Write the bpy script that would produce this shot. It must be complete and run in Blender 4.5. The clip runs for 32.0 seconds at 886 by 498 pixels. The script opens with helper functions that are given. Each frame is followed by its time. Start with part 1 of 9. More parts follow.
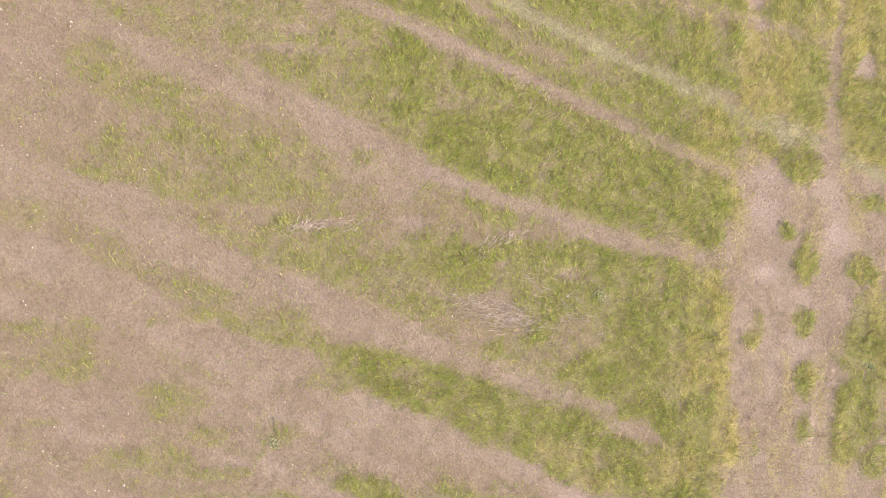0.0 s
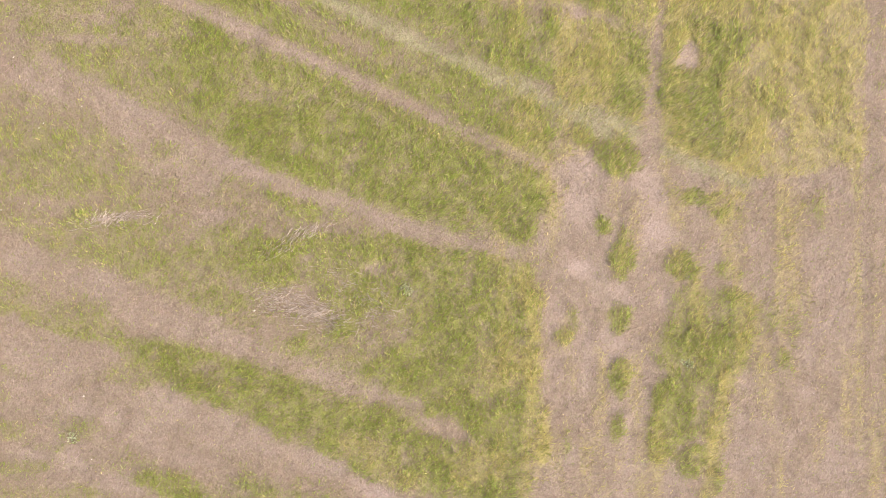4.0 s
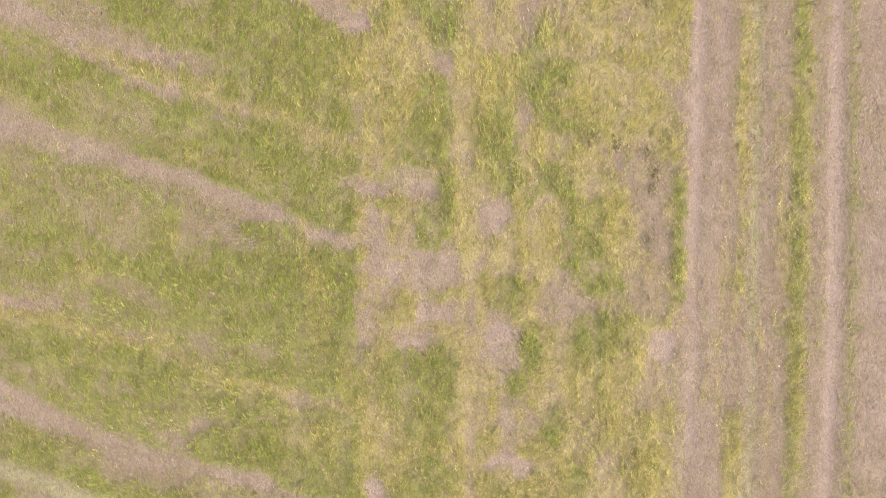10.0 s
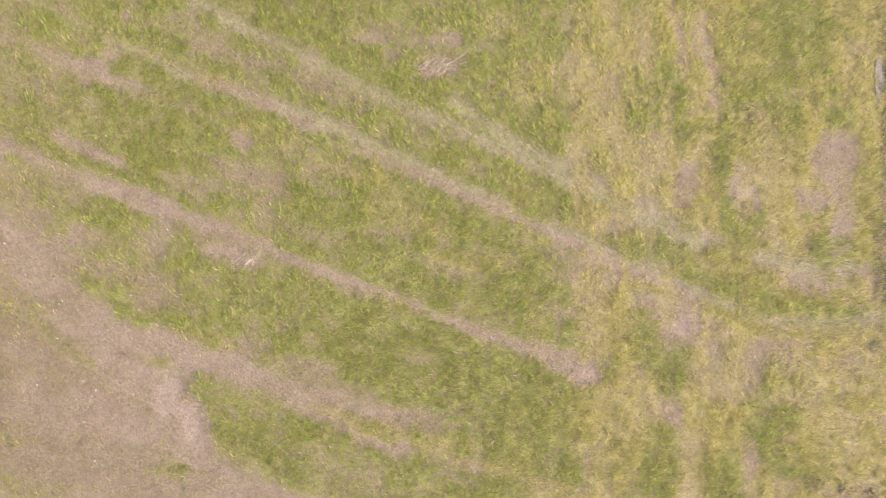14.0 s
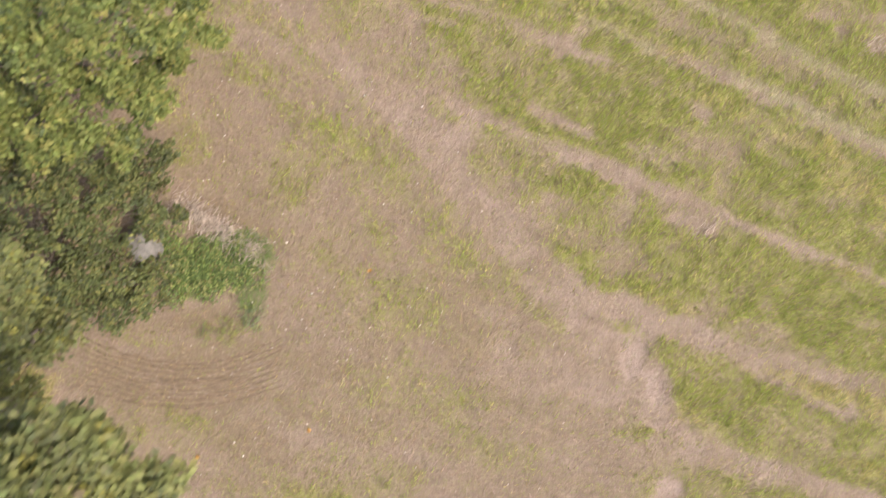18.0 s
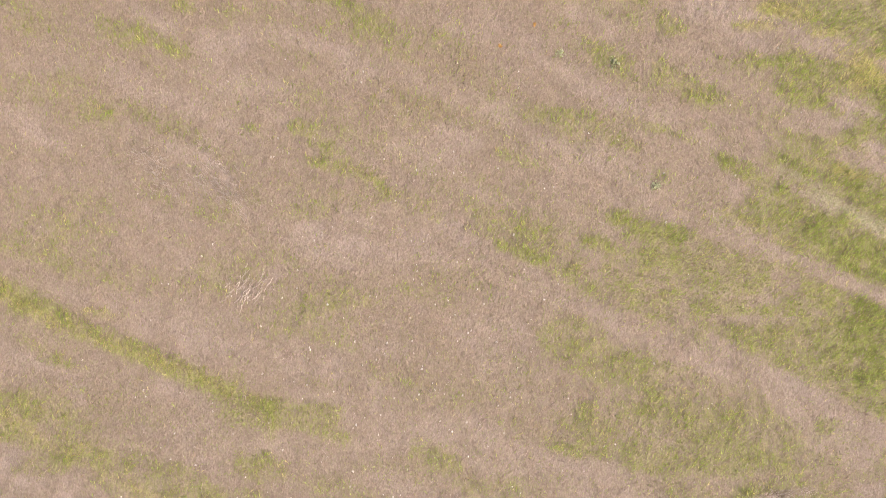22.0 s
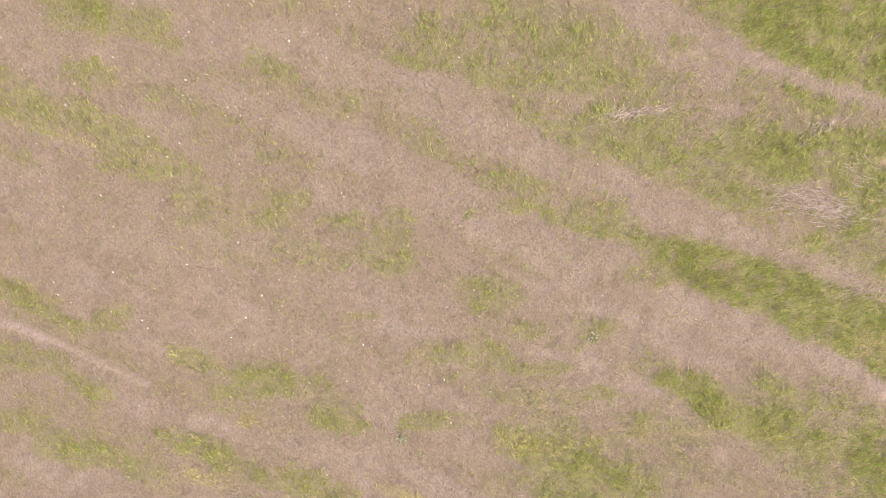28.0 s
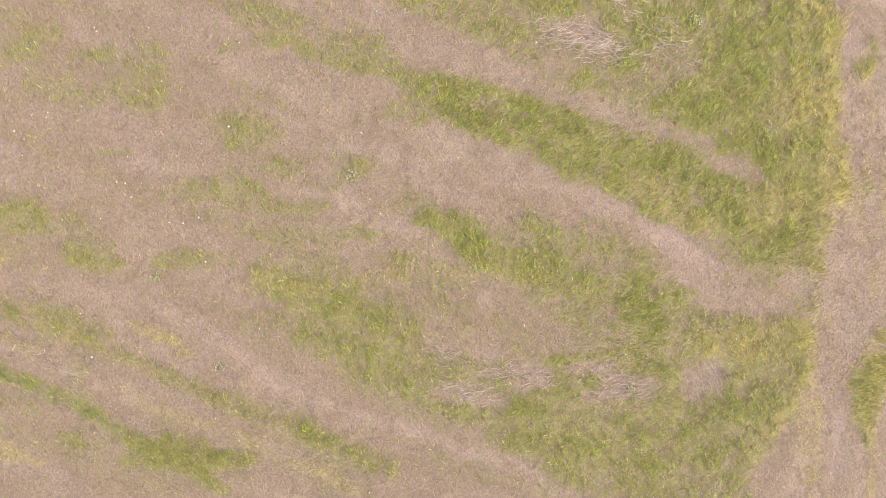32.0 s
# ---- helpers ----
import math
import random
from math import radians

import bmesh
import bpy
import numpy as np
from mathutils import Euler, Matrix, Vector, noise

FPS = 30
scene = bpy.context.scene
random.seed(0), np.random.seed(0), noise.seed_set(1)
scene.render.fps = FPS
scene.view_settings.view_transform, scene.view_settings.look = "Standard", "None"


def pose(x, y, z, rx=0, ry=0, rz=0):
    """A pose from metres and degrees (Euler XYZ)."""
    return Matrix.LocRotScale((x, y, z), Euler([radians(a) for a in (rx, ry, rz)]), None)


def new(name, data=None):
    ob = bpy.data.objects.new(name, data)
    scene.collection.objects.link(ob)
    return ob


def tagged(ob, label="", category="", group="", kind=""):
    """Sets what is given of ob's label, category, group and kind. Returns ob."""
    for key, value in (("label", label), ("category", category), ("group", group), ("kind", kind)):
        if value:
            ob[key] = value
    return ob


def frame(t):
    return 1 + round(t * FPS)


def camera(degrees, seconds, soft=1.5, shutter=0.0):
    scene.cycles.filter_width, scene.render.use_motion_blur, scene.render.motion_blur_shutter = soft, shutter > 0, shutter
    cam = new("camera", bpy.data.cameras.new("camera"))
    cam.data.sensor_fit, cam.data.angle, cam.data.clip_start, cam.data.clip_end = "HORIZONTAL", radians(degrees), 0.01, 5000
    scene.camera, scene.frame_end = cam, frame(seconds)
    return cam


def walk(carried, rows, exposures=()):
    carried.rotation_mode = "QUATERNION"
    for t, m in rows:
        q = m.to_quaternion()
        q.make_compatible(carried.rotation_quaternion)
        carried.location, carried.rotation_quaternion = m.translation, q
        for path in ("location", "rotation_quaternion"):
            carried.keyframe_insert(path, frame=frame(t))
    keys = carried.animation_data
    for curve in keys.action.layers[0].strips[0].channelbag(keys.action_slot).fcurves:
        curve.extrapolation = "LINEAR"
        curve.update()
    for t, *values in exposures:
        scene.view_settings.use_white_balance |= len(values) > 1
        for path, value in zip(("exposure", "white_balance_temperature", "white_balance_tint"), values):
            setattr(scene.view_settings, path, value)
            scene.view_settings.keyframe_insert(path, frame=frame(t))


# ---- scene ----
EXPO = [(0.0, 1.58, 6500, 14), (17.6, 1.56, 6500, 14), (18.8, 1.66, 6500, 14), (20.0, 1.66, 6500, 14), (21.2, 1.57, 6500, 15), (25.0, 1.55, 6500, 15), (32.0, 1.57, 6500, 15)]
cam = camera(70, 32.0, soft=0.95, shutter=0.48)
walk(cam, [
    (0, pose(0.000, -0.000, 20.691, 0.541, -3.633, -0.000)),
    (0.5, pose(0.879, -0.723, 20.723, 0.660, -3.509, 0.016)),
    (1, pose(1.832, -1.308, 20.749, 0.812, -3.388, 0.026)),
    (1.5, pose(2.818, -1.739, 20.735, 0.899, -3.179, 0.036)),
    (2, pose(3.756, -1.866, 20.752, 0.799, -2.799, 0.047)),
    (2.5, pose(4.535, -1.765, 20.768, 0.770, -2.626, 0.060)),
    (4.5, pose(7.767, 0.752, 20.674, -0.169, -2.211, 0.152)),
    (5, pose(8.744, 1.503, 20.609, -0.072, -1.860, 0.153)),
    (5.5, pose(9.477, 2.668, 20.545, -0.052, -1.916, 0.114)),
    (6, pose(10.180, 4.130, 20.525, -0.299, -1.903, 0.064)),
    (6.5, pose(10.915, 5.663, 20.466, -0.608, -1.728, 0.074)),
    (7, pose(11.663, 7.226, 20.385, -0.909, -1.638, -0.017)),
    (7.5, pose(12.364, 8.711, 20.279, -1.182, -1.596, -0.061)),
    (8, pose(13.053, 10.038, 20.155, -1.126, -1.449, -0.153)),
    (8.5, pose(13.542, 11.504, 20.099, -0.984, -1.489, -0.187)),
    (9, pose(13.682, 12.998, 20.106, -0.518, -1.952, -0.234)),
    (9.5, pose(13.695, 14.850, 20.100, -0.760, -2.016, -0.325)),
    (10, pose(13.429, 16.692, 20.127, -0.815, -2.155, -0.366)),
    (10.5, pose(12.922, 18.334, 20.077, -0.286, -2.133, -0.438)),
    (11, pose(12.145, 20.298, 20.041, -0.699, -2.366, -0.494)),
    (11.5, pose(11.294, 22.035, 20.029, -0.725, -2.466, -0.598)),
    (12, pose(10.404, 23.630, 19.979, -0.850, -2.637, -0.642)),
    (12.5, pose(9.499, 24.986, 19.923, -0.886, -2.863, -0.673)),
    (13, pose(8.486, 26.233, 19.816, -1.158, -3.080, -0.712)),
    (13.5, pose(7.297, 27.173, 19.693, -1.113, -3.300, -0.748)),
    (15.5, pose(1.761, 29.709, 18.797, -1.646, -0.865, -0.457)),
    (16, pose(-0.071, 29.967, 18.863, -1.452, -0.538, -0.676)),
    (16.5, pose(-2.247, 29.960, 18.982, -0.999, -1.078, -0.794)),
    (17, pose(-4.412, 29.552, 19.163, -0.603, -1.724, -0.811)),
    (17.5, pose(-6.413, 28.454, 19.289, -0.210, -2.371, -0.744)),
    (18, pose(-8.225, 26.710, 19.371, 0.100, -3.143, -0.749)),
    (18.5, pose(-9.610, 24.509, 19.527, -0.077, -3.277, -0.617)),
    (19, pose(-10.397, 22.193, 19.842, -1.266, -2.014, -0.353)),
    (19.5, pose(-11.450, 19.176, 20.094, -1.254, -1.787, -0.206)),
    (20, pose(-12.548, 16.205, 20.076, -1.235, -2.056, -0.084)),
    (20.5, pose(-13.370, 14.112, 19.869, -1.527, -2.283, -0.105)),
    (21, pose(-13.870, 12.574, 19.851, -1.398, -2.305, -0.085)),
    (21.5, pose(-14.363, 11.014, 19.880, -1.322, -2.641, -0.202)),
    (22, pose(-14.616, 9.417, 19.912, -1.122, -2.560, -0.253)),
    (22.5, pose(-14.813, 8.040, 19.954, -0.925, -2.534, -0.296)),
    (23, pose(-14.900, 6.921, 19.986, -0.948, -2.394, -0.334)),
    (23.5, pose(-14.905, 5.883, 20.058, -1.086, -2.243, -0.333)),
    (24, pose(-14.805, 4.781, 20.105, -0.985, -2.196, -0.398)),
    (24.5, pose(-14.621, 3.718, 20.127, -0.947, -2.310, -0.402)),
    (25, pose(-14.294, 2.523, 20.109, -0.568, -2.401, -0.383)),
    (25.5, pose(-13.707, 1.462, 20.026, -0.448, -2.380, -0.384)),
    (27.5, pose(-10.363, -2.250, 19.738, -0.383, -2.101, -0.513)),
    (28, pose(-9.459, -2.960, 19.679, -0.731, -1.982, -0.560)),
    (28.5, pose(-8.409, -3.653, 19.624, -1.050, -1.799, -0.611)),
    (29, pose(-7.465, -4.229, 19.546, -1.560, -2.077, -0.575)),
    (29.5, pose(-6.189, -4.947, 19.530, -1.576, -1.746, -0.541)),
    (30, pose(-4.853, -5.745, 19.493, -1.301, -1.393, -0.513)),
    (30.5, pose(-3.639, -6.418, 19.452, -1.044, -1.013, -0.509)),
    (31, pose(-2.691, -6.963, 19.453, -0.879, -0.678, -0.523)),
    (31.5, pose(-2.037, -7.470, 19.480, -0.930, -0.576, -0.504)),
    (32, pose(-1.433, -8.070, 19.487, -0.727, -0.406, -0.480)),
], exposures=EXPO)

# ---- light ----
world = bpy.data.worlds.new("overcast_sky")
scene.world = world
world.use_nodes = True
wn = world.node_tree
sky = wn.nodes.new("ShaderNodeTexSky")
sky.sky_type = "NISHITA"
sky.sun_disc = False
sky.sun_elevation = radians(48)
sky.sun_rotation = radians(105)
sky.air_density, sky.dust_density, sky.ozone_density = 1.0, 4.0, 0.6
wn.nodes["Background"].inputs["Strength"].default_value = 0.11
wn.links.new(sky.outputs[0], wn.nodes["Background"].inputs["Color"])
sun = new("sun", bpy.data.lights.new("sun", "SUN"))
sun.data.energy, sun.data.angle, sun.data.color = 1.5, radians(24), (1.0, 0.95, 0.87)
sun.matrix_world = pose(0, 0, 60, 42, 0, 75)


# ---- materials ----
def material(name, rough=0.85):
    m = bpy.data.materials.new(name)
    m.use_nodes = True
    b = m.node_tree.nodes["Principled BSDF"]
    b.inputs["Roughness"].default_value = rough
    b.inputs["Specular IOR Level"].default_value = 0.25
    return m, m.node_tree, b


def node(tree, kind, **values):
    n = tree.nodes.new(kind)
    for key, value in values.items():
        n.inputs[key.replace("_", " ")].default_value = value
    return n


def mix_color(tree, factor, a, b, blend="MIX"):
    n = tree.nodes.new("ShaderNodeMix")
    n.data_type, n.blend_type = "RGBA", blend
    for socket, value in ((n.inputs["Factor"], factor), (n.inputs["A"], a), (n.inputs["B"], b)):
        if isinstance(value, bpy.types.NodeSocket):
            tree.links.new(value, socket)
        else:
            socket.default_value = value
    return n.outputs["Result"]


def ramp(tree, source, low, high):
    n = tree.nodes.new("ShaderNodeMapRange")
    n.inputs["From Min"].default_value, n.inputs["From Max"].default_value = low, high
    tree.links.new(source, n.inputs["Value"])
    return n.outputs["Result"]


def noise_at(tree, scale, detail=4.0, rough=0.6, stretch=None):
    co = tree.nodes.new("ShaderNodeTexCoord").outputs["Object"]
    if stretch:
        mp = tree.nodes.new("ShaderNodeMapping")
        mp.inputs["Scale"].default_value = stretch
        tree.links.new(co, mp.inputs["Vector"])
        co = mp.outputs["Vector"]
    n = node(tree, "ShaderNodeTexNoise", Scale=scale, Detail=detail, Roughness=rough)
    tree.links.new(co, n.inputs["Vector"])
    return n.outputs["Fac"]


# base colours of what covers the ground
SOIL = (0.295, 0.214, 0.168)
GREEN = (0.226, 0.262, 0.046)
YELLOW = (0.385, 0.330, 0.105)
CREAM = (0.285, 0.268, 0.130)
DARK = (0.120, 0.105, 0.055)
LUSH = (0.130, 0.185, 0.050)


def rgba(c, k=1.0):
    return (c[0] * k, c[1] * k, c[2] * k, 1.0)


def ground_material():
    m, tree, bsdf = material("meadow_ground", 0.95)
    a = tree.nodes.new("ShaderNodeAttribute")
    a.attribute_name = "cover"
    b = tree.nodes.new("ShaderNodeAttribute")
    b.attribute_name = "wear"
    sa, sb = tree.nodes.new("ShaderNodeSeparateColor"), tree.nodes.new("ShaderNodeSeparateColor")
    tree.links.new(a.outputs["Color"], sa.inputs[0])
    tree.links.new(b.outputs["Color"], sb.inputs[0])
    fine = noise_at(tree, 14, 6, 0.75)
    mid = noise_at(tree, 2.3, 5, 0.65)
    litter = noise_at(tree, 26, 4, 0.75, (1.0, 0.42, 1.0))
    sward = noise_at(tree, 17, 5, 0.8, (1.0, 0.42, 1.0))
    crumb = noise_at(tree, 9, 5, 0.75)

    def ragged(weight, grain, soft=0.42):
        """The cover's weight, broken up by the grain, so that one cover ends in tufts and crumbs against the next."""
        n = tree.nodes.new("ShaderNodeMath")
        n.operation = "MULTIPLY_ADD"
        tree.links.new(grain, n.inputs[0])
        n.inputs[1].default_value = 1.9
        tree.links.new(weight, n.inputs[2])
        return ramp(tree, n.outputs[0], 1.45 - soft, 1.45 + soft)

    def tone(grain, dark, light):
        return mix_color(tree, ramp(tree, grain, 0.36, 0.64), rgba(dark), rgba(light))

    col = mix_color(tree, ramp(tree, mid, 0.35, 0.65), tone(litter, (0.172, 0.121, 0.084), (0.266, 0.192, 0.142)), tone(litter, (0.172, 0.121, 0.079), (0.256, 0.188, 0.128)))
    col = mix_color(tree, ragged(b.outputs["Alpha"], crumb), col, tone(litter, (0.120, 0.088, 0.052), (0.222, 0.160, 0.098)))
    col = mix_color(tree, ragged(sa.outputs["Blue"], crumb), col, tone(litter, (0.205, 0.150, 0.110), (0.318, 0.238, 0.184)))
    col = mix_color(tree, ragged(sa.outputs["Red"], sward, 0.30), col, tone(sward, (0.138, 0.130, 0.036), (0.235, 0.235, 0.054)))
    col = mix_color(tree, ragged(sa.outputs["Green"], crumb), col, tone(sward, (0.275, 0.220, 0.076), (0.415, 0.345, 0.118)))
    col = mix_color(tree, ragged(a.outputs["Alpha"], crumb, 0.45), col, tone(litter, (0.230, 0.205, 0.105), (0.325, 0.292, 0.162)))
    col = mix_color(tree, ragged(sb.outputs["Red"], crumb, 0.40), col, tone(fine, (0.265, 0.196, 0.150), (0.345, 0.260, 0.206)))
    col = mix_color(tree, ragged(sb.outputs["Green"], crumb), col, tone(litter, (0.075, 0.060, 0.038), (0.190, 0.150, 0.092)))
    col = mix_color(tree, ragged(sb.outputs["Blue"], sward), col, tone(sward, (0.075, 0.098, 0.032), (0.150, 0.190, 0.062)))
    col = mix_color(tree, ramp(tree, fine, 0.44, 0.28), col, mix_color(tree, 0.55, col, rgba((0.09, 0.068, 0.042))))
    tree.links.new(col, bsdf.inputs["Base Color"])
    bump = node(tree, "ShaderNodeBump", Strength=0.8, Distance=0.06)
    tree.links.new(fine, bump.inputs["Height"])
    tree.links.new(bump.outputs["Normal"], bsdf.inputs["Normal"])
    return m


def blade_material(name, rough=0.6, glow=0.25):
    """Blades and leaves: the tint of each one, a spread from blade to blade, some light through."""
    m, tree, bsdf = material(name, rough)
    a = tree.nodes.new("ShaderNodeAttribute")
    a.attribute_name = "tint"
    geo = tree.nodes.new("ShaderNodeNewGeometry")
    hsv = node(tree, "ShaderNodeHueSaturation")
    tree.links.new(a.outputs["Color"], hsv.inputs["Color"])
    v = tree.nodes.new("ShaderNodeMapRange")
    v.inputs["To Min"].default_value, v.inputs["To Max"].default_value = 0.85, 1.16
    tree.links.new(geo.outputs["Random Per Island"], v.inputs["Value"])
    tree.links.new(v.outputs["Result"], hsv.inputs["Value"])
    tree.links.new(hsv.outputs["Color"], bsdf.inputs["Base Color"])
    trans = tree.nodes.new("ShaderNodeBsdfTranslucent")
    tree.links.new(hsv.outputs["Color"], trans.inputs["Color"])
    mix = tree.nodes.new("ShaderNodeMixShader")
    mix.inputs[0].default_value = glow
    tree.links.new(bsdf.outputs[0], mix.inputs[1])
    tree.links.new(trans.outputs[0], mix.inputs[2])
    tree.links.new(mix.outputs[0], tree.nodes["Material Output"].inputs["Surface"])
    return m


def bark_material():
    m, tree, bsdf = material("bark", 0.95)
    n = noise_at(tree, 9, 6, 0.7, (1.0, 1.0, 0.25))
    tree.links.new(mix_color(tree, ramp(tree, n, 0.3, 0.7), rgba((0.07, 0.055, 0.04)), rgba((0.21, 0.17, 0.13))), bsdf.inputs["Base Color"])
    bump = node(tree, "ShaderNodeBump", Strength=0.8, Distance=0.03)
    tree.links.new(n, bump.inputs["Height"])
    tree.links.new(bump.outputs["Normal"], bsdf.inputs["Normal"])
    return m


def stone_material(name, a, b):
    m, tree, bsdf = material(name, 0.9)
    n = noise_at(tree, 5, 8, 0.7)
    tree.links.new(mix_color(tree, ramp(tree, n, 0.35, 0.65), rgba(a), rgba(b)), bsdf.inputs["Base Color"])
    bump = node(tree, "ShaderNodeBump", Strength=0.5, Distance=0.02)
    tree.links.new(n, bump.inputs["Height"])
    tree.links.new(bump.outputs["Normal"], bsdf.inputs["Normal"])
    return m


GROUND = ground_material()
GRASS = blade_material("grass_blades", 0.6, 0.38)
STRAW = blade_material("straw", 0.8, 0.1)
LEAF = blade_material("leaves", 0.65, 0.36)
BARK = bark_material()
STONE = stone_material("pale_stone", (0.095, 0.087, 0.075), (0.175, 0.16, 0.14))
CHALK = stone_material("chalk", (0.44, 0.38, 0.31), (0.60, 0.54, 0.46))

# ---- what covers the ground, in cells of 0.1 m ----
CELL, X0, Y0, NX, NY = 0.1, -36.0, -24.0, 720, 720
GX, GY = np.meshgrid(X0 + CELL * np.arange(NX), Y0 + CELL * np.arange(NY))
LATTICE = np.random.RandomState(7).rand(256, 256)


def value_noise(x, y, size, shift=0):
    x, y = x / size + 17.3 * shift, y / size + 5.7 * shift
    i, j = np.floor(x).astype(int), np.floor(y).astype(int)
    u, v = x - i, y - j
    u, v = u * u * (3 - 2 * u), v * v * (3 - 2 * v)
    p, q = LATTICE[j % 256, i % 256], LATTICE[j % 256, (i + 1) % 256]
    r, s = LATTICE[(j + 1) % 256, i % 256], LATTICE[(j + 1) % 256, (i + 1) % 256]
    return (p * (1 - u) + q * u) * (1 - v) + (r * (1 - u) + s * u) * v


def cloud(x, y, size, shift=0, octaves=4):
    total, weight = 0, 0
    for k in range(octaves):
        total, weight = total + value_noise(x, y, size / 2**k, shift + k) * 0.6**k, weight + 0.6**k
    return total / weight


# mown rows run down to the right, so stains are drawn out along them
ROW = radians(-24)
RU, RV = GX * math.cos(ROW) + GY * math.sin(ROW), -GX * math.sin(ROW) + GY * math.cos(ROW)
EDGE = (cloud(RU * 0.6, RV * 1.2, 1.1, 3) - 0.5) * 0.9 + (cloud(GX, GY, 0.4, 9, 3) - 0.5) * 1.0
GRAIN = cloud(RU * 0.55, RV * 1.3, 0.8, 21)
# weights of: green, yellow, pale straw, bare soil, dark weeds, lush herbs, earth, cream
COVER = np.zeros((8, NY, NX))
KINDS = {
    "d": (0.16, 0.02, 0.12, 0, 0, 0, 0.1, 0), "g": (0.80, 0.08, 0, 0, 0, 0, 0, 0), "m": (0.50, 0.07, 0, 0, 0, 0, 0, 0),
    "y": (0.46, 0.58, 0, 0, 0, 0, 0, 0), "p": (0.06, 0.03, 0.62, 0.03, 0, 0, 0, 0), "s": (0, 0, 0.65, 0.58, 0, 0, 0, 0),
    "n": (0.18, 0.03, 0.12, 0, 0.04, 0, 0.42, 0), "b": (0, 0, 0.2, 1.0, 0, 0, 0, 0),
    "k": (0.22, 0.08, 0, 0, 0.62, 0, 0.25, 0), "l": (0.25, 0, 0, 0, 0, 0.9, 0, 0), "e": (0.08, 0.02, 0.05, 0, 0, 0, 0.85, 0),
    "h": (0.10, 0.64, 0.35, 0, 0, 0, 0, 0.2), "c": (0.16, 0.06, 0.10, 0, 0, 0, 0, 0.85), "o": (0.22, 0.66, 0.15, 0, 0, 0, 0.2, 0),
}
BASE = cloud(RU * 0.4, RV * 1.4, 1.6, 40)
COVER[0] = np.clip((BASE - 0.47) * 1.6, 0.03, 0.24)
COVER[2] = np.clip((0.47 - BASE) * 3.0, 0, 0.5)


def step(v):
    v = np.clip(v, 0, 1)
    return v * v * (3 - 2 * v)


def window(points, margin):
    xs, ys = [p[0] for p in points], [p[1] for p in points]
    i0, i1 = int((min(xs) - margin - X0) / CELL), int((max(xs) + margin - X0) / CELL) + 2
    j0, j1 = int((min(ys) - margin - Y0) / CELL), int((max(ys) + margin - Y0) / CELL) + 2
    return slice(max(j0, 0), max(min(j1, NY), 0)), slice(max(i0, 0), max(min(i1, NX), 0))


def lay(kind, strength, mask, box, even=0.70):
    mask = mask * strength
    mask = np.clip(mask * (even + 2 * (1.02 - even) * GRAIN[box]), 0, 1)
    for c, goal in enumerate(KINDS[kind]):
        COVER[c][box] += (goal - COVER[c][box]) * mask


def line_distance(points, box):
    x, y, best = GX[box], GY[box], 1e9
    for (ax, ay), (bx, by) in zip(points, points[1:]):
        dx, dy = bx - ax, by - ay
        t = np.clip(((x - ax) * dx + (y - ay) * dy) / (dx * dx + dy * dy + 1e-9), 0, 1)
        best = np.minimum(best, np.hypot(x - ax - t * dx, y - ay - t * dy))
    return best


def rounded(points):
    """One cutting of the corners, for tracks that bend gently."""
    out = [points[0]]
    for (ax, ay), (bx, by) in zip(points, points[1:]):
        out += [(0.75 * ax + 0.25 * bx, 0.75 * ay + 0.25 * by), (0.25 * ax + 0.75 * bx, 0.25 * ay + 0.75 * by)]
    return out + [points[-1]]


def band(kind, strength, width, *points):
    """A track or strip of that width along a line."""
    box = window(points, width + 0.5)
    if GX[box].size:
        off = line_distance(rounded(list(points)) if len(points) > 2 else points, box) + EDGE[box] * min(0.25, 0.28 * width)
        lay(kind, strength, step((width * 0.64 - off) / (width * 0.42 + 0.06)), box, 0.72)


def patch(kind, strength, x, y, rx, ry, turn=0):
    """A ragged oval."""
    big = max(rx, ry)
    box = window([(x - big, y - big), (x + big, y + big)], 0.4 * big)
    if GX[box].size:
        c, s = math.cos(radians(turn)), math.sin(radians(turn))
        u, v = (GX[box] - x) * c + (GY[box] - y) * s, -(GX[box] - x) * s + (GY[box] - y) * c
        r = np.hypot(u / rx, v / ry) + EDGE[box] * 0.6 / math.sqrt(max(min(rx, ry), 0.3))
        lay(kind, strength, step((1.12 - r) / 0.36), box)


def area(kind, strength, soft, *points):
    """A tract bounded by straight sides."""
    box = window(points, soft)
    x, y = GX[box], GY[box]
    inside = np.zeros(x.shape, bool)
    for (ax, ay), (bx, by) in zip(points, points[1:] + points[:1]):
        cross = (ay > y) != (by > y)
        inside ^= cross & (x < (bx - ax) * (y - ay) / (by - ay + 1e-12) + ax)
    off = line_distance(points + points[:1], box)
    off = np.where(inside, off, -off) + EDGE[box] * min(soft * 1.6, 0.9)
    lay(kind, strength, step(off / soft + 0.5), box)


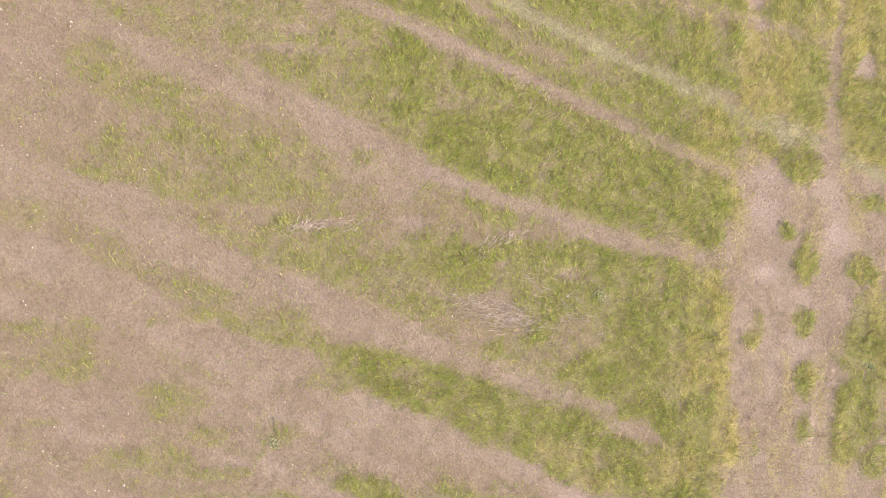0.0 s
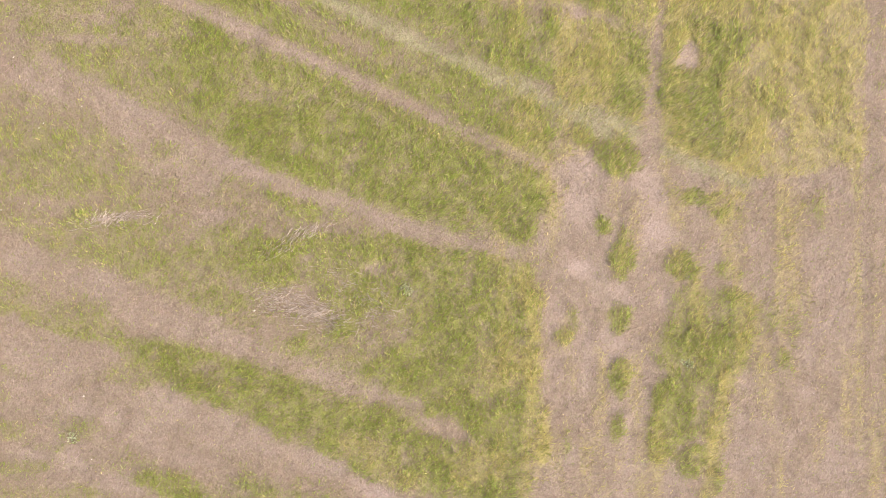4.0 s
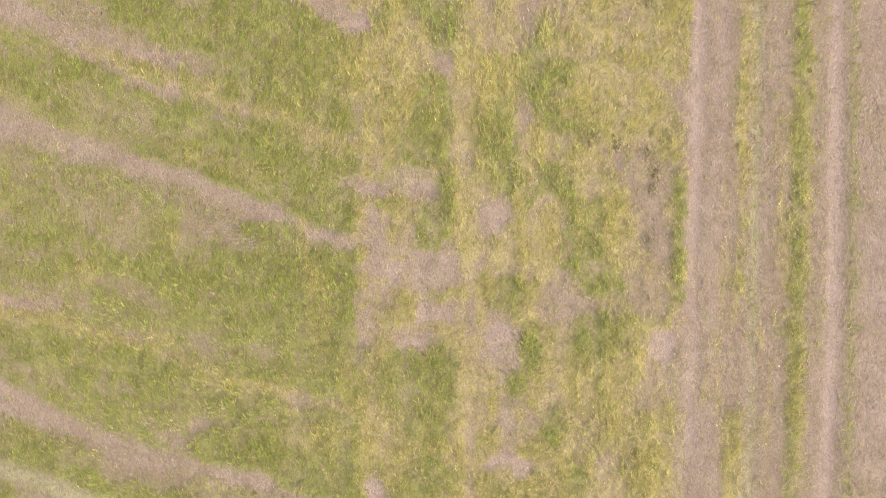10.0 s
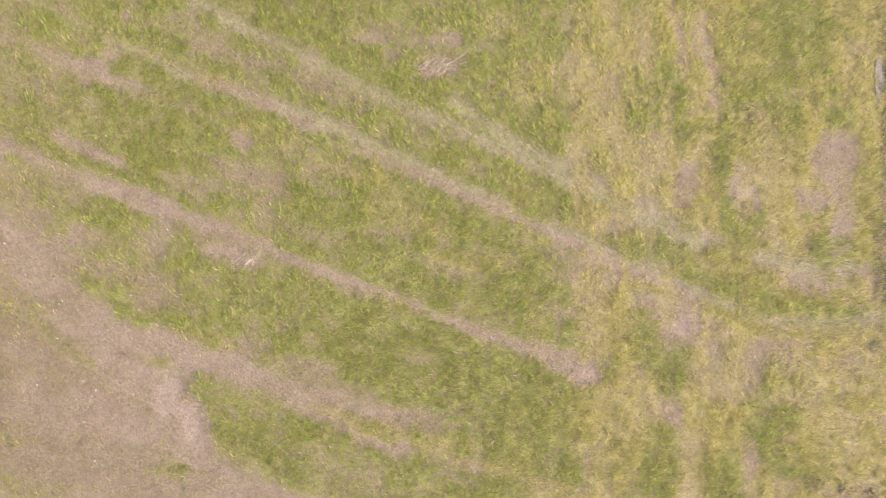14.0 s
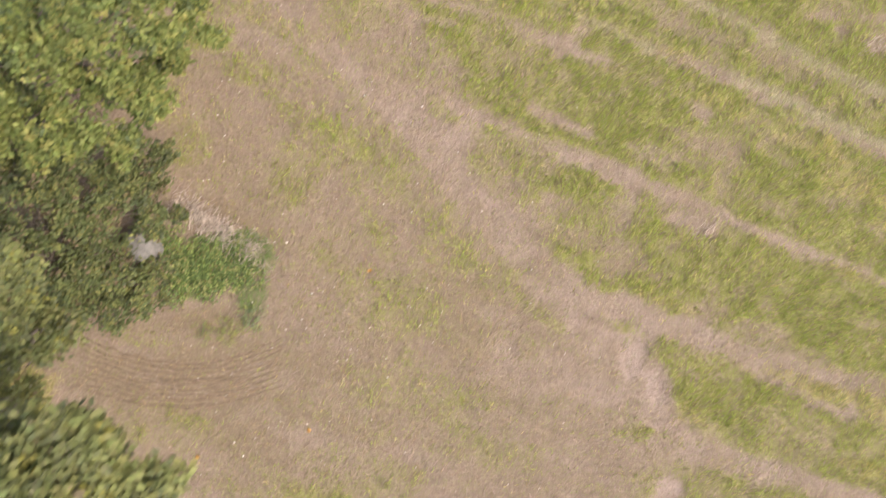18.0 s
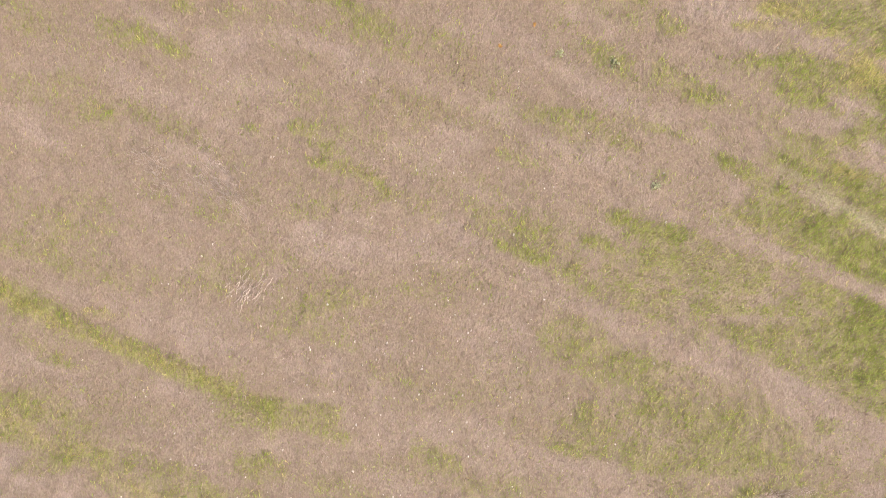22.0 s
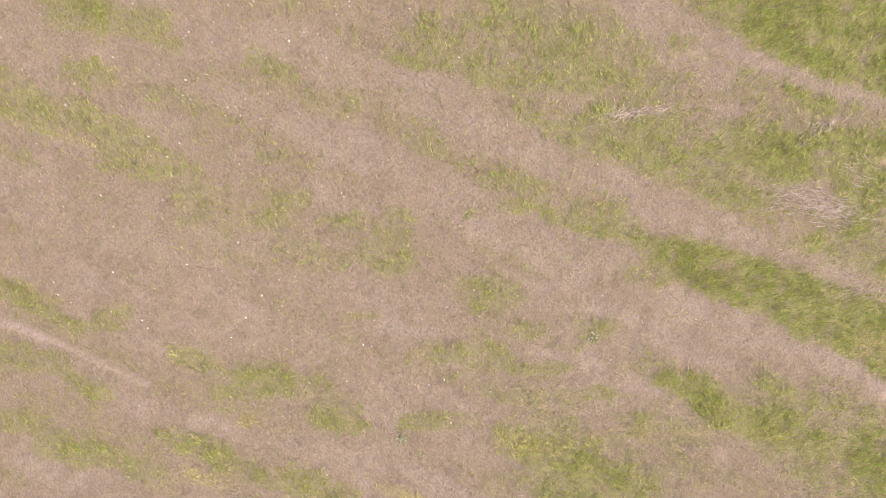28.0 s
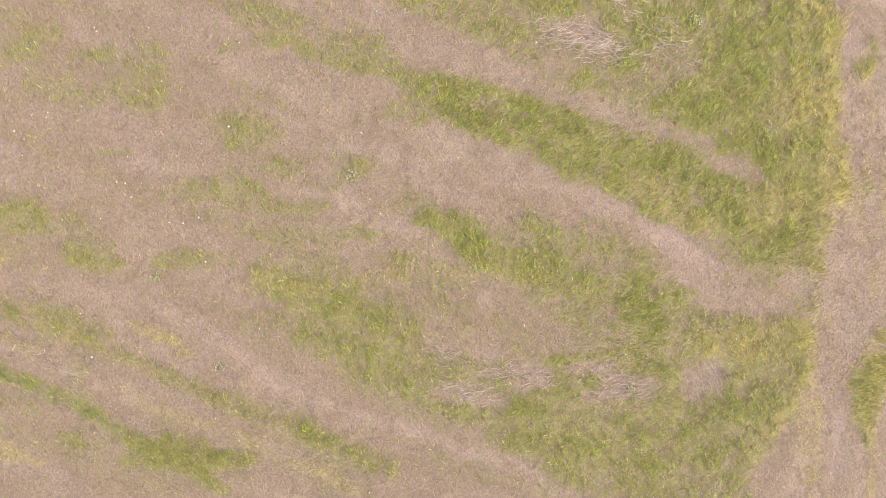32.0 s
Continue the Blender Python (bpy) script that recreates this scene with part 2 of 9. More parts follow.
# the crop: green rows up to the headland
area("m", 0.28, 1.2, (-10.5, 10.4), (-0.3, 10.5), (0.6, 2.9), (-4.7, 5.1), (-10.0, 7.0))
area("g", 0.95, 1.4, (-2.6, 10.5), (11.6, 10.7), (11.6, -0.1), (6.4, 0.9), (2.4, 2.2), (-0.3, 3.5), (-1.9, 5.8))
area("m", 0.8, 0.6, (-5.8, 10.4), (-1.2, 10.5), (-1.2, 4.4), (-4.7, 6.1))
area("g", 0.9, 0.5, (5.3, 0.4), (11.0, -0.4), (11.0, -2.2), (10.7, -9.0), (7.9, -7.7), (3.9, -6.4), (-0.3, -5.1), (-2.0, -3.2), (1.2, -3.5), (4.6, -2.5), (5.9, -1.4))
area("m", 0.32, 0.9, (-8.2, 5.7), (-4.7, 4.9), (0.6, 2.7), (5.0, 0.9), (5.9, -1.4), (1.2, -2.2), (-2.1, -1.6), (-6.5, -0.3), (-8.2, 0.7))
area("g", 0.95, 0.4, (5.2, 21.3), (11.5, 21.4), (11.5, 13.2), (11.8, 11.2), (11.4, 4.6), (2.2, 4.8), (3.7, 17.1))
area("m", 0.9, 1.6, (-0.3, 21.3), (8.0, 21.4), (7.8, 4.7), (-3.8, 4.9), (-2.8, 15.3))
area("g", 0.55, 1.6, (1.7, 21.3), (8.0, 21.4), (7.8, 4.7), (-0.5, 4.8), (0.3, 15.3))
area("g", 0.95, 0.35, (-3.6, 36.2), (11.8, 36.4), (11.7, 21.2), (11.5, 15.1), (0.6, 15.4), (1.5, 17.1), (7.3, 17.7), (4.5, 19.0), (0.2, 20.9), (-0.4, 22.4), (-1.2, 23.8), (-3.2, 25.4))
area("g", 0.95, 0.6, (-6.9, 40.6), (11.1, 40.6), (11.2, 21.2), (-0.1, 21.4), (-1.1, 23.3), (-1.8, 25.0), (-3.9, 26.2), (-4.4, 28.6), (-6.2, 31.1), (-6.5, 32.7), (-9.8, 35.5))
# the headland: yellowed grass beside the crop
area("y", 0.95, 0.3, (11.7, 21.7), (21.9, 21.9), (21.8, 11.7), (21.6, 4.4), (11.7, 4.6), (12.0, 11.2), (11.5, 13.2))
area("y", 0.95, 0.3, (11.8, 35.7), (22.1, 35.9), (22.0, 14.7), (11.6, 15.1))
area("y", 0.95, 0.3, (11.1, 41.4), (16.4, 41.4), (16.7, 21.1), (11.2, 21.2))
area("y", 0.9, 0.3, (11.6, 10.7), (21.7, 10.9), (21.5, 2.8), (17.9, 2.3), (14.5, 3.6), (11.5, 4.6))
area("p", 0.7, 0.5, (11.6, 3.0), (14.3, 3.4), (18.1, 2.5), (21.7, 3.0), (22.0, -9.0), (10.8, -8.8), (11.0, -0.7))
area("p", 0.7, 0.4, (11.0, 1.2), (14.3, 1.2), (14.1, -12.0), (10.4, -11.9))
# wheel tracks along the field's far side
area("d", 1, 0.3, (21.8, 36.9), (28.0, 37.1), (28.1, -10.6), (21.7, -10.4))
area("p", 0.6, 0.4, (27.8, 37.1), (42.7, 37.7), (43.2, -11.3), (27.9, -10.6))
band("p", 0.95, 0.79, (22.5, 36.1), (22.5, 20.8), (22.3, 17.2), (22.2, 13.2), (22.2, 9.9), (21.9, 4.8), (21.6, -2.0), (21.0, -8.5))
band("s", 0.7, 0.47, (22.6, 36.1), (22.5, 20.8), (22.3, 17.2), (22.3, 13.2), (22.1, 9.9))
band("p", 0.8, 0.57, (23.3, 36.1), (23.2, 20.8), (23.1, 15.3), (23.0, 9.9), (22.8, 4.7), (22.4, -8.5))
band("y", 0.8, 0.35, (24.0, 36.1), (23.9, 20.8), (23.8, 14.8))
band("y", 0.7, 0.41, (23.8, 11.0), (23.5, 4.7), (23.2, -8.6))
band("c", 0.7, 0.41, (24.5, 36.1), (24.4, 20.8), (24.3, 16.4), (24.2, 11.3), (24.0, 4.7), (23.8, -8.6))
band("n", 0.7, 0.41, (25.2, 36.1), (25.0, 20.8), (24.9, 12.8), (24.7, 4.7), (24.5, -8.6))
band("y", 0.9, 0.82, (26.0, 36.2), (25.9, 20.8), (25.7, 15.3), (25.6, 9.1), (25.4, 4.7), (25.1, -8.6))
band("g", 0.8, 0.54, (25.9, 36.2), (25.8, 20.8), (25.7, 16.3), (25.7, 12.8), (25.4, 9.1), (25.2, 4.7))
band("s", 0.8, 0.63, (27.1, 36.2), (27.0, 20.8), (27.0, 16.4), (26.9, 12.0), (26.6, 7.6), (26.4, 4.7), (26.1, -8.7))
band("m", 0.8, 0.32, (27.7, 36.2), (27.6, 20.8), (27.5, 12.8), (27.4, 8.0), (27.3, 4.7), (27.1, -8.7))
# tracks and thin places between the rows near the crossing
band("c", 0.85, 0.58, (-2.4, 10.7), (0.4, 9.5), (2.8, 8.7), (5.3, 7.5), (7.9, 6.4), (10.3, 5.5), (12.7, 4.6), (14.5, 3.7), (15.8, 2.9), (17.9, 2.2))
band("g", 0.5, 0.29, (4.2, 8.2), (6.8, 7.0), (9.3, 5.7), (11.2, 5.0))
band("p", 0.85, 0.65, (-7.2, 10.4), (-4.4, 9.3), (-2.6, 8.7), (-1.0, 8.0), (1.1, 7.1), (3.3, 6.2), (5.3, 5.3), (6.8, 4.6), (8.6, 3.8), (10.3, 3.0), (11.6, 2.5), (12.5, 2.1))
band("y", 0.4, 0.32, (5.3, 4.8), (7.9, 3.5), (9.7, 2.6), (11.2, 2.1))
band("p", 0.9, 0.65, (-10.0, 7.3), (-7.4, 6.3), (-4.7, 5.2), (-3.0, 4.4), (-1.2, 3.6), (0.1, 3.0), (2.4, 2.1), (3.9, 1.7), (5.3, 1.1), (6.8, 0.6), (8.6, 0.2), (10.8, -0.3), (12.1, -0.5))
patch("p", 0.8, -0.9, 3.6, 1.29, 0.48, -25)
patch("p", 0.8, 6.0, 0.8, 0.92, 0.37, -15)
patch("p", 0.8, -2.6, 7.4, 0.92, 0.33, -25)
patch("p", 0.8, -2.8, 4.0, 0.74, 0.37, -25)
patch("n", 0.55, 0.6, 1.1, 2.76, 0.92, -20)
patch("n", 0.55, -0.5, 2.2, 1.47, 0.55, -20)
patch("n", 0.55, -2.6, 1.6, 1.66, 0.92, -15)
patch("n", 0.55, 4.0, 0.0, 1.1, 0.37, -30)
patch("n", 0.55, 4.8, -1.6, 1.66, 0.92, -20)
patch("n", 0.55, 5.3, -2.9, 2.21, 0.74, -20)
patch("n", 0.55, 7.0, -0.9, 2.02, 0.74, -15)
patch("n", 0.55, -2.1, 6.0, 1.66, 0.55, -20)
patch("n", 0.55, 1.1, 5.3, 2.02, 0.4, -22)
patch("n", 0.6, 6.4, 7.0, 1.66, 0.26, -22)
patch("n", 0.6, 2.9, 7.8, 1.29, 0.24, -22)
patch("n", 0.6, 4.6, 6.6, 1.1, 0.26, -22)
patch("n", 0.6, 8.6, 6.8, 1.1, 0.29, -22)
patch("n", 0.6, 2.0, 6.4, 1.29, 0.26, -22)
patch("n", 0.6, 10.1, 4.3, 1.1, 0.29, -22)
patch("n", 0.6, 11.2, 5.2, 0.55, 0.29, -20)
patch("g", 1, 2.2, -0.8, 1.1, 0.64, -20)
patch("g", 1, 0.4, -0.4, 1.29, 0.33, -15)
patch("g", 1, 3.0, 1.3, 0.92, 0.22, -25)
patch("g", 1, 3.5, -3.1, 0.48, 0.26, -10)
patch("g", 1, 6.6, 0.0, 0.92, 0.29, -20)
patch("g", 1, 9.0, -1.3, 1.47, 0.74, -20)
patch("g", 1, -0.5, 0.0, 0.55, 0.18, -10)
patch("g", 1, 5.3, -0.1, 0.74, 0.18, -10)
patch("p", 0.65, 3.0, -2.0, 1.1, 0.37, -20)
patch("p", 0.65, 2.8, 0.2, 0.83, 0.29, 15)
patch("p", 0.65, 3.7, -1.2, 0.74, 0.26, 30)
patch("p", 0.65, 5.3, 9.3, 1.1, 0.46, -10)
patch("p", 0.65, 7.7, 9.2, 0.92, 0.37, -10)
patch("p", 0.65, 5.0, -0.7, 0.74, 0.29, -40)
patch("n", 0.6, 5.3, 9.5, 1.47, 0.55, -10)
patch("n", 0.6, 6.8, 8.7, 1.1, 0.33, -20)
patch("n", 0.6, 5.9, -5.1, 1.29, 0.26, -20)
patch("n", 0.6, 3.7, -4.0, 1.29, 0.26, -20)
patch("n", 0.6, 7.9, -3.1, 1.66, 0.37, -20)
band("o", 0.65, 0.39, (6.4, 9.2), (8.6, 8.6), (10.2, 8.2), (11.5, 7.9), (13.2, 7.5), (14.5, 7.3))
band("p", 0.55, 0.29, (9.7, 8.2), (11.5, 7.9), (13.2, 7.5), (14.9, 7.3))
band("y", 0.7, 0.97, (7.9, -4.8), (9.7, -4.4), (11.0, -3.3))
band("y", 0.75, 0.29, (11.2, 1.5), (10.9, -0.7), (11.0, -2.9), (10.6, -5.1), (10.5, -7.0))
# the trampled crossing of the tracks
band("p", 0.9, 0.97, (12.1, 2.2), (12.3, 0.9), (12.4, -0.7), (12.1, -2.2), (12.0, -4.4), (11.6, -7.0), (11.2, -9.0))
band("s", 0.65, 0.71, (14.6, 3.6), (14.8, 1.7), (14.5, 0.0), (14.3, -1.8), (14.2, -4.4), (14.0, -7.0), (13.8, -9.1))
band("p", 0.8, 0.55, (15.0, 10.8), (14.9, 7.8), (14.8, 5.2), (14.8, 3.6), (14.7, 1.5), (14.3, -1.5), (14.2, -7.0))
patch("s", 0.8, 14.7, 1.3, 0.63, 0.63, 0)
patch("s", 0.8, 15.0, 0.4, 0.74, 0.55, 0)
patch("s", 0.8, 12.2, -0.7, 0.63, 0.37, 0)
patch("s", 0.8, 12.3, 1.5, 0.63, 0.74, 0)
patch("s", 0.8, 14.5, 2.3, 0.48, 0.55, 0)
patch("s", 0.8, 12.3, 2.7, 0.63, 0.44, 0)
patch("s", 0.8, 13.6, -1.5, 0.48, 0.55, 0)
patch("s", 0.8, 11.6, -0.3, 0.63, 0.37, 0)
patch("s", 0.8, 15.1, -1.7, 0.33, 0.29, 0)
patch("s", 0.8, 13.4, -3.1, 0.55, 0.74, 0)
patch("b", 0.6, 15.9, 6.5, 0.37, 0.48, 0)
patch("b", 0.6, 14.8, 0.7, 0.48, 0.26, -30)
patch("b", 0.6, 12.1, -0.6, 0.4, 0.22, 0)
patch("s", 0.6, 16.5, 9.3, 0.48, 0.48, 0)
patch("s", 0.6, 16.2, 9.7, 0.74, 0.44, 0)
patch("s", 0.6, 12.0, 8.7, 0.29, 0.33, 0)
patch("s", 0.6, 12.7, 7.7, 0.74, 0.26, -15)
patch("s", 0.6, 18.9, 3.6, 0.74, 0.92, 0)
patch("s", 0.6, 19.8, 3.2, 0.92, 0.55, 0)
patch("s", 0.6, 18.7, 6.4, 0.48, 0.37, 0)
patch("g", 1, 13.5, 3.0, 0.77, 0.63, 0)
patch("g", 1, 13.7, -0.2, 0.48, 0.92, 0)
patch("g", 1, 13.0, 0.7, 0.29, 0.4, 0)
patch("g", 1, 13.6, -2.4, 0.4, 0.52, 0)
patch("g", 1, 13.6, -4.3, 0.37, 0.63, 0)
patch("g", 1, 12.0, -2.6, 0.18, 0.4, 0)
patch("g", 1, 13.5, -5.9, 0.26, 0.55, 0)
patch("g", 1, 15.7, -0.4, 0.59, 0.52, 0)
patch("g", 1, 17.2, -2.2, 0.85, 0.92, 0)
patch("g", 1, 17.5, 1.1, 1.1, 0.44, -12)
patch("g", 1, 16.4, 1.7, 0.85, 0.37, -10)
patch("g", 1, 15.9, -3.3, 1.29, 1.1, 0)
patch("g", 1, 17.0, -3.7, 1.01, 1.29, 0)
patch("g", 1, 15.5, -5.0, 0.74, 1.1, 0)
patch("g", 1, 17.2, -0.7, 0.55, 0.29, 0)
patch("g", 1, 16.4, 4.8, 1.01, 1.38, 0)
patch("g", 1, 15.5, 5.8, 0.55, 0.92, 0)
patch("g", 1, 17.0, 6.0, 0.48, 0.74, 0)
patch("g", 1, 16.0, 3.9, 0.92, 0.63, 0)
patch("g", 1, 12.4, 3.7, 0.44, 0.37, -20)
patch("g", 1, 13.8, 5.3, 0.63, 0.92, 0)
patch("g", 1, 12.7, 5.9, 0.55, 0.92, 0)
patch("g", 1, 13.4, 8.5, 0.74, 1.1, 0)
patch("g", 1, 17.0, 3.6, 0.92, 0.63, -20)
patch("m", 0.8, 16.6, -2.4, 1.1, 0.74, 0)
patch("m", 0.8, 15.9, -1.8, 0.74, 0.55, 0)
patch("m", 0.8, 16.4, -5.2, 1.1, 1.1, 0)
patch("m", 0.8, 18.7, -1.5, 0.4, 1.29, 0)
patch("m", 0.8, 19.5, -2.4, 0.29, 1.1, 0)
patch("m", 0.8, 19.1, -4.5, 0.33, 0.55, 0)
patch("m", 0.8, 18.9, 0.4, 0.74, 0.55, 0)
patch("m", 0.8, 20.6, 1.3, 0.74, 0.74, 0)
patch("y", 0.8, 12.3, 5.9, 0.85, 1.1, 0)
patch("y", 0.8, 14.3, 8.6, 0.74, 1.29, 0)
patch("y", 0.8, 18.3, 8.6, 1.1, 1.1, 0)
patch("y", 0.8, 20.0, 7.9, 0.92, 1.29, 0)
patch("y", 0.8, 21.0, 5.3, 0.63, 1.66, 0)
patch("y", 0.8, 17.9, 5.4, 0.74, 1.1, 0)
patch("y", 0.8, 18.1, 3.8, 0.55, 0.74, 0)
patch("y", 0.8, 17.3, 7.9, 0.74, 0.74, 0)
patch("y", 0.8, 17.9, -2.6, 0.48, 1.1, 0)
patch("y", 0.8, 17.8, -4.5, 0.48, 0.74, 0)
patch("y", 0.8, 17.0, -6.1, 0.55, 0.74, 0)
patch("h", 0.75, 19.8, 3.6, 1.66, 1.1, 0)
patch("h", 0.75, 18.7, 6.2, 1.1, 1.1, 0)
patch("h", 0.75, 21.0, 7.0, 0.74, 1.29, 0)
patch("h", 0.75, 19.0, 7.9, 1.1, 0.74, 0)
patch("h", 0.75, 18.1, 3.2, 0.74, 0.74, 0)
patch("h", 0.75, 20.0, 5.5, 1.1, 0.74, 0)
patch("h", 0.75, 16.8, 9.3, 0.92, 0.74, 0)
band("e", 0.55, 0.15, (17.5, 8.6), (18.7, 7.1), (19.6, 6.2), (20.4, 5.3), (21.3, 4.3))
band("e", 0.55, 0.13, (16.8, 9.2), (18.1, 8.6), (19.0, 9.0))
band("h", 0.7, 0.36, (21.9, 10.9), (21.8, 6.0), (21.7, 1.3), (21.8, -3.4), (21.8, -6.7))
band("y", 0.8, 0.42, (23.5, 10.9), (23.4, 6.1), (23.3, 1.3), (23.3, -3.4), (23.4, -6.8))
band("n", 0.5, 0.19, (22.9, 10.9), (22.8, 1.3), (22.9, -7.1))
band("p", 0.85, 0.65, (20.9, 2.7), (20.8, -1.5), (20.6, -7.1), (20.4, -9.2))
patch("p", 0.8, 19.5, -0.7, 1.29, 1.66, 0)
patch("p", 0.8, 19.1, -5.2, 1.47, 2.02, 0)
patch("p", 0.8, 20.6, -3.3, 0.92, 2.21, 0)
patch("p", 0.8, 18.3, 0.8, 1.29, 0.92, 0)
patch("d", 0.6, 18.1, -0.7, 0.92, 0.92, 0)
patch("d", 0.6, 18.9, 1.5, 1.29, 0.55, 0)
patch("d", 0.6, 19.4, 0.8, 0.92, 0.55, 0)
patch("d", 0.6, 18.7, -3.7, 0.74, 0.92, 0)
patch("d", 0.6, 19.8, -1.8, 0.55, 1.1, 0)
patch("g", 0.9, 15.1, -9.0, 0.85, 0.63, 0)
patch("g", 0.9, 15.5, -5.2, 0.93, 1.11, 0)
patch("g", 0.9, 15.9, -3.7, 1.11, 0.93, 0)
patch("g", 0.9, 16.1, -7.1, 0.74, 0.48, 40)
patch("g", 0.9, 15.1, -6.2, 0.56, 0.93, 0)
patch("g", 0.9, 16.8, -7.5, 0.37, 0.74, 0)
patch("g", 0.9, 19.2, -4.1, 0.26, 0.74, 0)
band("y", 0.8, 0.49, (17.2, -4.1), (17.0, -6.0), (16.6, -7.9), (16.2, -9.4), (16.0, -11.3))
band("h", 0.8, 0.39, (17.1, -4.5), (16.9, -6.4), (16.5, -8.3), (16.2, -10.1), (16.0, -11.8))
patch("g", 0.85, 12.0, -2.4, 0.22, 0.45, 0)
patch("g", 0.85, 13.6, -4.3, 0.22, 0.74, 0)
patch("g", 0.85, 13.4, -6.0, 0.26, 0.56, 0)
patch("g", 0.85, 11.8, -6.3, 0.22, 0.45, 0)
patch("p", 0.7, 18.8, -6.0, 1.67, 2.23, 0)
patch("p", 0.7, 18.5, -9.4, 1.67, 1.48, 0)
patch("p", 0.7, 15.3, -7.7, 0.48, 0.56, 0)
band("y", 0.6, 0.49, (11.2, -1.1), (10.8, -3.7), (11.0, -5.6), (10.5, -8.2))
# the dry left side of the rows
band("p", 0.75, 0.72, (-11.0, 8.0), (-9.1, 6.8), (-7.5, 6.2), (-5.9, 5.4), (-4.1, 4.7), (-2.5, 3.9), (-0.7, 3.3), (0.4, 2.8))
patch("p", 0.75, -1.1, 3.4, 1.48, 0.48, -22)
patch("p", 0.75, -0.5, 3.1, 0.93, 0.3, -10)
patch("p", 0.75, -2.3, 3.6, 0.93, 0.3, -20)
patch("p", 0.75, -1.4, 2.7, 0.74, 0.56, -20)
patch("m", 0.85, -3.4, 6.3, 2.97, 0.74, -18)
patch("m", 0.85, -5.8, 4.3, 2.97, 0.63, -24)
patch("m", 0.85, -8.6, 5.3, 1.3, 0.74, -10)
patch("m", 0.85, -1.8, 5.6, 2.22, 0.44, -20)
patch("m", 0.85, -1.1, 4.3, 1.11, 0.26, -20)
patch("m", 0.85, -5.2, 2.8, 3.71, 0.93, -14)
patch("m", 0.85, -7.5, 2.4, 2.59, 0.56, -20)
patch("m", 0.85, -1.1, 6.4, 2.41, 0.56, -20)
patch("m", 0.85, -10.0, 6.2, 0.93, 0.56, 0)
patch("n", 0.55, 0.0, 1.6, 2.04, 0.83, -14)
patch("n", 0.55, -1.1, 1.0, 1.67, 0.56, -14)
patch("n", 0.55, -2.5, 2.5, 1.3, 0.44, -20)
patch("n", 0.55, -3.8, 2.8, 1.11, 0.37, -20)
patch("n", 0.55, -0.2, 4.0, 1.11, 0.37, -20)
patch("m", 0.8, -3.6, 0.3, 2.22, 0.74, -10)
patch("m", 0.8, -1.1, -0.8, 1.67, 0.56, -15)
patch("m", 0.8, -2.2, 1.0, 1.11, 0.37, 0)
patch("m", 0.8, -5.2, 0.8, 1.67, 0.56, -10)
patch("m", 0.8, 0.6, -2.1, 1.11, 0.44, -20)
patch("m", 0.8, 0.4, -0.8, 0.93, 0.33, -10)
band("p", 0.5, 0.33, (-6.6, 0.3), (-5.2, -0.1), (-3.2, -0.5), (-1.1, -1.0))
patch("p", 0.6, -3.1, 0.9, 0.56, 0.15, 10)
patch("p", 0.6, -9.6, 3.7, 0.56, 0.3, -20)
patch("p", 0.6, -10.5, 4.7, 0.74, 0.3, -20)
patch("p", 0.6, -6.5, 4.8, 0.74, 0.26, -20)
# rows and bare streaks further along the crop edge
band("p", 0.85, 0.7, (-1.4, 20.7), (0.7, 20.1), (2.0, 19.7), (3.8, 19.0), (5.7, 18.7), (7.2, 18.2), (8.3, 17.6), (9.7, 17.0), (11.3, 16.5))
patch("p", 0.6, 3.4, 19.3, 1.44, 0.4, -20)
patch("p", 0.6, 1.7, 20.1, 1.08, 0.29, -20)
patch("p", 0.6, 6.4, 18.6, 0.9, 0.25, -15)
patch("n", 0.6, 7.2, 16.9, 1.62, 0.65, -10)
patch("n", 0.6, 8.1, 17.2, 0.9, 0.36, -30)
patch("n", 0.6, 2.4, 18.0, 1.08, 0.47, -10)
patch("n", 0.6, 1.7, 18.8, 1.26, 0.4, -10)
patch("n", 0.6, 1.7, 15.2, 1.62, 0.29, -15)
patch("n", 0.6, 4.2, 15.3, 1.08, 0.25, -20)
patch("n", 0.6, 6.3, 13.4, 1.26, 0.32, -20)
patch("n", 0.6, 9.0, 14.8, 0.9, 0.25, -20)
patch("n", 0.6, 4.8, 14.8, 0.72, 0.22, -20)
band("o", 0.7, 0.41, (-0.4, 15.0), (1.6, 14.4), (3.7, 13.8), (5.8, 13.0), (7.9, 12.2), (9.7, 11.7), (11.8, 11.2))
patch("p", 0.7, 1.6, 14.6, 0.9, 0.29, -15)
patch("p", 0.7, 4.3, 13.2, 0.43, 0.25, -30)
patch("p", 0.7, 9.7, 11.6, 0.47, 0.29, -10)
patch("p", 0.7, 4.6, 13.7, 0.72, 0.18, -15)
patch("y", 0.7, 2.7, 14.0, 2.15, 0.29, -20)
patch("y", 0.7, 5.4, 13.6, 0.72, 0.25, -20)
patch("y", 0.7, 7.2, 12.2, 1.08, 0.29, -20)
patch("y", 0.7, 10.0, 10.4, 1.26, 0.47, 0)
patch("y", 0.7, 3.8, 19.1, 2.87, 0.25, -20)
patch("y", 0.7, 2.7, 15.7, 0.9, 0.36, 0)
band("p", 0.9, 0.63, (-0.8, 12.0), (0.6, 11.6), (2.1, 10.9), (3.7, 10.3), (5.4, 9.9), (6.8, 9.4), (8.6, 9.0))
patch("p", 0.7, 3.2, 10.6, 1.26, 0.4, -20)
patch("p", 0.7, 5.8, 10.4, 0.54, 0.25, -30)
patch("p", 0.7, 4.7, 9.7, 1.44, 0.47, -20)
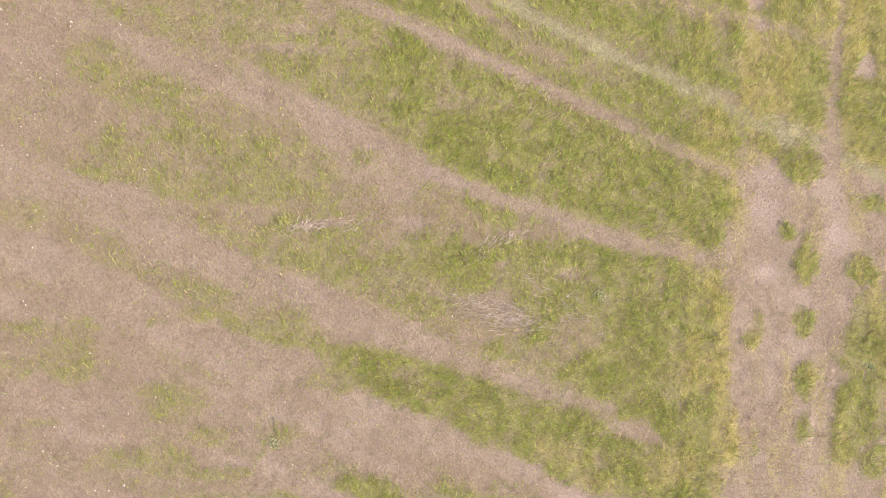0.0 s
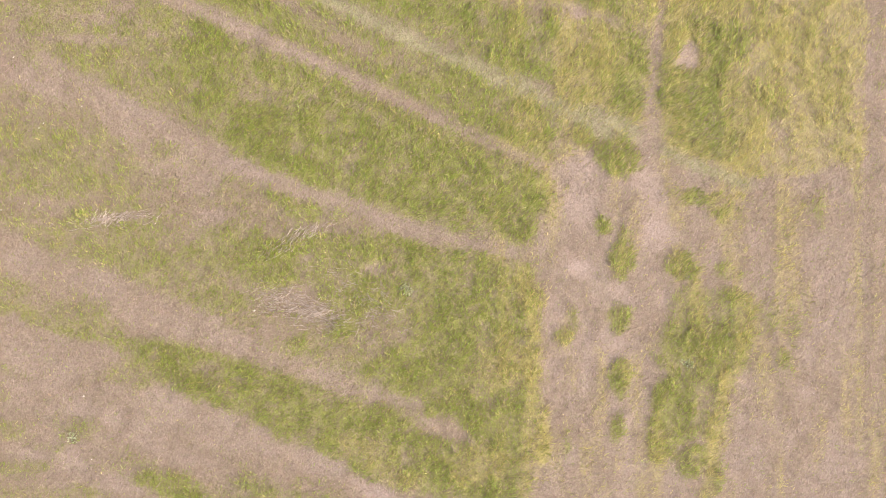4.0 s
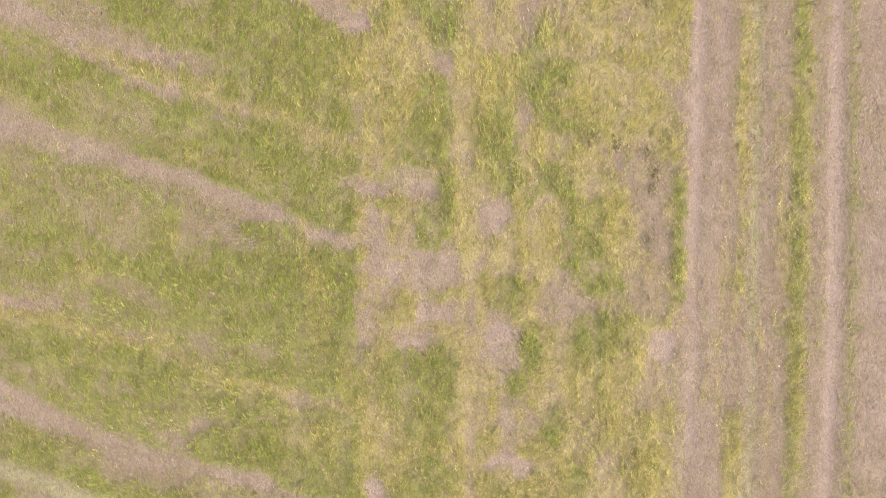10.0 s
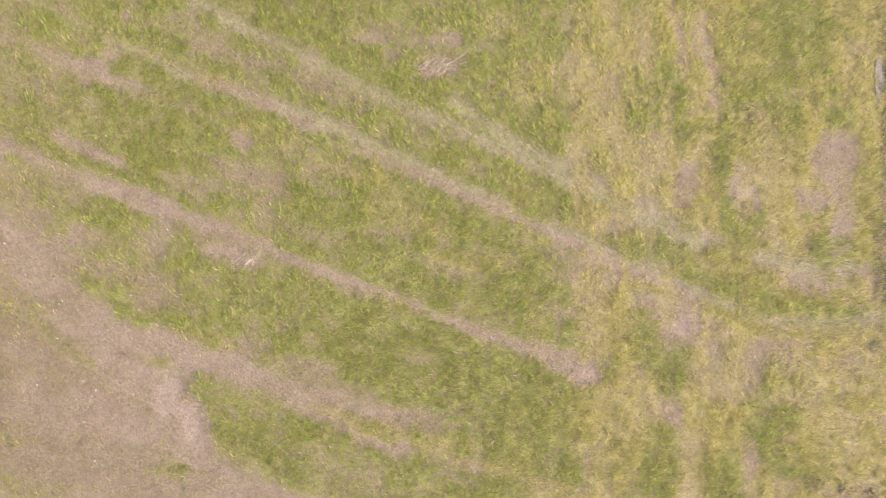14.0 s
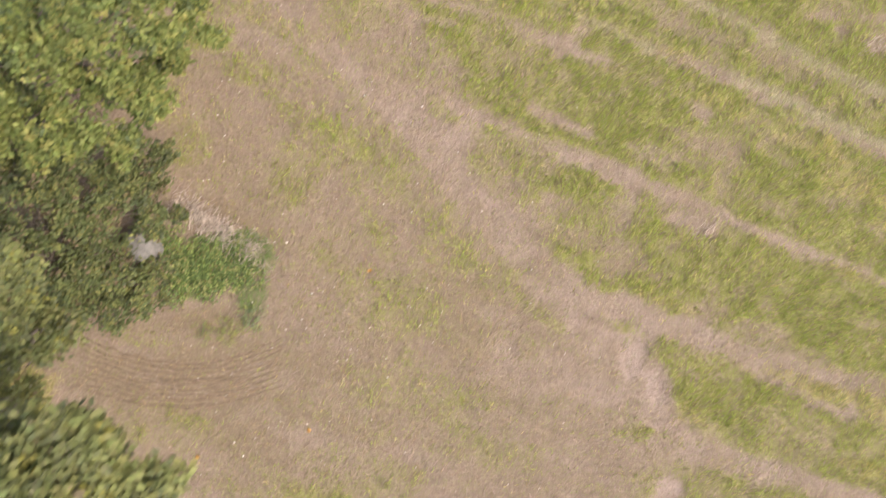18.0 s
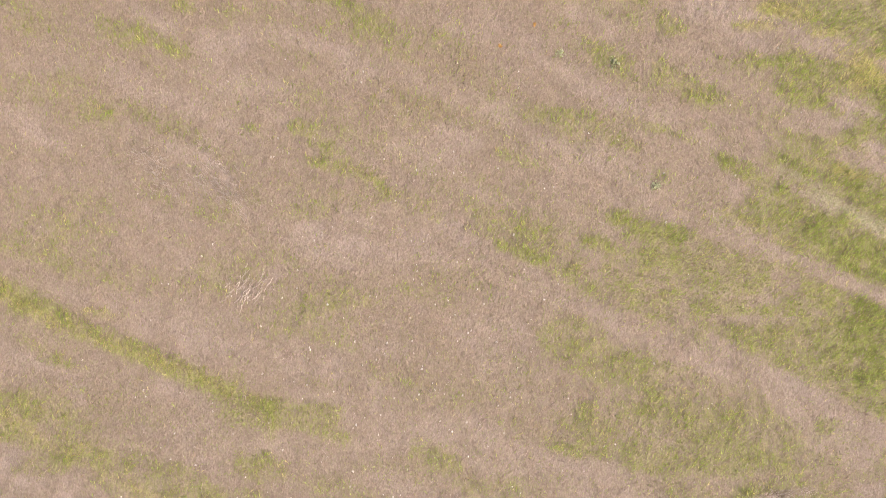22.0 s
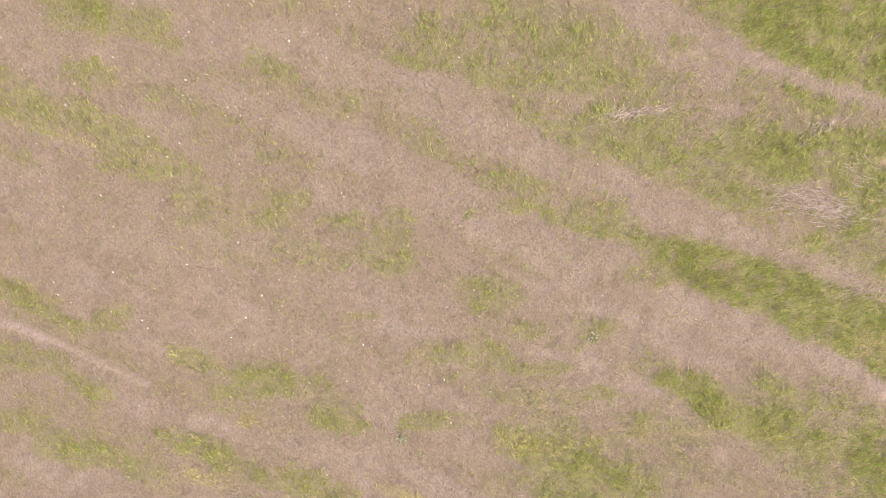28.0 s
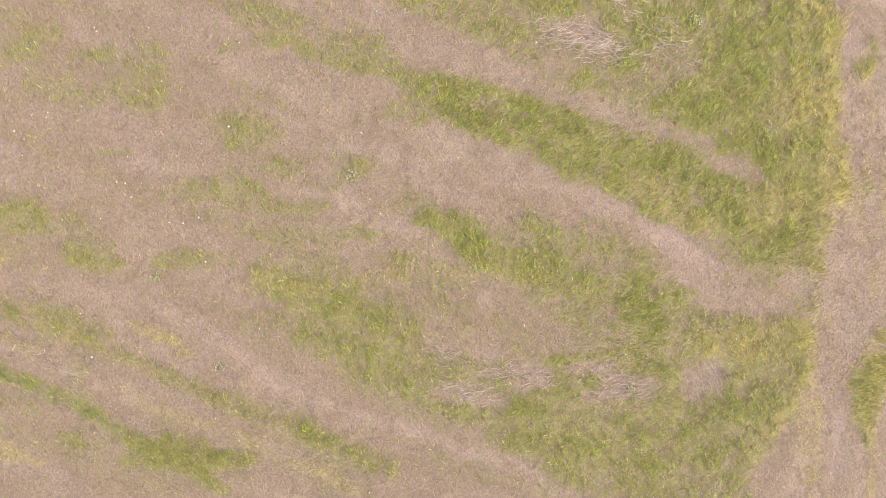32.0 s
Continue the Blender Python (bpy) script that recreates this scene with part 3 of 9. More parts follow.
patch("p", 0.7, 6.5, 10.7, 0.36, 0.36, 0)
patch("p", 0.7, 8.0, 9.0, 0.72, 0.25, -10)
patch("n", 0.6, 3.7, 9.7, 1.62, 0.47, -15)
patch("n", 0.6, 4.9, 9.3, 1.26, 0.32, -10)
patch("n", 0.6, 10.3, 7.8, 1.08, 0.25, -25)
patch("n", 0.6, 9.3, 8.4, 1.08, 0.22, -20)
patch("n", 0.6, 4.9, 6.5, 1.44, 0.29, -25)
patch("n", 0.6, 6.4, 6.1, 1.08, 0.22, -25)
patch("n", 0.6, 8.0, 6.6, 0.72, 0.22, -20)
patch("n", 0.6, 3.3, 7.6, 1.44, 0.25, -25)
band("p", 0.6, 0.35, (8.6, 8.9), (10.3, 8.4), (11.8, 8.0), (13.2, 7.5), (14.3, 7.1))
band("c", 0.85, 0.57, (-2.0, 10.7), (0.6, 9.6), (2.3, 8.9), (4.0, 8.1), (5.7, 7.2), (7.5, 6.5), (9.3, 5.6), (11.0, 5.0), (13.2, 3.8))
band("p", 0.75, 0.54, (-2.0, 8.5), (0.5, 7.4), (2.3, 6.6), (4.0, 5.9), (5.7, 5.1), (7.8, 4.2))
patch("g", 0.9, 8.1, 14.8, 2.33, 0.72, -20)
patch("g", 0.9, 10.4, 13.9, 1.08, 1.08, 0)
patch("g", 0.9, 6.7, 15.5, 1.62, 0.43, -15)
patch("g", 0.9, 8.4, 15.9, 1.26, 0.36, -15)
patch("g", 0.9, 4.0, 12.7, 2.15, 0.72, -15)
patch("g", 0.9, 10.0, 9.3, 1.08, 0.72, -10)
patch("g", 0.9, 7.5, 10.0, 1.26, 0.54, -15)
patch("g", 0.9, 5.2, 19.9, 1.62, 0.54, -20)
patch("g", 0.9, 9.3, 19.1, 1.08, 0.72, -20)
# bare and straw-coloured places of the headland
patch("p", 0.62, 13.9, 16.1, 1.62, 1.26, 0)
patch("p", 0.62, 11.8, 16.6, 0.72, 0.47, 0)
patch("p", 0.62, 13.2, 13.6, 0.72, 0.47, 0)
patch("p", 0.62, 15.7, 13.5, 0.9, 0.9, 0)
patch("p", 0.62, 15.9, 12.3, 0.72, 0.9, 0)
patch("p", 0.62, 15.6, 17.3, 0.72, 0.54, 0)
patch("p", 0.62, 21.3, 12.8, 0.9, 1.08, 0)
patch("p", 0.62, 21.0, 11.7, 0.72, 0.72, 0)
patch("p", 0.62, 21.8, 13.7, 0.47, 0.61, 0)
patch("p", 0.62, 16.5, 10.7, 0.9, 0.9, 0)
patch("p", 0.62, 13.6, 18.2, 0.9, 0.29, 0)
patch("p", 0.62, 12.1, 17.3, 0.54, 0.54, 0)
patch("p", 0.62, 11.8, 18.2, 0.72, 0.29, 0)
patch("p", 0.62, 14.5, 14.4, 1.08, 0.54, 0)
patch("p", 0.62, 12.2, 15.2, 0.54, 1.08, 0)
patch("p", 0.62, 11.8, 13.9, 0.36, 0.72, 0)
patch("p", 0.62, 15.2, 11.0, 0.54, 0.72, 0)
patch("p", 0.62, 12.8, 7.6, 0.9, 0.25, -15)
patch("p", 0.62, 11.9, 8.8, 0.36, 0.43, 0)
patch("p", 0.62, 19.5, 9.2, 0.47, 0.72, 0)
patch("p", 0.62, 16.8, 13.2, 0.54, 0.72, 0)
patch("s", 0.75, 16.5, 9.4, 0.72, 0.47, 0)
patch("s", 0.75, 15.8, 9.4, 0.54, 0.25, 0)
patch("s", 0.75, 13.9, 14.3, 0.61, 0.4, 0)
patch("s", 0.75, 15.9, 13.6, 0.47, 0.36, 0)
patch("s", 0.75, 21.3, 13.2, 0.47, 0.72, 0)
patch("s", 0.75, 15.9, 6.6, 0.36, 0.54, 0)
patch("s", 0.75, 15.9, 6.3, 0.4, 0.36, 0)
patch("s", 0.75, 12.7, 7.7, 0.61, 0.22, -15)
patch("s", 0.75, 11.9, 8.7, 0.25, 0.36, 0)
patch("s", 0.75, 13.2, 13.4, 0.36, 0.25, 0)
patch("d", 0.7, 18.3, 15.3, 1.08, 1.44, 0)
patch("d", 0.7, 20.8, 17.9, 0.72, 1.08, 0)
patch("d", 0.7, 21.0, 15.3, 0.72, 1.62, 0)
patch("d", 0.7, 20.1, 19.1, 1.62, 0.9, 0)
patch("d", 0.7, 20.5, 15.0, 0.54, 1.08, 0)
patch("d", 0.7, 17.6, 14.6, 0.72, 0.72, 0)
patch("d", 0.7, 16.5, 15.5, 0.72, 0.72, 0)
patch("d", 0.7, 17.2, 16.8, 0.54, 0.72, 0)
patch("h", 0.85, 18.0, 12.1, 0.61, 1.26, 0)
patch("h", 0.85, 18.3, 10.3, 0.72, 0.72, 0)
patch("h", 0.85, 17.6, 16.4, 0.47, 1.08, 0)
patch("h", 0.85, 15.2, 16.4, 0.47, 1.08, 0)
patch("h", 0.85, 14.7, 12.7, 0.29, 1.62, 0)
patch("h", 0.85, 14.7, 10.3, 0.32, 1.08, 0)
patch("h", 0.85, 12.1, 10.7, 0.47, 1.08, 0)
patch("h", 0.85, 19.9, 8.8, 0.72, 0.9, 0)
patch("h", 0.85, 18.4, 6.5, 0.54, 0.54, 0)
patch("h", 0.85, 21.6, 7.3, 0.54, 1.62, 0)
patch("h", 0.85, 17.4, 18.8, 1.26, 0.9, 0)
patch("h", 0.85, 15.9, 20.0, 0.47, 1.08, 0)
patch("h", 0.85, 17.9, 19.7, 0.72, 0.54, 0)
patch("h", 0.85, 18.8, 18.2, 0.72, 0.54, 0)
patch("h", 0.85, 11.8, 6.4, 0.47, 1.08, 0)
patch("h", 0.85, 12.9, 16.1, 0.47, 0.54, 0)
patch("h", 0.85, 21.2, 9.7, 0.54, 0.72, 0)
band("h", 0.7, 0.32, (18.0, 13.9), (18.0, 12.5), (18.3, 10.6), (18.0, 9.2), (17.5, 8.1))
band("p", 0.7, 0.41, (15.1, 18.9), (15.1, 17.1), (15.0, 14.8), (14.9, 12.8), (14.9, 11.0), (15.0, 9.2), (14.9, 7.8), (14.6, 5.3), (14.5, 3.4))
band("e", 0.5, 0.25, (15.0, 13.9), (15.0, 12.3), (15.2, 11.2))
band("p", 0.55, 0.38, (14.8, 20.7), (15.0, 19.6), (15.1, 18.7))
patch("g", 0.95, 14.1, 17.3, 0.65, 0.79, 0)
patch("g", 0.95, 13.6, 19.6, 0.72, 0.9, 0)
patch("g", 0.95, 12.9, 12.1, 1.01, 1.08, 0)
patch("g", 0.95, 14.1, 12.1, 0.54, 1.26, 0)
patch("g", 0.95, 13.7, 10.7, 0.9, 0.54, 0)
patch("g", 0.95, 13.6, 9.1, 1.08, 0.72, 0)
patch("g", 0.95, 12.8, 8.2, 0.54, 0.36, 0)
patch("g", 0.95, 17.2, 7.0, 1.08, 0.72, 0)
patch("g", 0.95, 16.3, 7.4, 0.9, 0.47, 0)
patch("g", 0.95, 17.0, 13.2, 0.32, 0.72, 0)
patch("g", 0.95, 19.2, 13.5, 1.08, 0.9, 0)
patch("g", 0.95, 17.7, 10.6, 0.47, 0.9, 0)
patch("g", 0.95, 19.4, 16.8, 0.9, 0.9, 0)
patch("g", 0.95, 18.8, 17.7, 0.9, 0.61, 0)
patch("g", 0.95, 18.5, 20.4, 1.08, 0.54, 0)
patch("g", 0.95, 16.3, 15.0, 0.54, 0.61, 0)
patch("g", 0.95, 16.5, 11.9, 0.36, 0.54, 0)
patch("g", 0.95, 19.2, 15.2, 0.9, 0.54, 0)
patch("g", 0.95, 13.5, 6.4, 1.08, 1.08, 0)
patch("g", 0.95, 15.7, 5.2, 0.9, 0.54, 0)
patch("g", 0.95, 16.5, 19.5, 0.72, 0.9, 0)
patch("g", 0.95, 17.6, 17.9, 0.54, 0.54, 0)
patch("g", 0.95, 18.4, 8.8, 0.47, 0.72, 0)
patch("g", 0.95, 12.5, 18.7, 0.54, 0.54, 0)
patch("g", 0.95, 21.8, 17.7, 0.25, 1.08, 0)
patch("g", 0.95, 21.8, 15.5, 0.25, 1.08, 0)
patch("y", 0.8, 12.7, 6.4, 0.9, 1.44, 0)
patch("y", 0.8, 12.1, 5.5, 0.72, 0.9, 0)
patch("y", 0.8, 18.3, 7.7, 0.72, 1.08, 0)
patch("y", 0.8, 20.6, 9.2, 0.72, 0.9, 0)
patch("y", 0.8, 19.7, 11.2, 0.72, 0.54, 0)
patch("y", 0.8, 20.1, 10.3, 0.72, 0.54, 0)
patch("y", 0.8, 18.8, 5.4, 1.08, 0.72, 0)
patch("y", 0.8, 20.5, 5.9, 0.9, 1.08, 0)
patch("y", 0.8, 16.1, 9.0, 0.36, 0.54, 0)
patch("y", 0.8, 19.0, 12.1, 0.72, 0.54, 0)
patch("k", 0.75, 20.8, 19.4, 0.32, 0.22, 0)
patch("k", 0.75, 21.1, 18.7, 0.14, 0.4, -20)
patch("k", 0.75, 19.8, 19.7, 0.25, 0.14, 0)
patch("k", 0.75, 20.7, 18.7, 0.14, 0.18, 0)
patch("k", 0.75, 18.8, 20.0, 0.22, 0.18, 0)
patch("n", 0.6, 20.7, 19.1, 0.9, 0.72, 0)
patch("n", 0.6, 20.8, 17.0, 0.72, 0.9, 0)
patch("n", 0.6, 21.2, 16.4, 0.36, 0.72, 0)
patch("n", 0.6, 16.3, 11.4, 0.54, 0.22, 0)
patch("n", 0.6, 19.7, 14.5, 0.36, 0.54, 0)
band("n", 0.6, 0.16, (19.9, 12.8), (20.7, 12.1), (20.8, 11.2), (21.6, 11.0))
band("e", 0.6, 0.14, (17.4, 7.7), (18.3, 7.1), (19.0, 6.8), (19.4, 6.4))
# rows, turning swaths and bare streaks beyond
band("p", 0.85, 0.47, (-5.4, 30.0), (-3.5, 29.5), (-1.8, 29.0), (-0.5, 28.5), (0.9, 27.9), (2.6, 27.2), (4.1, 26.5), (5.6, 26.0), (7.0, 25.4), (8.8, 24.7), (10.2, 24.2), (11.6, 23.4))
patch("p", 0.8, -1.6, 28.9, 0.89, 0.32, -10)
patch("p", 0.8, 1.0, 27.4, 0.54, 0.39, -10)
patch("p", 0.8, 10.2, 24.3, 0.89, 0.25, -25)
patch("p", 0.8, 11.4, 23.5, 0.71, 0.46, 0)
patch("p", 0.8, 6.0, 25.9, 0.71, 0.21, -15)
patch("p", 0.8, 0.8, 24.6, 0.46, 0.29, 0)
patch("n", 0.6, 0.5, 27.6, 1.25, 0.39, -15)
patch("n", 0.6, -0.8, 28.3, 1.25, 0.29, -10)
patch("n", 0.6, 1.2, 29.9, 1.61, 0.29, -20)
patch("n", 0.6, 3.3, 30.1, 1.25, 0.25, -20)
patch("n", 0.6, 2.6, 28.2, 1.43, 0.25, -20)
patch("n", 0.6, 3.5, 23.8, 1.07, 0.32, -15)
patch("n", 0.6, 2.3, 24.0, 1.07, 0.32, -15)
patch("n", 0.6, 1.0, 24.7, 0.89, 0.32, 0)
patch("n", 0.6, 5.6, 22.4, 1.43, 0.32, -25)
patch("n", 0.6, 6.6, 22.2, 1.07, 0.25, -20)
patch("n", 0.6, 8.4, 22.0, 0.71, 0.54, 0)
patch("n", 0.6, 8.7, 21.6, 0.54, 0.36, 0)
patch("n", 0.6, 9.9, 25.8, 1.25, 0.21, -20)
patch("n", 0.6, 7.8, 26.7, 1.61, 0.25, -20)
patch("n", 0.6, -1.2, 26.4, 1.07, 0.71, -10)
band("p", 0.8, 0.57, (-3.6, 25.4), (-1.9, 24.9), (-0.9, 24.4), (0.5, 23.9), (2.0, 23.3), (3.3, 22.7), (5.1, 21.9), (6.6, 21.3), (8.0, 20.7))
band("o", 0.65, 0.41, (7.3, 21.0), (9.1, 20.5), (10.5, 20.0), (12.1, 19.5), (13.9, 18.9))
patch("y", 0.6, 6.6, 21.4, 1.07, 0.25, -20)
patch("y", 0.6, 8.7, 20.9, 1.07, 0.25, -15)
patch("y", 0.6, 3.9, 22.4, 1.07, 0.25, -20)
patch("y", 0.6, 2.8, 20.6, 1.78, 0.25, -20)
patch("y", 0.6, 7.3, 19.1, 2.14, 0.36, -20)
patch("y", 0.6, 10.5, 19.8, 1.07, 0.43, -15)
patch("y", 0.6, 0.4, 21.4, 0.71, 0.36, 0)
band("p", 0.85, 0.6, (-1.3, 21.7), (0.1, 21.0), (1.4, 20.4), (3.3, 19.7), (4.8, 19.0), (6.4, 18.6), (7.8, 18.0), (8.9, 17.6))
band("p", 0.65, 0.44, (8.7, 17.6), (10.1, 17.0), (11.5, 16.6), (13.0, 16.3), (15.2, 15.9))
patch("p", 0.6, 3.1, 19.6, 0.89, 0.46, -15)
patch("p", 0.6, 5.7, 18.7, 0.89, 0.25, -10)
patch("p", 0.6, 4.5, 19.0, 1.25, 0.25, -10)
patch("p", 0.6, 7.3, 18.2, 0.71, 0.25, -20)
patch("p", 0.6, 8.0, 17.0, 0.71, 0.46, -40)
patch("n", 0.6, 6.9, 17.2, 1.43, 0.54, -20)
patch("n", 0.6, 5.9, 18.1, 1.07, 0.32, -15)
patch("n", 0.6, 9.4, 16.6, 1.07, 0.32, -10)
patch("n", 0.6, 4.9, 20.2, 0.54, 0.36, 0)
patch("n", 0.6, 3.1, 18.9, 1.07, 0.36, -10)
patch("n", 0.6, 8.0, 19.6, 0.71, 0.21, -20)
patch("g", 0.9, 9.1, 21.6, 1.96, 0.71, -15)
patch("g", 0.9, 10.2, 22.3, 1.25, 0.89, 0)
patch("g", 0.9, 7.3, 19.8, 1.43, 0.43, -15)
patch("g", 0.9, 2.5, 21.3, 1.78, 0.43, -20)
patch("g", 0.9, 5.6, 23.4, 2.14, 0.54, -20)
patch("g", 0.9, 10.1, 18.3, 1.25, 0.64, -20)
patch("g", 0.9, 8.7, 16.8, 1.07, 0.54, 0)
patch("g", 0.9, 7.2, 15.9, 1.07, 0.46, 0)
patch("g", 0.9, 10.3, 17.6, 0.71, 0.46, 0)
# the two swaths that turn at the headland
band("p", 0.75, 0.53, (0.4, 32.6), (3.5, 31.4), (4.5, 30.9), (5.9, 30.1), (7.4, 29.5), (8.8, 28.9), (9.9, 28.2), (11.1, 27.7), (12.5, 27.1), (14.0, 26.4), (15.2, 25.8))
band("c", 0.85, 0.47, (2.1, 32.0), (4.3, 31.0), (6.4, 30.1), (8.1, 29.2), (9.7, 28.5), (11.3, 27.8), (12.9, 27.1), (14.5, 26.4), (16.0, 25.6), (17.4, 25.2), (18.9, 25.0), (20.6, 25.1), (21.9, 25.1))
band("n", 0.6, 0.41, (9.2, 27.8), (10.9, 27.3), (12.5, 26.5), (13.4, 26.0), (14.9, 25.3), (16.7, 24.5), (18.9, 24.3))
band("c", 0.9, 0.53, (7.5, 32.0), (8.9, 31.0), (10.6, 30.1), (12.0, 29.5), (13.3, 28.9), (14.5, 28.1), (16.0, 27.5), (17.3, 27.0), (18.9, 26.7), (20.6, 26.8))
band("p", 0.6, 0.28, (12.0, 29.6), (13.3, 28.9), (14.5, 28.1), (16.0, 27.5), (17.3, 26.9), (18.7, 26.4))
patch("p", 0.62, 11.8, 26.6, 0.71, 0.61, 0)
patch("p", 0.62, 12.4, 28.0, 0.61, 0.71, 0)
patch("p", 0.62, 14.3, 25.1, 1.25, 0.82, 0)
patch("p", 0.62, 15.4, 24.7, 0.89, 0.54, 0)
patch("p", 0.62, 16.5, 24.2, 1.25, 0.54, -15)
patch("p", 0.62, 15.8, 23.5, 0.71, 0.89, 0)
patch("p", 0.62, 13.9, 22.6, 0.89, 0.54, 0)
patch("p", 0.62, 14.7, 21.7, 0.89, 0.71, 0)
patch("p", 0.62, 16.8, 20.4, 0.29, 1.07, 0)
patch("p", 0.62, 15.7, 17.5, 0.71, 1.07, 0)
patch("p", 0.62, 11.9, 16.9, 0.54, 1.07, 0)
patch("p", 0.62, 13.2, 18.6, 1.25, 0.43, -15)
patch("p", 0.62, 13.9, 15.7, 1.96, 0.54, 0)
patch("p", 0.62, 12.1, 18.3, 0.71, 0.36, 0)
patch("p", 0.62, 11.4, 18.4, 0.71, 0.25, 0)
patch("p", 0.62, 15.0, 19.5, 0.46, 1.07, 0)
patch("p", 0.62, 13.4, 25.8, 0.71, 0.36, 0)
patch("s", 0.6, 12.2, 26.3, 0.46, 0.36, 0)
patch("s", 0.6, 11.7, 18.3, 0.46, 0.18, 0)
patch("s", 0.6, 15.9, 17.3, 0.36, 0.71, 0)
patch("s", 0.6, 12.2, 15.8, 0.71, 0.36, 0)
patch("s", 0.6, 11.6, 23.5, 0.46, 0.32, 0)
patch("s", 0.6, 14.5, 25.1, 0.71, 0.36, 0)
patch("d", 0.7, 17.4, 24.0, 1.61, 0.71, -5)
patch("d", 0.7, 16.3, 23.3, 1.07, 0.71, 0)
patch("d", 0.7, 19.4, 23.4, 1.07, 0.71, 0)
patch("d", 0.7, 13.4, 23.5, 0.29, 1.07, 0)
patch("d", 0.7, 14.1, 22.2, 0.71, 0.54, 0)
patch("d", 0.7, 12.3, 24.8, 0.54, 0.71, 0)
patch("d", 0.7, 19.4, 19.2, 1.25, 0.71, 0)
patch("d", 0.7, 20.5, 18.5, 0.89, 1.07, 0)
patch("d", 0.7, 21.1, 21.0, 0.71, 1.07, 0)
patch("d", 0.7, 12.9, 28.7, 0.71, 1.07, 0)
patch("g", 0.95, 14.0, 23.7, 0.64, 1.07, 0)
patch("g", 0.95, 14.2, 27.3, 1.07, 0.46, -15)
patch("g", 0.95, 16.7, 26.0, 1.43, 0.43, -15)
patch("g", 0.95, 15.2, 26.5, 1.07, 0.29, -20)
patch("g", 0.95, 13.9, 20.8, 0.71, 1.07, 0)
patch("g", 0.95, 15.9, 20.2, 0.71, 1.07, 0)
patch("g", 0.95, 17.6, 21.8, 1.07, 1.43, 0)
patch("g", 0.95, 13.9, 17.0, 0.61, 0.79, 0)
patch("g", 0.95, 12.2, 24.0, 0.36, 0.71, 0)
patch("g", 0.95, 16.3, 18.9, 0.71, 0.89, 0)
patch("g", 0.95, 18.5, 16.5, 0.89, 0.89, 0)
patch("g", 0.95, 12.1, 21.0, 0.36, 1.07, 0)
patch("g", 0.95, 17.7, 18.2, 0.89, 1.07, 0)
patch("g", 0.95, 16.5, 28.1, 0.71, 1.07, 0)
patch("g", 0.95, 16.4, 28.9, 0.71, 1.25, 0)
patch("g", 0.95, 19.5, 27.4, 0.71, 0.71, 0)
patch("g", 0.95, 13.2, 19.5, 0.71, 0.54, 0)
patch("g", 0.95, 15.3, 30.5, 0.54, 0.89, 0)
patch("g", 0.95, 14.4, 18.2, 0.46, 0.71, 0)
patch("g", 0.95, 19.8, 25.4, 1.07, 0.25, 0)
patch("g", 0.95, 18.2, 25.4, 1.07, 0.25, -5)
patch("h", 0.85, 18.0, 28.3, 0.61, 1.07, 0)
patch("h", 0.85, 17.5, 30.1, 0.54, 1.07, 0)
patch("h", 0.85, 12.1, 21.2, 0.29, 2.14, 0)
patch("h", 0.85, 14.9, 21.5, 0.36, 1.96, 0)
patch("h", 0.85, 13.0, 22.6, 0.36, 1.43, 0)
patch("h", 0.85, 15.0, 17.7, 0.43, 1.61, 0)
patch("h", 0.85, 20.5, 20.3, 0.71, 1.61, 0)
patch("h", 0.85, 19.4, 21.4, 1.07, 0.71, 0)
patch("h", 0.85, 12.0, 24.9, 0.46, 1.07, 0)
patch("h", 0.85, 20.2, 23.2, 1.07, 0.54, 0)
patch("h", 0.85, 18.9, 18.9, 0.54, 1.07, 0)
patch("h", 0.85, 17.6, 17.1, 0.54, 1.07, 0)
patch("h", 0.85, 17.0, 19.6, 0.36, 1.07, 0)
patch("h", 0.85, 18.5, 22.7, 1.07, 0.36, 0)
patch("h", 0.85, 13.1, 30.3, 0.54, 1.07, 0)
patch("h", 0.85, 14.4, 29.2, 0.36, 0.54, 0)
patch("h", 0.85, 16.3, 16.4, 0.46, 0.89, 0)
patch("h", 0.85, 20.3, 16.6, 0.54, 1.25, 0)
patch("p", 0.75, 19.3, 30.1, 0.89, 0.71, 0)
patch("p", 0.75, 18.9, 28.9, 0.89, 0.43, 0)
patch("p", 0.75, 19.7, 28.1, 0.54, 0.36, 0)
patch("p", 0.75, 16.7, 29.4, 0.54, 0.89, 0)
patch("p", 0.75, 19.5, 30.7, 0.54, 0.54, 0)
patch("p", 0.75, 18.5, 26.3, 0.89, 0.25, 0)
band("h", 0.8, 0.31, (21.0, 35.7), (20.9, 31.2), (21.1, 29.8), (21.1, 28.7))
band("y", 0.9, 0.35, (20.5, 35.7), (20.4, 31.2), (20.4, 29.0), (20.6, 27.6))
band("y", 0.9, 0.41, (22.2, 35.7), (22.1, 31.2), (22.1, 28.5), (22.1, 26.5), (22.1, 25.0), (22.0, 23.6), (21.9, 21.8))
band("g", 0.7, 0.35, (21.8, 35.7), (21.7, 31.2), (21.6, 29.4), (21.6, 28.0))
band("k", 0.8, 0.53, (21.5, 35.9), (21.3, 32.3), (21.2, 30.1), (21.1, 28.3), (21.3, 27.0), (21.4, 25.8))
band("k", 0.9, 0.79, (21.1, 27.8), (21.2, 26.7), (21.4, 25.9))
band("k", 0.7, 0.25, (20.7, 29.5), (20.6, 28.5), (20.8, 27.1))
band("e", 0.8, 0.25, (21.2, 29.0), (21.1, 28.0), (21.1, 26.9))
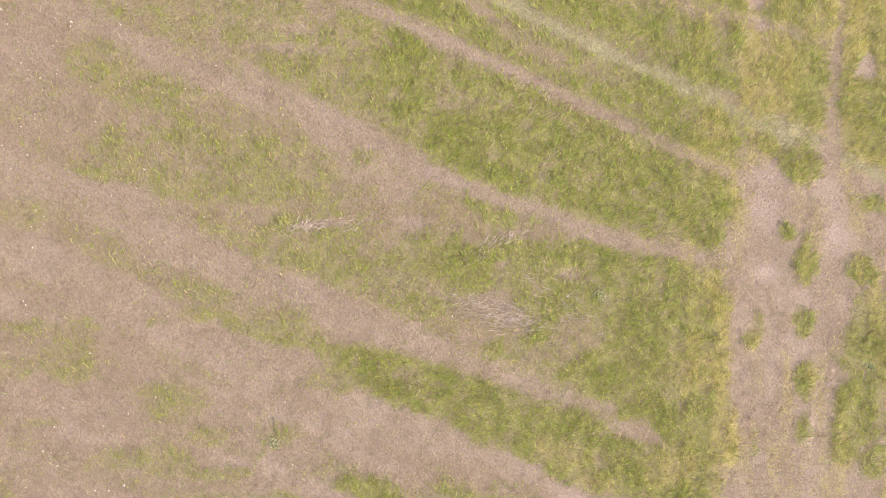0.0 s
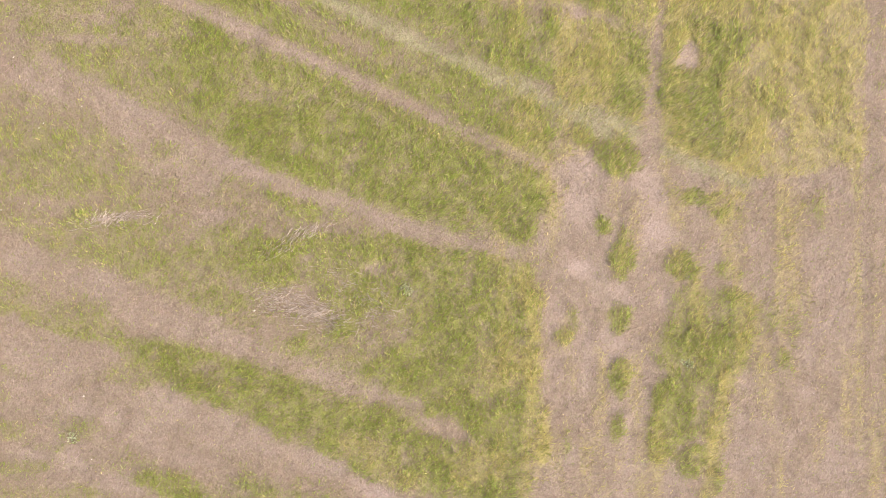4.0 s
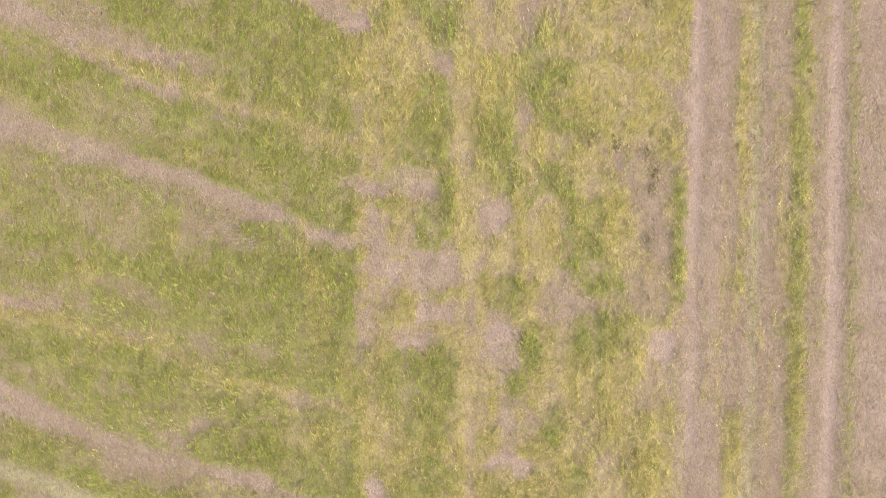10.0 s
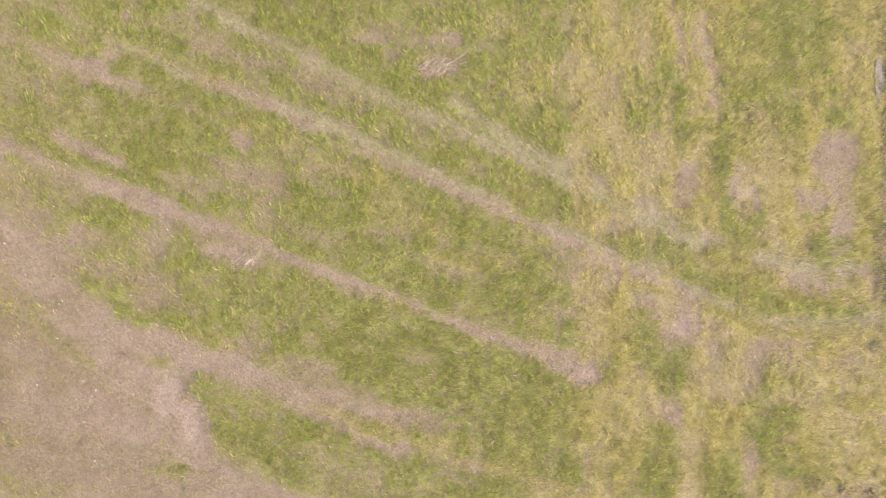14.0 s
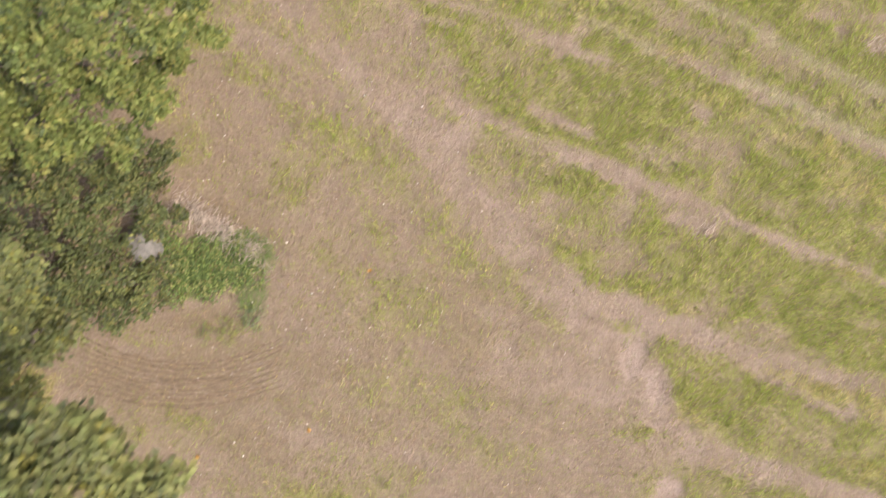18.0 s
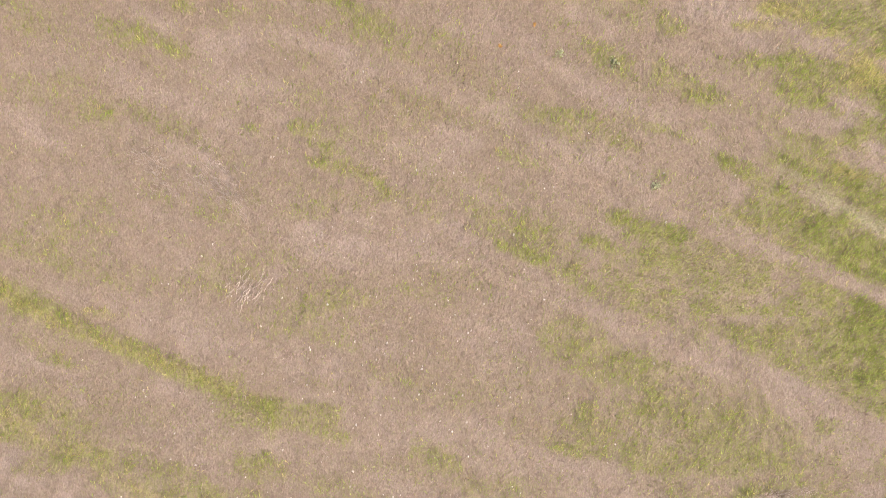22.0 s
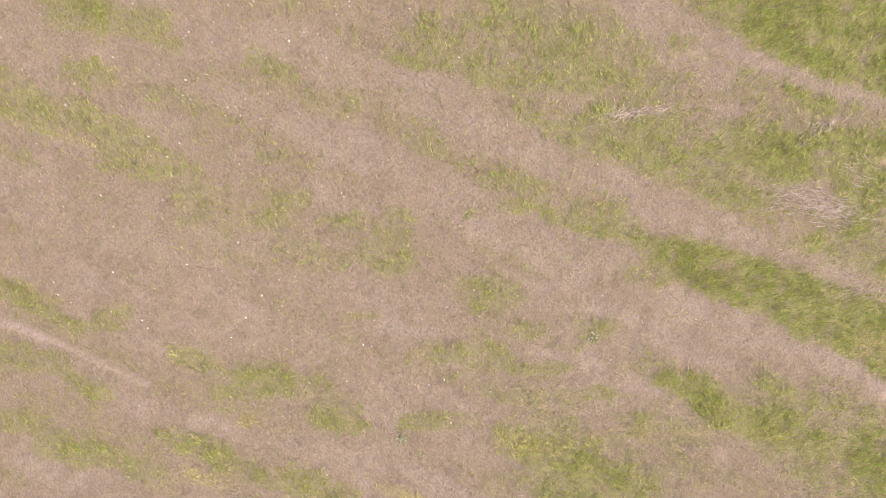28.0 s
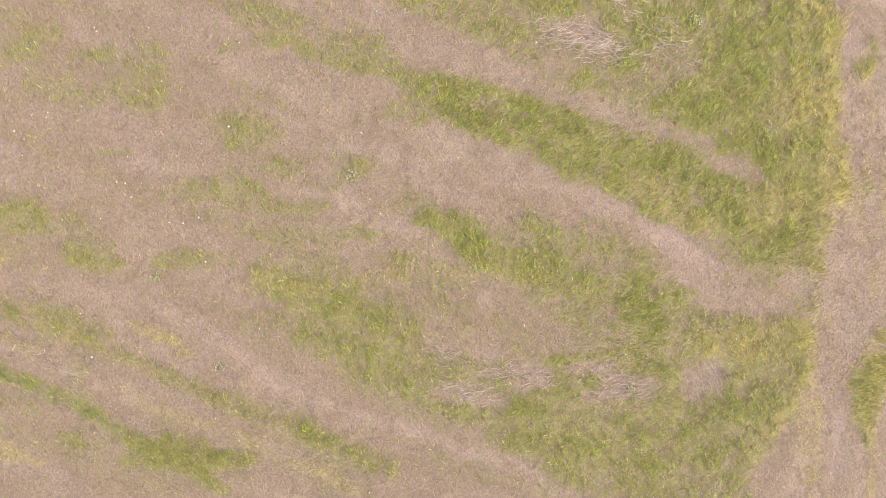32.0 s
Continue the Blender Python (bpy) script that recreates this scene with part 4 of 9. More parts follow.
patch("k", 0.75, 20.8, 19.6, 0.36, 0.21, 0)
patch("k", 0.75, 21.0, 18.8, 0.14, 0.29, 0)
patch("k", 0.75, 19.8, 19.6, 0.29, 0.12, -10)
patch("k", 0.75, 20.5, 19.4, 0.18, 0.14, 0)
patch("k", 0.75, 19.0, 19.9, 0.21, 0.11, 0)
patch("k", 0.75, 20.9, 17.2, 0.25, 0.54, 0)
patch("k", 0.75, 20.8, 24.3, 0.21, 0.12, 0)
patch("k", 0.75, 20.7, 16.6, 0.18, 0.36, 0)
patch("k", 0.75, 18.7, 27.6, 0.11, 0.25, 0)
patch("k", 0.75, 20.9, 20.1, 0.11, 0.18, 0)
patch("n", 0.6, 20.5, 19.4, 1.07, 0.61, 0)
patch("n", 0.6, 20.9, 17.0, 0.46, 0.89, 0)
patch("n", 0.6, 16.8, 20.7, 0.21, 0.71, 0)
patch("n", 0.6, 21.3, 18.5, 0.36, 0.54, 0)
patch("y", 0.8, 18.2, 23.3, 1.07, 0.46, 0)
patch("y", 0.8, 19.6, 20.3, 0.89, 0.71, 0)
patch("y", 0.8, 21.5, 20.3, 0.43, 1.07, 0)
patch("y", 0.8, 21.5, 23.4, 0.54, 1.07, 0)
patch("y", 0.8, 18.5, 21.1, 0.71, 0.71, 0)
patch("y", 0.8, 19.6, 17.2, 0.71, 1.07, 0)
patch("n", 0.5, 25.4, 25.2, 0.36, 1.07, 0)
patch("n", 0.5, 25.5, 23.5, 0.29, 0.71, 0)
patch("k", 0.7, 17.6, 31.3, 0.11, 0.46, 15)
patch("k", 0.7, 16.7, 31.5, 0.14, 0.35, 15)
patch("k", 0.7, 17.3, 31.6, 0.09, 0.25, 0)
patch("k", 0.7, 21.1, 32.6, 0.14, 0.7, 0)
patch("k", 0.7, 21.5, 33.3, 0.25, 0.7, 0)
patch("k", 0.7, 21.5, 32.1, 0.25, 0.53, 0)
patch("p", 0.75, 15.3, 34.0, 0.39, 0.88, 0)
patch("p", 0.75, 15.6, 32.8, 0.28, 0.88, 0)
patch("p", 0.75, 19.1, 30.3, 0.46, 0.53, 0)
patch("p", 0.75, 18.7, 29.0, 0.88, 0.28, 0)
patch("p", 0.75, 19.8, 29.0, 0.53, 0.88, 0)
patch("p", 0.75, 16.7, 29.4, 0.7, 0.88, 0)
patch("p", 0.75, 20.0, 30.4, 0.35, 0.7, 0)
patch("p", 0.75, 18.6, 33.5, 0.53, 0.46, 0)
band("s", 0.6, 0.22, (15.3, 36.3), (15.3, 34.0), (15.6, 32.9), (15.7, 31.3))
patch("g", 0.95, 17.4, 33.0, 1.06, 1.41, 0)
patch("g", 0.95, 14.1, 31.2, 1.06, 1.06, 0)
patch("g", 0.95, 19.3, 33.5, 1.06, 1.06, 0)
patch("g", 0.95, 18.0, 31.7, 0.53, 0.88, 0)
patch("g", 0.95, 16.3, 32.4, 0.53, 0.88, 0)
patch("g", 0.95, 14.3, 27.8, 0.88, 0.46, 0)
patch("g", 0.95, 16.3, 34.0, 0.7, 0.88, 0)
patch("g", 0.95, 14.1, 32.8, 0.46, 1.06, 0)
patch("g", 0.95, 19.5, 31.9, 0.88, 0.88, 0)
patch("g", 0.95, 14.3, 23.8, 0.53, 0.88, 0)
patch("g", 0.95, 15.8, 30.5, 0.46, 1.06, 0)
patch("g", 0.95, 18.2, 34.6, 1.41, 0.7, 0)
patch("h", 0.85, 15.2, 30.1, 0.42, 1.23, 0)
patch("h", 0.85, 13.5, 30.3, 0.46, 1.06, 0)
patch("h", 0.85, 13.1, 33.5, 0.46, 1.41, 0)
patch("h", 0.85, 12.3, 31.7, 0.35, 1.23, 0)
patch("h", 0.85, 15.0, 31.9, 0.35, 0.7, 0)
patch("h", 0.85, 17.8, 28.6, 0.53, 1.06, 0)
patch("h", 0.85, 20.0, 33.0, 0.46, 1.06, 0)
patch("h", 0.85, 17.2, 29.7, 0.28, 0.88, 0)
patch("h", 0.85, 12.7, 30.3, 0.46, 0.7, 0)
patch("d", 0.7, 12.5, 32.6, 0.46, 0.53, 0)
patch("d", 0.7, 14.7, 29.4, 0.46, 0.7, 0)
patch("d", 0.7, 20.4, 26.6, 0.88, 0.25, 0)
patch("d", 0.7, 18.9, 26.1, 1.06, 0.25, 0)
band("h", 0.9, 0.28, (20.6, 36.7), (20.6, 34.0), (20.8, 32.4), (21.0, 31.0), (21.1, 29.3))
band("y", 0.9, 0.25, (20.3, 36.7), (20.3, 32.8), (20.5, 30.6), (20.6, 29.2), (20.7, 27.0))
band("y", 0.8, 0.34, (22.1, 36.8), (22.2, 32.8), (22.1, 30.1), (22.1, 26.4))
band("k", 0.85, 0.62, (21.5, 36.8), (21.5, 33.5), (21.5, 31.9), (21.3, 29.9), (21.4, 27.7), (21.5, 25.7))
band("e", 0.7, 0.28, (21.2, 30.1), (21.1, 28.1), (21.2, 27.0))
patch("k", 0.9, 21.5, 26.1, 0.46, 0.53, 0)
patch("k", 0.9, 20.9, 26.6, 0.14, 0.7, 0)
# upper rows of the crop, and the dry fan beside the trees
band("c", 0.85, 0.5, (-5.4, 38.0), (-2.9, 36.4), (-1.6, 35.7), (0.0, 34.9), (1.7, 34.0), (3.3, 33.2), (5.0, 32.3), (6.7, 31.6), (8.4, 30.8), (10.1, 30.0), (11.8, 29.2), (13.5, 28.4), (15.2, 27.5))
band("p", 0.45, 0.21, (0.7, 34.4), (2.3, 33.6), (4.0, 32.8), (5.7, 32.0), (7.4, 31.2), (9.1, 30.4), (10.8, 29.6))
band("c", 0.65, 0.44, (-9.1, 37.0), (-7.4, 36.1), (-5.9, 35.5), (-4.6, 34.9), (-3.3, 34.2), (-2.3, 33.7), (-1.0, 33.1), (0.3, 32.5), (2.0, 31.9), (3.3, 31.2))
band("p", 0.85, 0.44, (-0.3, 32.8), (1.0, 32.3), (2.3, 31.7), (3.7, 31.0), (5.0, 30.3), (6.7, 29.6), (8.4, 28.9), (10.1, 28.1), (11.5, 27.5), (12.8, 26.8), (14.6, 26.2))
band("o", 0.4, 0.3, (-4.3, 34.8), (-3.1, 34.2), (-1.0, 33.2), (0.7, 32.5))
band("p", 0.7, 0.47, (-8.8, 36.7), (-7.2, 35.9), (-5.4, 35.1))
band("p", 0.75, 0.65, (-9.5, 35.4), (-8.2, 34.6), (-6.9, 34.4), (-5.5, 33.7), (-4.0, 33.2), (-3.0, 32.8), (-2.0, 32.4))
band("p", 0.5, 0.35, (-2.3, 32.6), (-1.0, 32.0), (0.3, 31.4), (1.3, 30.8))
band("p", 0.9, 0.59, (-10.2, 32.4), (-8.8, 31.8), (-7.3, 31.3), (-6.0, 30.8), (-4.7, 30.2), (-3.7, 29.8), (-2.5, 29.4), (-1.4, 29.0), (-0.4, 28.5), (0.6, 28.1))
band("p", 0.8, 0.38, (0.5, 28.2), (1.6, 27.7), (3.1, 27.0), (4.7, 26.5), (6.0, 25.8), (7.4, 25.2), (8.7, 24.8), (9.8, 24.3), (11.0, 23.9))
patch("p", 0.8, -1.8, 29.0, 1.01, 0.37, -20)
patch("p", 0.8, -3.3, 32.8, 0.5, 0.44, 0)
patch("p", 0.8, -2.7, 33.5, 0.27, 0.34, 0)
patch("p", 0.8, -2.3, 34.5, 0.2, 0.4, -20)
patch("p", 0.8, -3.5, 32.2, 0.34, 0.27, 0)
patch("p", 0.8, -1.6, 27.5, 0.44, 0.34, 0)
patch("p", 0.8, -3.7, 28.1, 0.44, 0.34, 0)
patch("p", 0.8, 0.6, 27.5, 0.67, 0.2, -15)
patch("p", 0.8, 1.3, 27.3, 0.34, 0.17, 30)
patch("p", 0.8, -3.9, 30.8, 0.84, 0.17, -25)
patch("p", 0.8, -3.0, 30.4, 0.84, 0.13, -25)
patch("p", 0.8, 1.0, 30.9, 0.34, 0.4, 0)
patch("p", 0.8, 10.8, 23.9, 0.67, 0.44, 0)
patch("p", 0.8, 9.8, 24.3, 0.84, 0.24, -20)
patch("p", 0.75, 5.2, 33.9, 0.67, 0.24, 0)
patch("p", 0.75, 7.0, 33.1, 0.67, 0.3, 15)
patch("p", 0.75, 7.2, 33.9, 0.5, 0.27, 0)
patch("p", 0.75, 9.2, 36.1, 1.85, 0.4, -5)
patch("p", 0.75, 10.7, 35.5, 0.84, 0.34, 0)
patch("p", 0.75, 11.2, 36.0, 0.5, 0.67, 0)
patch("p", 0.75, 8.2, 35.8, 0.67, 0.27, 0)
patch("p", 0.75, 10.1, 36.5, 1.34, 0.34, 0)
patch("p", 0.75, 5.7, 33.5, 0.5, 0.17, 0)
patch("s", 0.5, 8.7, 36.2, 0.84, 0.24, 0)
patch("s", 0.5, 11.1, 36.1, 0.4, 0.5, 0)
patch("s", 0.5, 10.1, 35.4, 0.5, 0.2, 0)
patch("s", 0.5, 14.3, 35.6, 0.24, 0.67, 0)
patch("s", 0.5, 14.5, 34.1, 0.2, 0.67, 0)
band("p", 0.7, 0.38, (14.4, 37.5), (14.2, 35.5), (14.5, 34.0), (14.7, 32.6))
patch("n", 0.6, -0.6, 34.2, 1.34, 0.4, -20)
patch("n", 0.6, 2.7, 32.9, 1.34, 0.34, -20)
patch("n", 0.6, 4.0, 32.2, 1.51, 0.3, -20)
patch("n", 0.6, 5.9, 34.0, 1.34, 0.44, -10)
patch("n", 0.6, 7.0, 33.3, 1.01, 0.44, -10)
patch("n", 0.6, 7.0, 30.8, 1.01, 0.34, -25)
patch("n", 0.6, 0.7, 33.4, 1.18, 0.27, -20)
patch("n", 0.6, 3.3, 29.5, 1.01, 0.27, -20)
patch("n", 0.6, 1.3, 29.5, 1.34, 0.67, -10)
patch("n", 0.6, 0.9, 24.5, 0.84, 0.27, 0)
patch("n", 0.6, 2.8, 24.0, 1.01, 0.3, -10)
patch("n", 0.6, 4.0, 23.2, 0.84, 0.24, 0)
patch("n", 0.6, 6.3, 22.5, 0.84, 0.3, 0)
patch("n", 0.6, 6.5, 24.1, 1.01, 0.24, -10)
patch("n", 0.6, -4.4, 27.2, 0.67, 0.67, 0)
patch("n", 0.6, 0.9, 22.8, 0.67, 0.27, 0)
patch("n", 0.6, -3.1, 27.9, 1.18, 0.34, -10)
patch("n", 0.6, -2.4, 26.9, 1.34, 0.34, -10)
patch("n", 0.6, -6.6, 34.7, 1.34, 0.24, -20)
patch("n", 0.6, -1.8, 26.2, 1.01, 0.34, 0)
patch("n", 0.6, -5.6, 24.0, 1.01, 0.5, 0)
patch("n", 0.6, -3.9, 34.9, 0.5, 0.34, 0)
patch("m", 0.8, -9.9, 33.9, 1.18, 0.67, -10)
patch("m", 0.8, -5.5, 32.7, 1.51, 0.67, -10)
patch("m", 0.8, -6.1, 36.0, 1.18, 0.24, -20)
patch("m", 0.8, -7.1, 35.0, 1.01, 0.24, -20)
patch("m", 0.8, -5.5, 29.6, 1.01, 1.01, -20)
patch("m", 0.8, -7.0, 30.8, 0.84, 0.24, -30)
patch("m", 0.8, -9.0, 29.3, 1.01, 0.5, -30)
patch("m", 0.8, -9.5, 24.2, 0.84, 0.5, 0)
patch("m", 0.8, -5.6, 25.6, 0.5, 0.27, -40)
patch("m", 0.8, -10.4, 27.0, 0.84, 0.67, 0)
patch("m", 0.8, -10.1, 25.9, 0.67, 0.5, 0)
patch("m", 0.8, -1.8, 22.3, 1.18, 0.27, -20)
patch("m", 0.8, -4.4, 29.2, 0.84, 0.5, 0)
patch("y", 0.6, 4.5, 29.8, 1.34, 0.4, -20)
patch("y", 0.6, 5.8, 28.5, 1.68, 0.4, -20)
patch("y", 0.6, 2.0, 31.0, 1.18, 0.3, -20)
patch("y", 0.6, -1.7, 32.2, 0.67, 0.24, -20)
patch("y", 0.6, 5.4, 35.5, 1.34, 0.34, 0)
patch("y", 0.6, 9.1, 34.3, 1.01, 0.44, 0)
patch("y", 0.6, 9.9, 32.6, 1.01, 0.67, 0)
patch("y", 0.6, -0.3, 25.0, 1.01, 0.24, -20)
patch("y", 0.6, 5.7, 25.8, 1.34, 0.24, -20)
patch("y", 0.6, 8.2, 27.1, 1.51, 0.4, -10)
patch("g", 0.9, 9.8, 22.5, 1.51, 0.84, 0)
patch("g", 0.9, 7.7, 23.7, 1.51, 0.67, -10)
patch("g", 0.9, 8.0, 30.1, 1.51, 0.4, -22)
patch("g", 0.9, 7.4, 35.7, 0.84, 0.5, 0)
patch("g", 0.9, 9.1, 26.1, 1.34, 0.5, -10)
patch("g", 0.9, 0.6, 26.2, 1.51, 0.5, -15)
patch("g", 0.9, -2.4, 31.1, 0.84, 0.67, -20)
patch("g", 0.9, -3.0, 32.1, 1.18, 0.34, -15)
patch("g", 0.9, -0.4, 30.4, 1.01, 0.34, -15)
patch("g", 0.9, 10.1, 28.8, 0.84, 0.5, -20)
patch("g", 0.9, 4.0, 30.8, 0.67, 0.2, -20)
patch("h", 0.85, 12.4, 35.1, 0.2, 1.51, 0)
patch("h", 0.85, 14.2, 30.9, 0.27, 1.51, 0)
patch("h", 0.85, 11.6, 26.0, 0.5, 0.84, 0)
patch("h", 0.85, 11.4, 30.1, 0.34, 1.34, 0)
patch("h", 0.85, 14.1, 25.7, 0.34, 1.18, 0)
patch("h", 0.85, 12.8, 29.4, 0.67, 0.24, -25)
patch("h", 0.85, 11.4, 33.1, 0.34, 1.01, 0)
patch("h", 0.85, 13.5, 33.6, 0.24, 1.01, 0)
patch("g", 0.8, 13.1, 35.5, 0.67, 1.01, 0)
patch("g", 0.8, 14.8, 35.5, 0.34, 0.84, 0)
patch("g", 0.8, 13.1, 32.1, 0.44, 1.01, 0)
patch("g", 0.8, 13.2, 27.4, 0.84, 0.4, -20)
patch("g", 0.8, 13.4, 24.6, 0.5, 1.01, 0)
patch("g", 0.8, 14.7, 32.1, 0.34, 0.67, 0)
area("n", 0.55, 0.8, (-14.9, 34.9), (-9.9, 33.3), (-7.7, 31.1), (-6.1, 28.2), (-4.4, 26.2), (-3.1, 24.8), (-4.2, 21.5), (-15.4, 21.6))
band("p", 0.7, 1.18, (-13.2, 33.4), (-10.9, 32.6), (-9.0, 31.6), (-7.8, 30.6), (-7.0, 29.4), (-6.1, 28.1), (-5.1, 26.9), (-4.1, 25.9), (-2.9, 25.0))
band("e", 0.6, 1.03, (-7.4, 26.6), (-6.1, 25.9), (-4.8, 25.0), (-4.0, 24.2))
band("e", 0.55, 0.89, (-8.7, 28.3), (-7.4, 26.9), (-6.8, 25.2), (-6.1, 23.9))
band("p", 0.85, 0.83, (-3.3, 25.0), (-1.8, 24.9), (-0.8, 24.6), (0.6, 24.0), (1.6, 23.6), (3.1, 23.1), (4.5, 22.5), (5.7, 22.2))
band("o", 0.7, 0.3, (2.6, 23.1), (4.3, 22.3), (5.7, 22.0), (7.0, 21.6), (8.2, 21.3))
patch("s", 0.85, -1.3, 23.3, 0.5, 0.5, 0)
patch("s", 0.85, -0.8, 22.6, 0.5, 0.57, -40)
patch("s", 0.85, -3.1, 24.4, 0.27, 0.37, 0)
patch("s", 0.85, -2.0, 23.6, 0.84, 0.27, -20)
patch("s", 0.85, -0.5, 22.3, 0.37, 0.4, 0)
patch("p", 0.8, -2.1, 23.8, 1.01, 0.5, -20)
patch("p", 0.8, -1.1, 23.8, 0.5, 0.5, 0)
patch("p", 0.8, -3.1, 23.1, 1.01, 0.67, -20)
patch("p", 0.8, -1.8, 22.4, 1.18, 0.44, -15)
patch("p", 0.8, -4.1, 25.0, 0.5, 0.34, 0)
patch("p", 0.8, -3.3, 25.9, 0.67, 0.34, -30)
patch("n", 0.6, -3.5, 23.7, 1.01, 0.2, -30)
patch("n", 0.6, -5.4, 25.6, 0.67, 0.27, -40)
patch("n", 0.6, -2.1, 22.9, 0.84, 0.24, -20)
patch("m", 0.85, -13.9, 36.1, 1.86, 0.85, -10)
patch("m", 0.85, -11.5, 36.5, 1.02, 0.51, 0)
patch("m", 0.85, -14.4, 33.2, 1.02, 0.68, 0)
patch("m", 0.85, -14.7, 29.8, 0.68, 0.68, 0)
patch("m", 0.85, -9.4, 29.4, 0.68, 0.58, -40)
patch("m", 0.85, -7.3, 31.2, 0.68, 0.27, -30)
patch("m", 0.85, -10.7, 36.1, 0.68, 0.51, 0)
patch("m", 0.85, -12.1, 28.1, 0.44, 0.34, 0)
patch("m", 0.85, -5.6, 33.2, 1.02, 0.51, -15)
patch("m", 0.85, -4.3, 32.2, 1.02, 0.51, -15)
patch("m", 0.85, -13.0, 32.1, 1.02, 0.34, -10)
patch("h", 0.6, -13.9, 34.6, 1.19, 0.44, -5)
patch("h", 0.6, -14.4, 36.5, 1.02, 0.51, 0)
patch("h", 0.6, -12.6, 33.8, 1.02, 0.27, 0)
band("p", 0.85, 0.9, (-15.9, 35.0), (-13.9, 34.5), (-11.9, 34.0), (-10.8, 33.1), (-10.0, 32.1), (-9.2, 30.9))
band("p", 0.7, 0.45, (-12.2, 36.1), (-10.3, 35.3), (-8.3, 33.9), (-6.6, 33.6))
patch("n", 0.6, -9.0, 33.6, 0.85, 0.68, 0)
patch("n", 0.6, -8.3, 32.9, 0.68, 0.51, 0)
patch("n", 0.6, -9.2, 31.3, 0.68, 0.85, -30)
patch("n", 0.6, -10.3, 34.9, 0.85, 0.34, -10)
patch("n", 0.6, -13.5, 29.1, 1.36, 0.51, 0)
patch("n", 0.6, -12.7, 28.8, 1.02, 0.51, 0)
patch("p", 0.85, -14.4, 28.0, 0.68, 0.41, -30)
patch("p", 0.85, -13.6, 27.3, 0.51, 0.27, -20)
patch("p", 0.85, -14.7, 28.3, 0.51, 0.24, 0)
patch("p", 0.85, -13.3, 27.1, 0.51, 0.17, 0)
patch("p", 0.85, -11.6, 25.5, 0.24, 0.08, 0)
patch("p", 0.85, -15.1, 28.5, 0.44, 0.31, 0)
patch("e", 0.8, -14.2, 24.8, 1.36, 0.37, 10)
patch("e", 0.8, -14.8, 24.4, 0.85, 0.34, 10)
patch("e", 0.8, -13.4, 27.8, 1.02, 0.34, -30)
patch("e", 0.7, -14.2, 23.1, 1.53, 0.85, 0)
patch("e", 0.7, -12.7, 23.2, 1.19, 0.85, 0)
patch("e", 0.7, -14.5, 23.8, 1.02, 0.34, 0)
patch("l", 0.7, -14.1, 26.3, 1.19, 0.68, 0)
patch("l", 0.7, -12.9, 26.6, 0.68, 0.68, 0)
patch("l", 0.7, -14.8, 26.1, 0.85, 0.85, 0)
patch("l", 0.7, -13.0, 25.4, 0.51, 0.68, 0)
patch("m", 0.5, -10.0, 21.7, 2.44, 1.05, -5)
patch("m", 0.5, -9.3, 22.8, 1.57, 0.7, -10)
patch("m", 0.5, -10.7, 19.0, 1.57, 0.45, -5)
patch("m", 0.5, -4.4, 29.6, 1.05, 0.7, -20)
patch("m", 0.5, -6.5, 18.1, 1.57, 0.52, -10)
patch("m", 0.5, -11.0, 22.4, 1.05, 0.7, 0)
patch("m", 0.5, 1.3, 20.8, 0.87, 0.31, -20)
patch("m", 0.5, -8.9, 29.0, 0.87, 0.7, -30)
patch("m", 0.5, -12.4, 19.5, 1.05, 0.52, 0)
patch("n", 0.6, -12.3, 28.0, 1.05, 0.87, -30)
patch("n", 0.6, -3.6, 21.2, 2.09, 1.05, -15)
patch("n", 0.6, -5.1, 18.8, 1.92, 0.87, -20)
patch("n", 0.6, -6.9, 19.9, 1.57, 0.7, -10)
patch("n", 0.6, -3.3, 18.8, 1.57, 0.7, -15)
patch("n", 0.6, -1.8, 20.0, 1.05, 0.52, 0)
patch("n", 0.6, -0.4, 19.9, 1.05, 0.35, -20)
patch("n", 0.6, -12.7, 22.8, 1.05, 1.05, 0)
patch("n", 0.6, -13.1, 20.7, 1.05, 0.7, 0)
patch("p", 0.8, -1.2, 23.3, 0.7, 0.45, -30)
patch("p", 0.8, -0.5, 21.4, 0.7, 0.63, 0)
patch("p", 0.8, -0.3, 22.3, 0.35, 0.52, 0)
patch("p", 0.8, -2.2, 23.7, 1.05, 0.45, -20)
patch("p", 0.8, -3.2, 24.6, 0.35, 0.45, 0)
patch("p", 0.8, -2.7, 22.3, 1.05, 0.45, -20)
patch("p", 0.8, -4.7, 22.7, 1.05, 0.7, -20)
patch("p", 0.8, -5.4, 23.4, 0.7, 0.45, -30)
patch("s", 0.85, -1.3, 23.2, 0.45, 0.52, 0)
patch("s", 0.85, -0.6, 22.3, 0.31, 0.45, 0)
patch("s", 0.85, -0.4, 21.3, 0.45, 0.45, 0)
patch("s", 0.85, -3.1, 24.4, 0.21, 0.24, 0)
band("p", 0.85, 0.77, (-1.6, 25.1), (-0.1, 24.0), (1.5, 23.5), (3.0, 22.7), (4.1, 22.2), (5.6, 21.4))
band("p", 0.75, 0.92, (-0.4, 21.5), (0.7, 20.4), (2.0, 19.9), (3.3, 19.3), (4.6, 18.9))
patch("s", 0.85, -0.2, 19.0, 0.66, 0.49, 20)
patch("b", 0.6, 0.1, 19.1, 0.21, 0.24, 0)
patch("b", 0.6, -0.6, 18.8, 0.21, 0.14, 0)
patch("e", 0.6, -5.6, 25.5, 1.05, 0.87, -30)
patch("e", 0.6, -6.8, 24.1, 1.4, 0.87, -40)
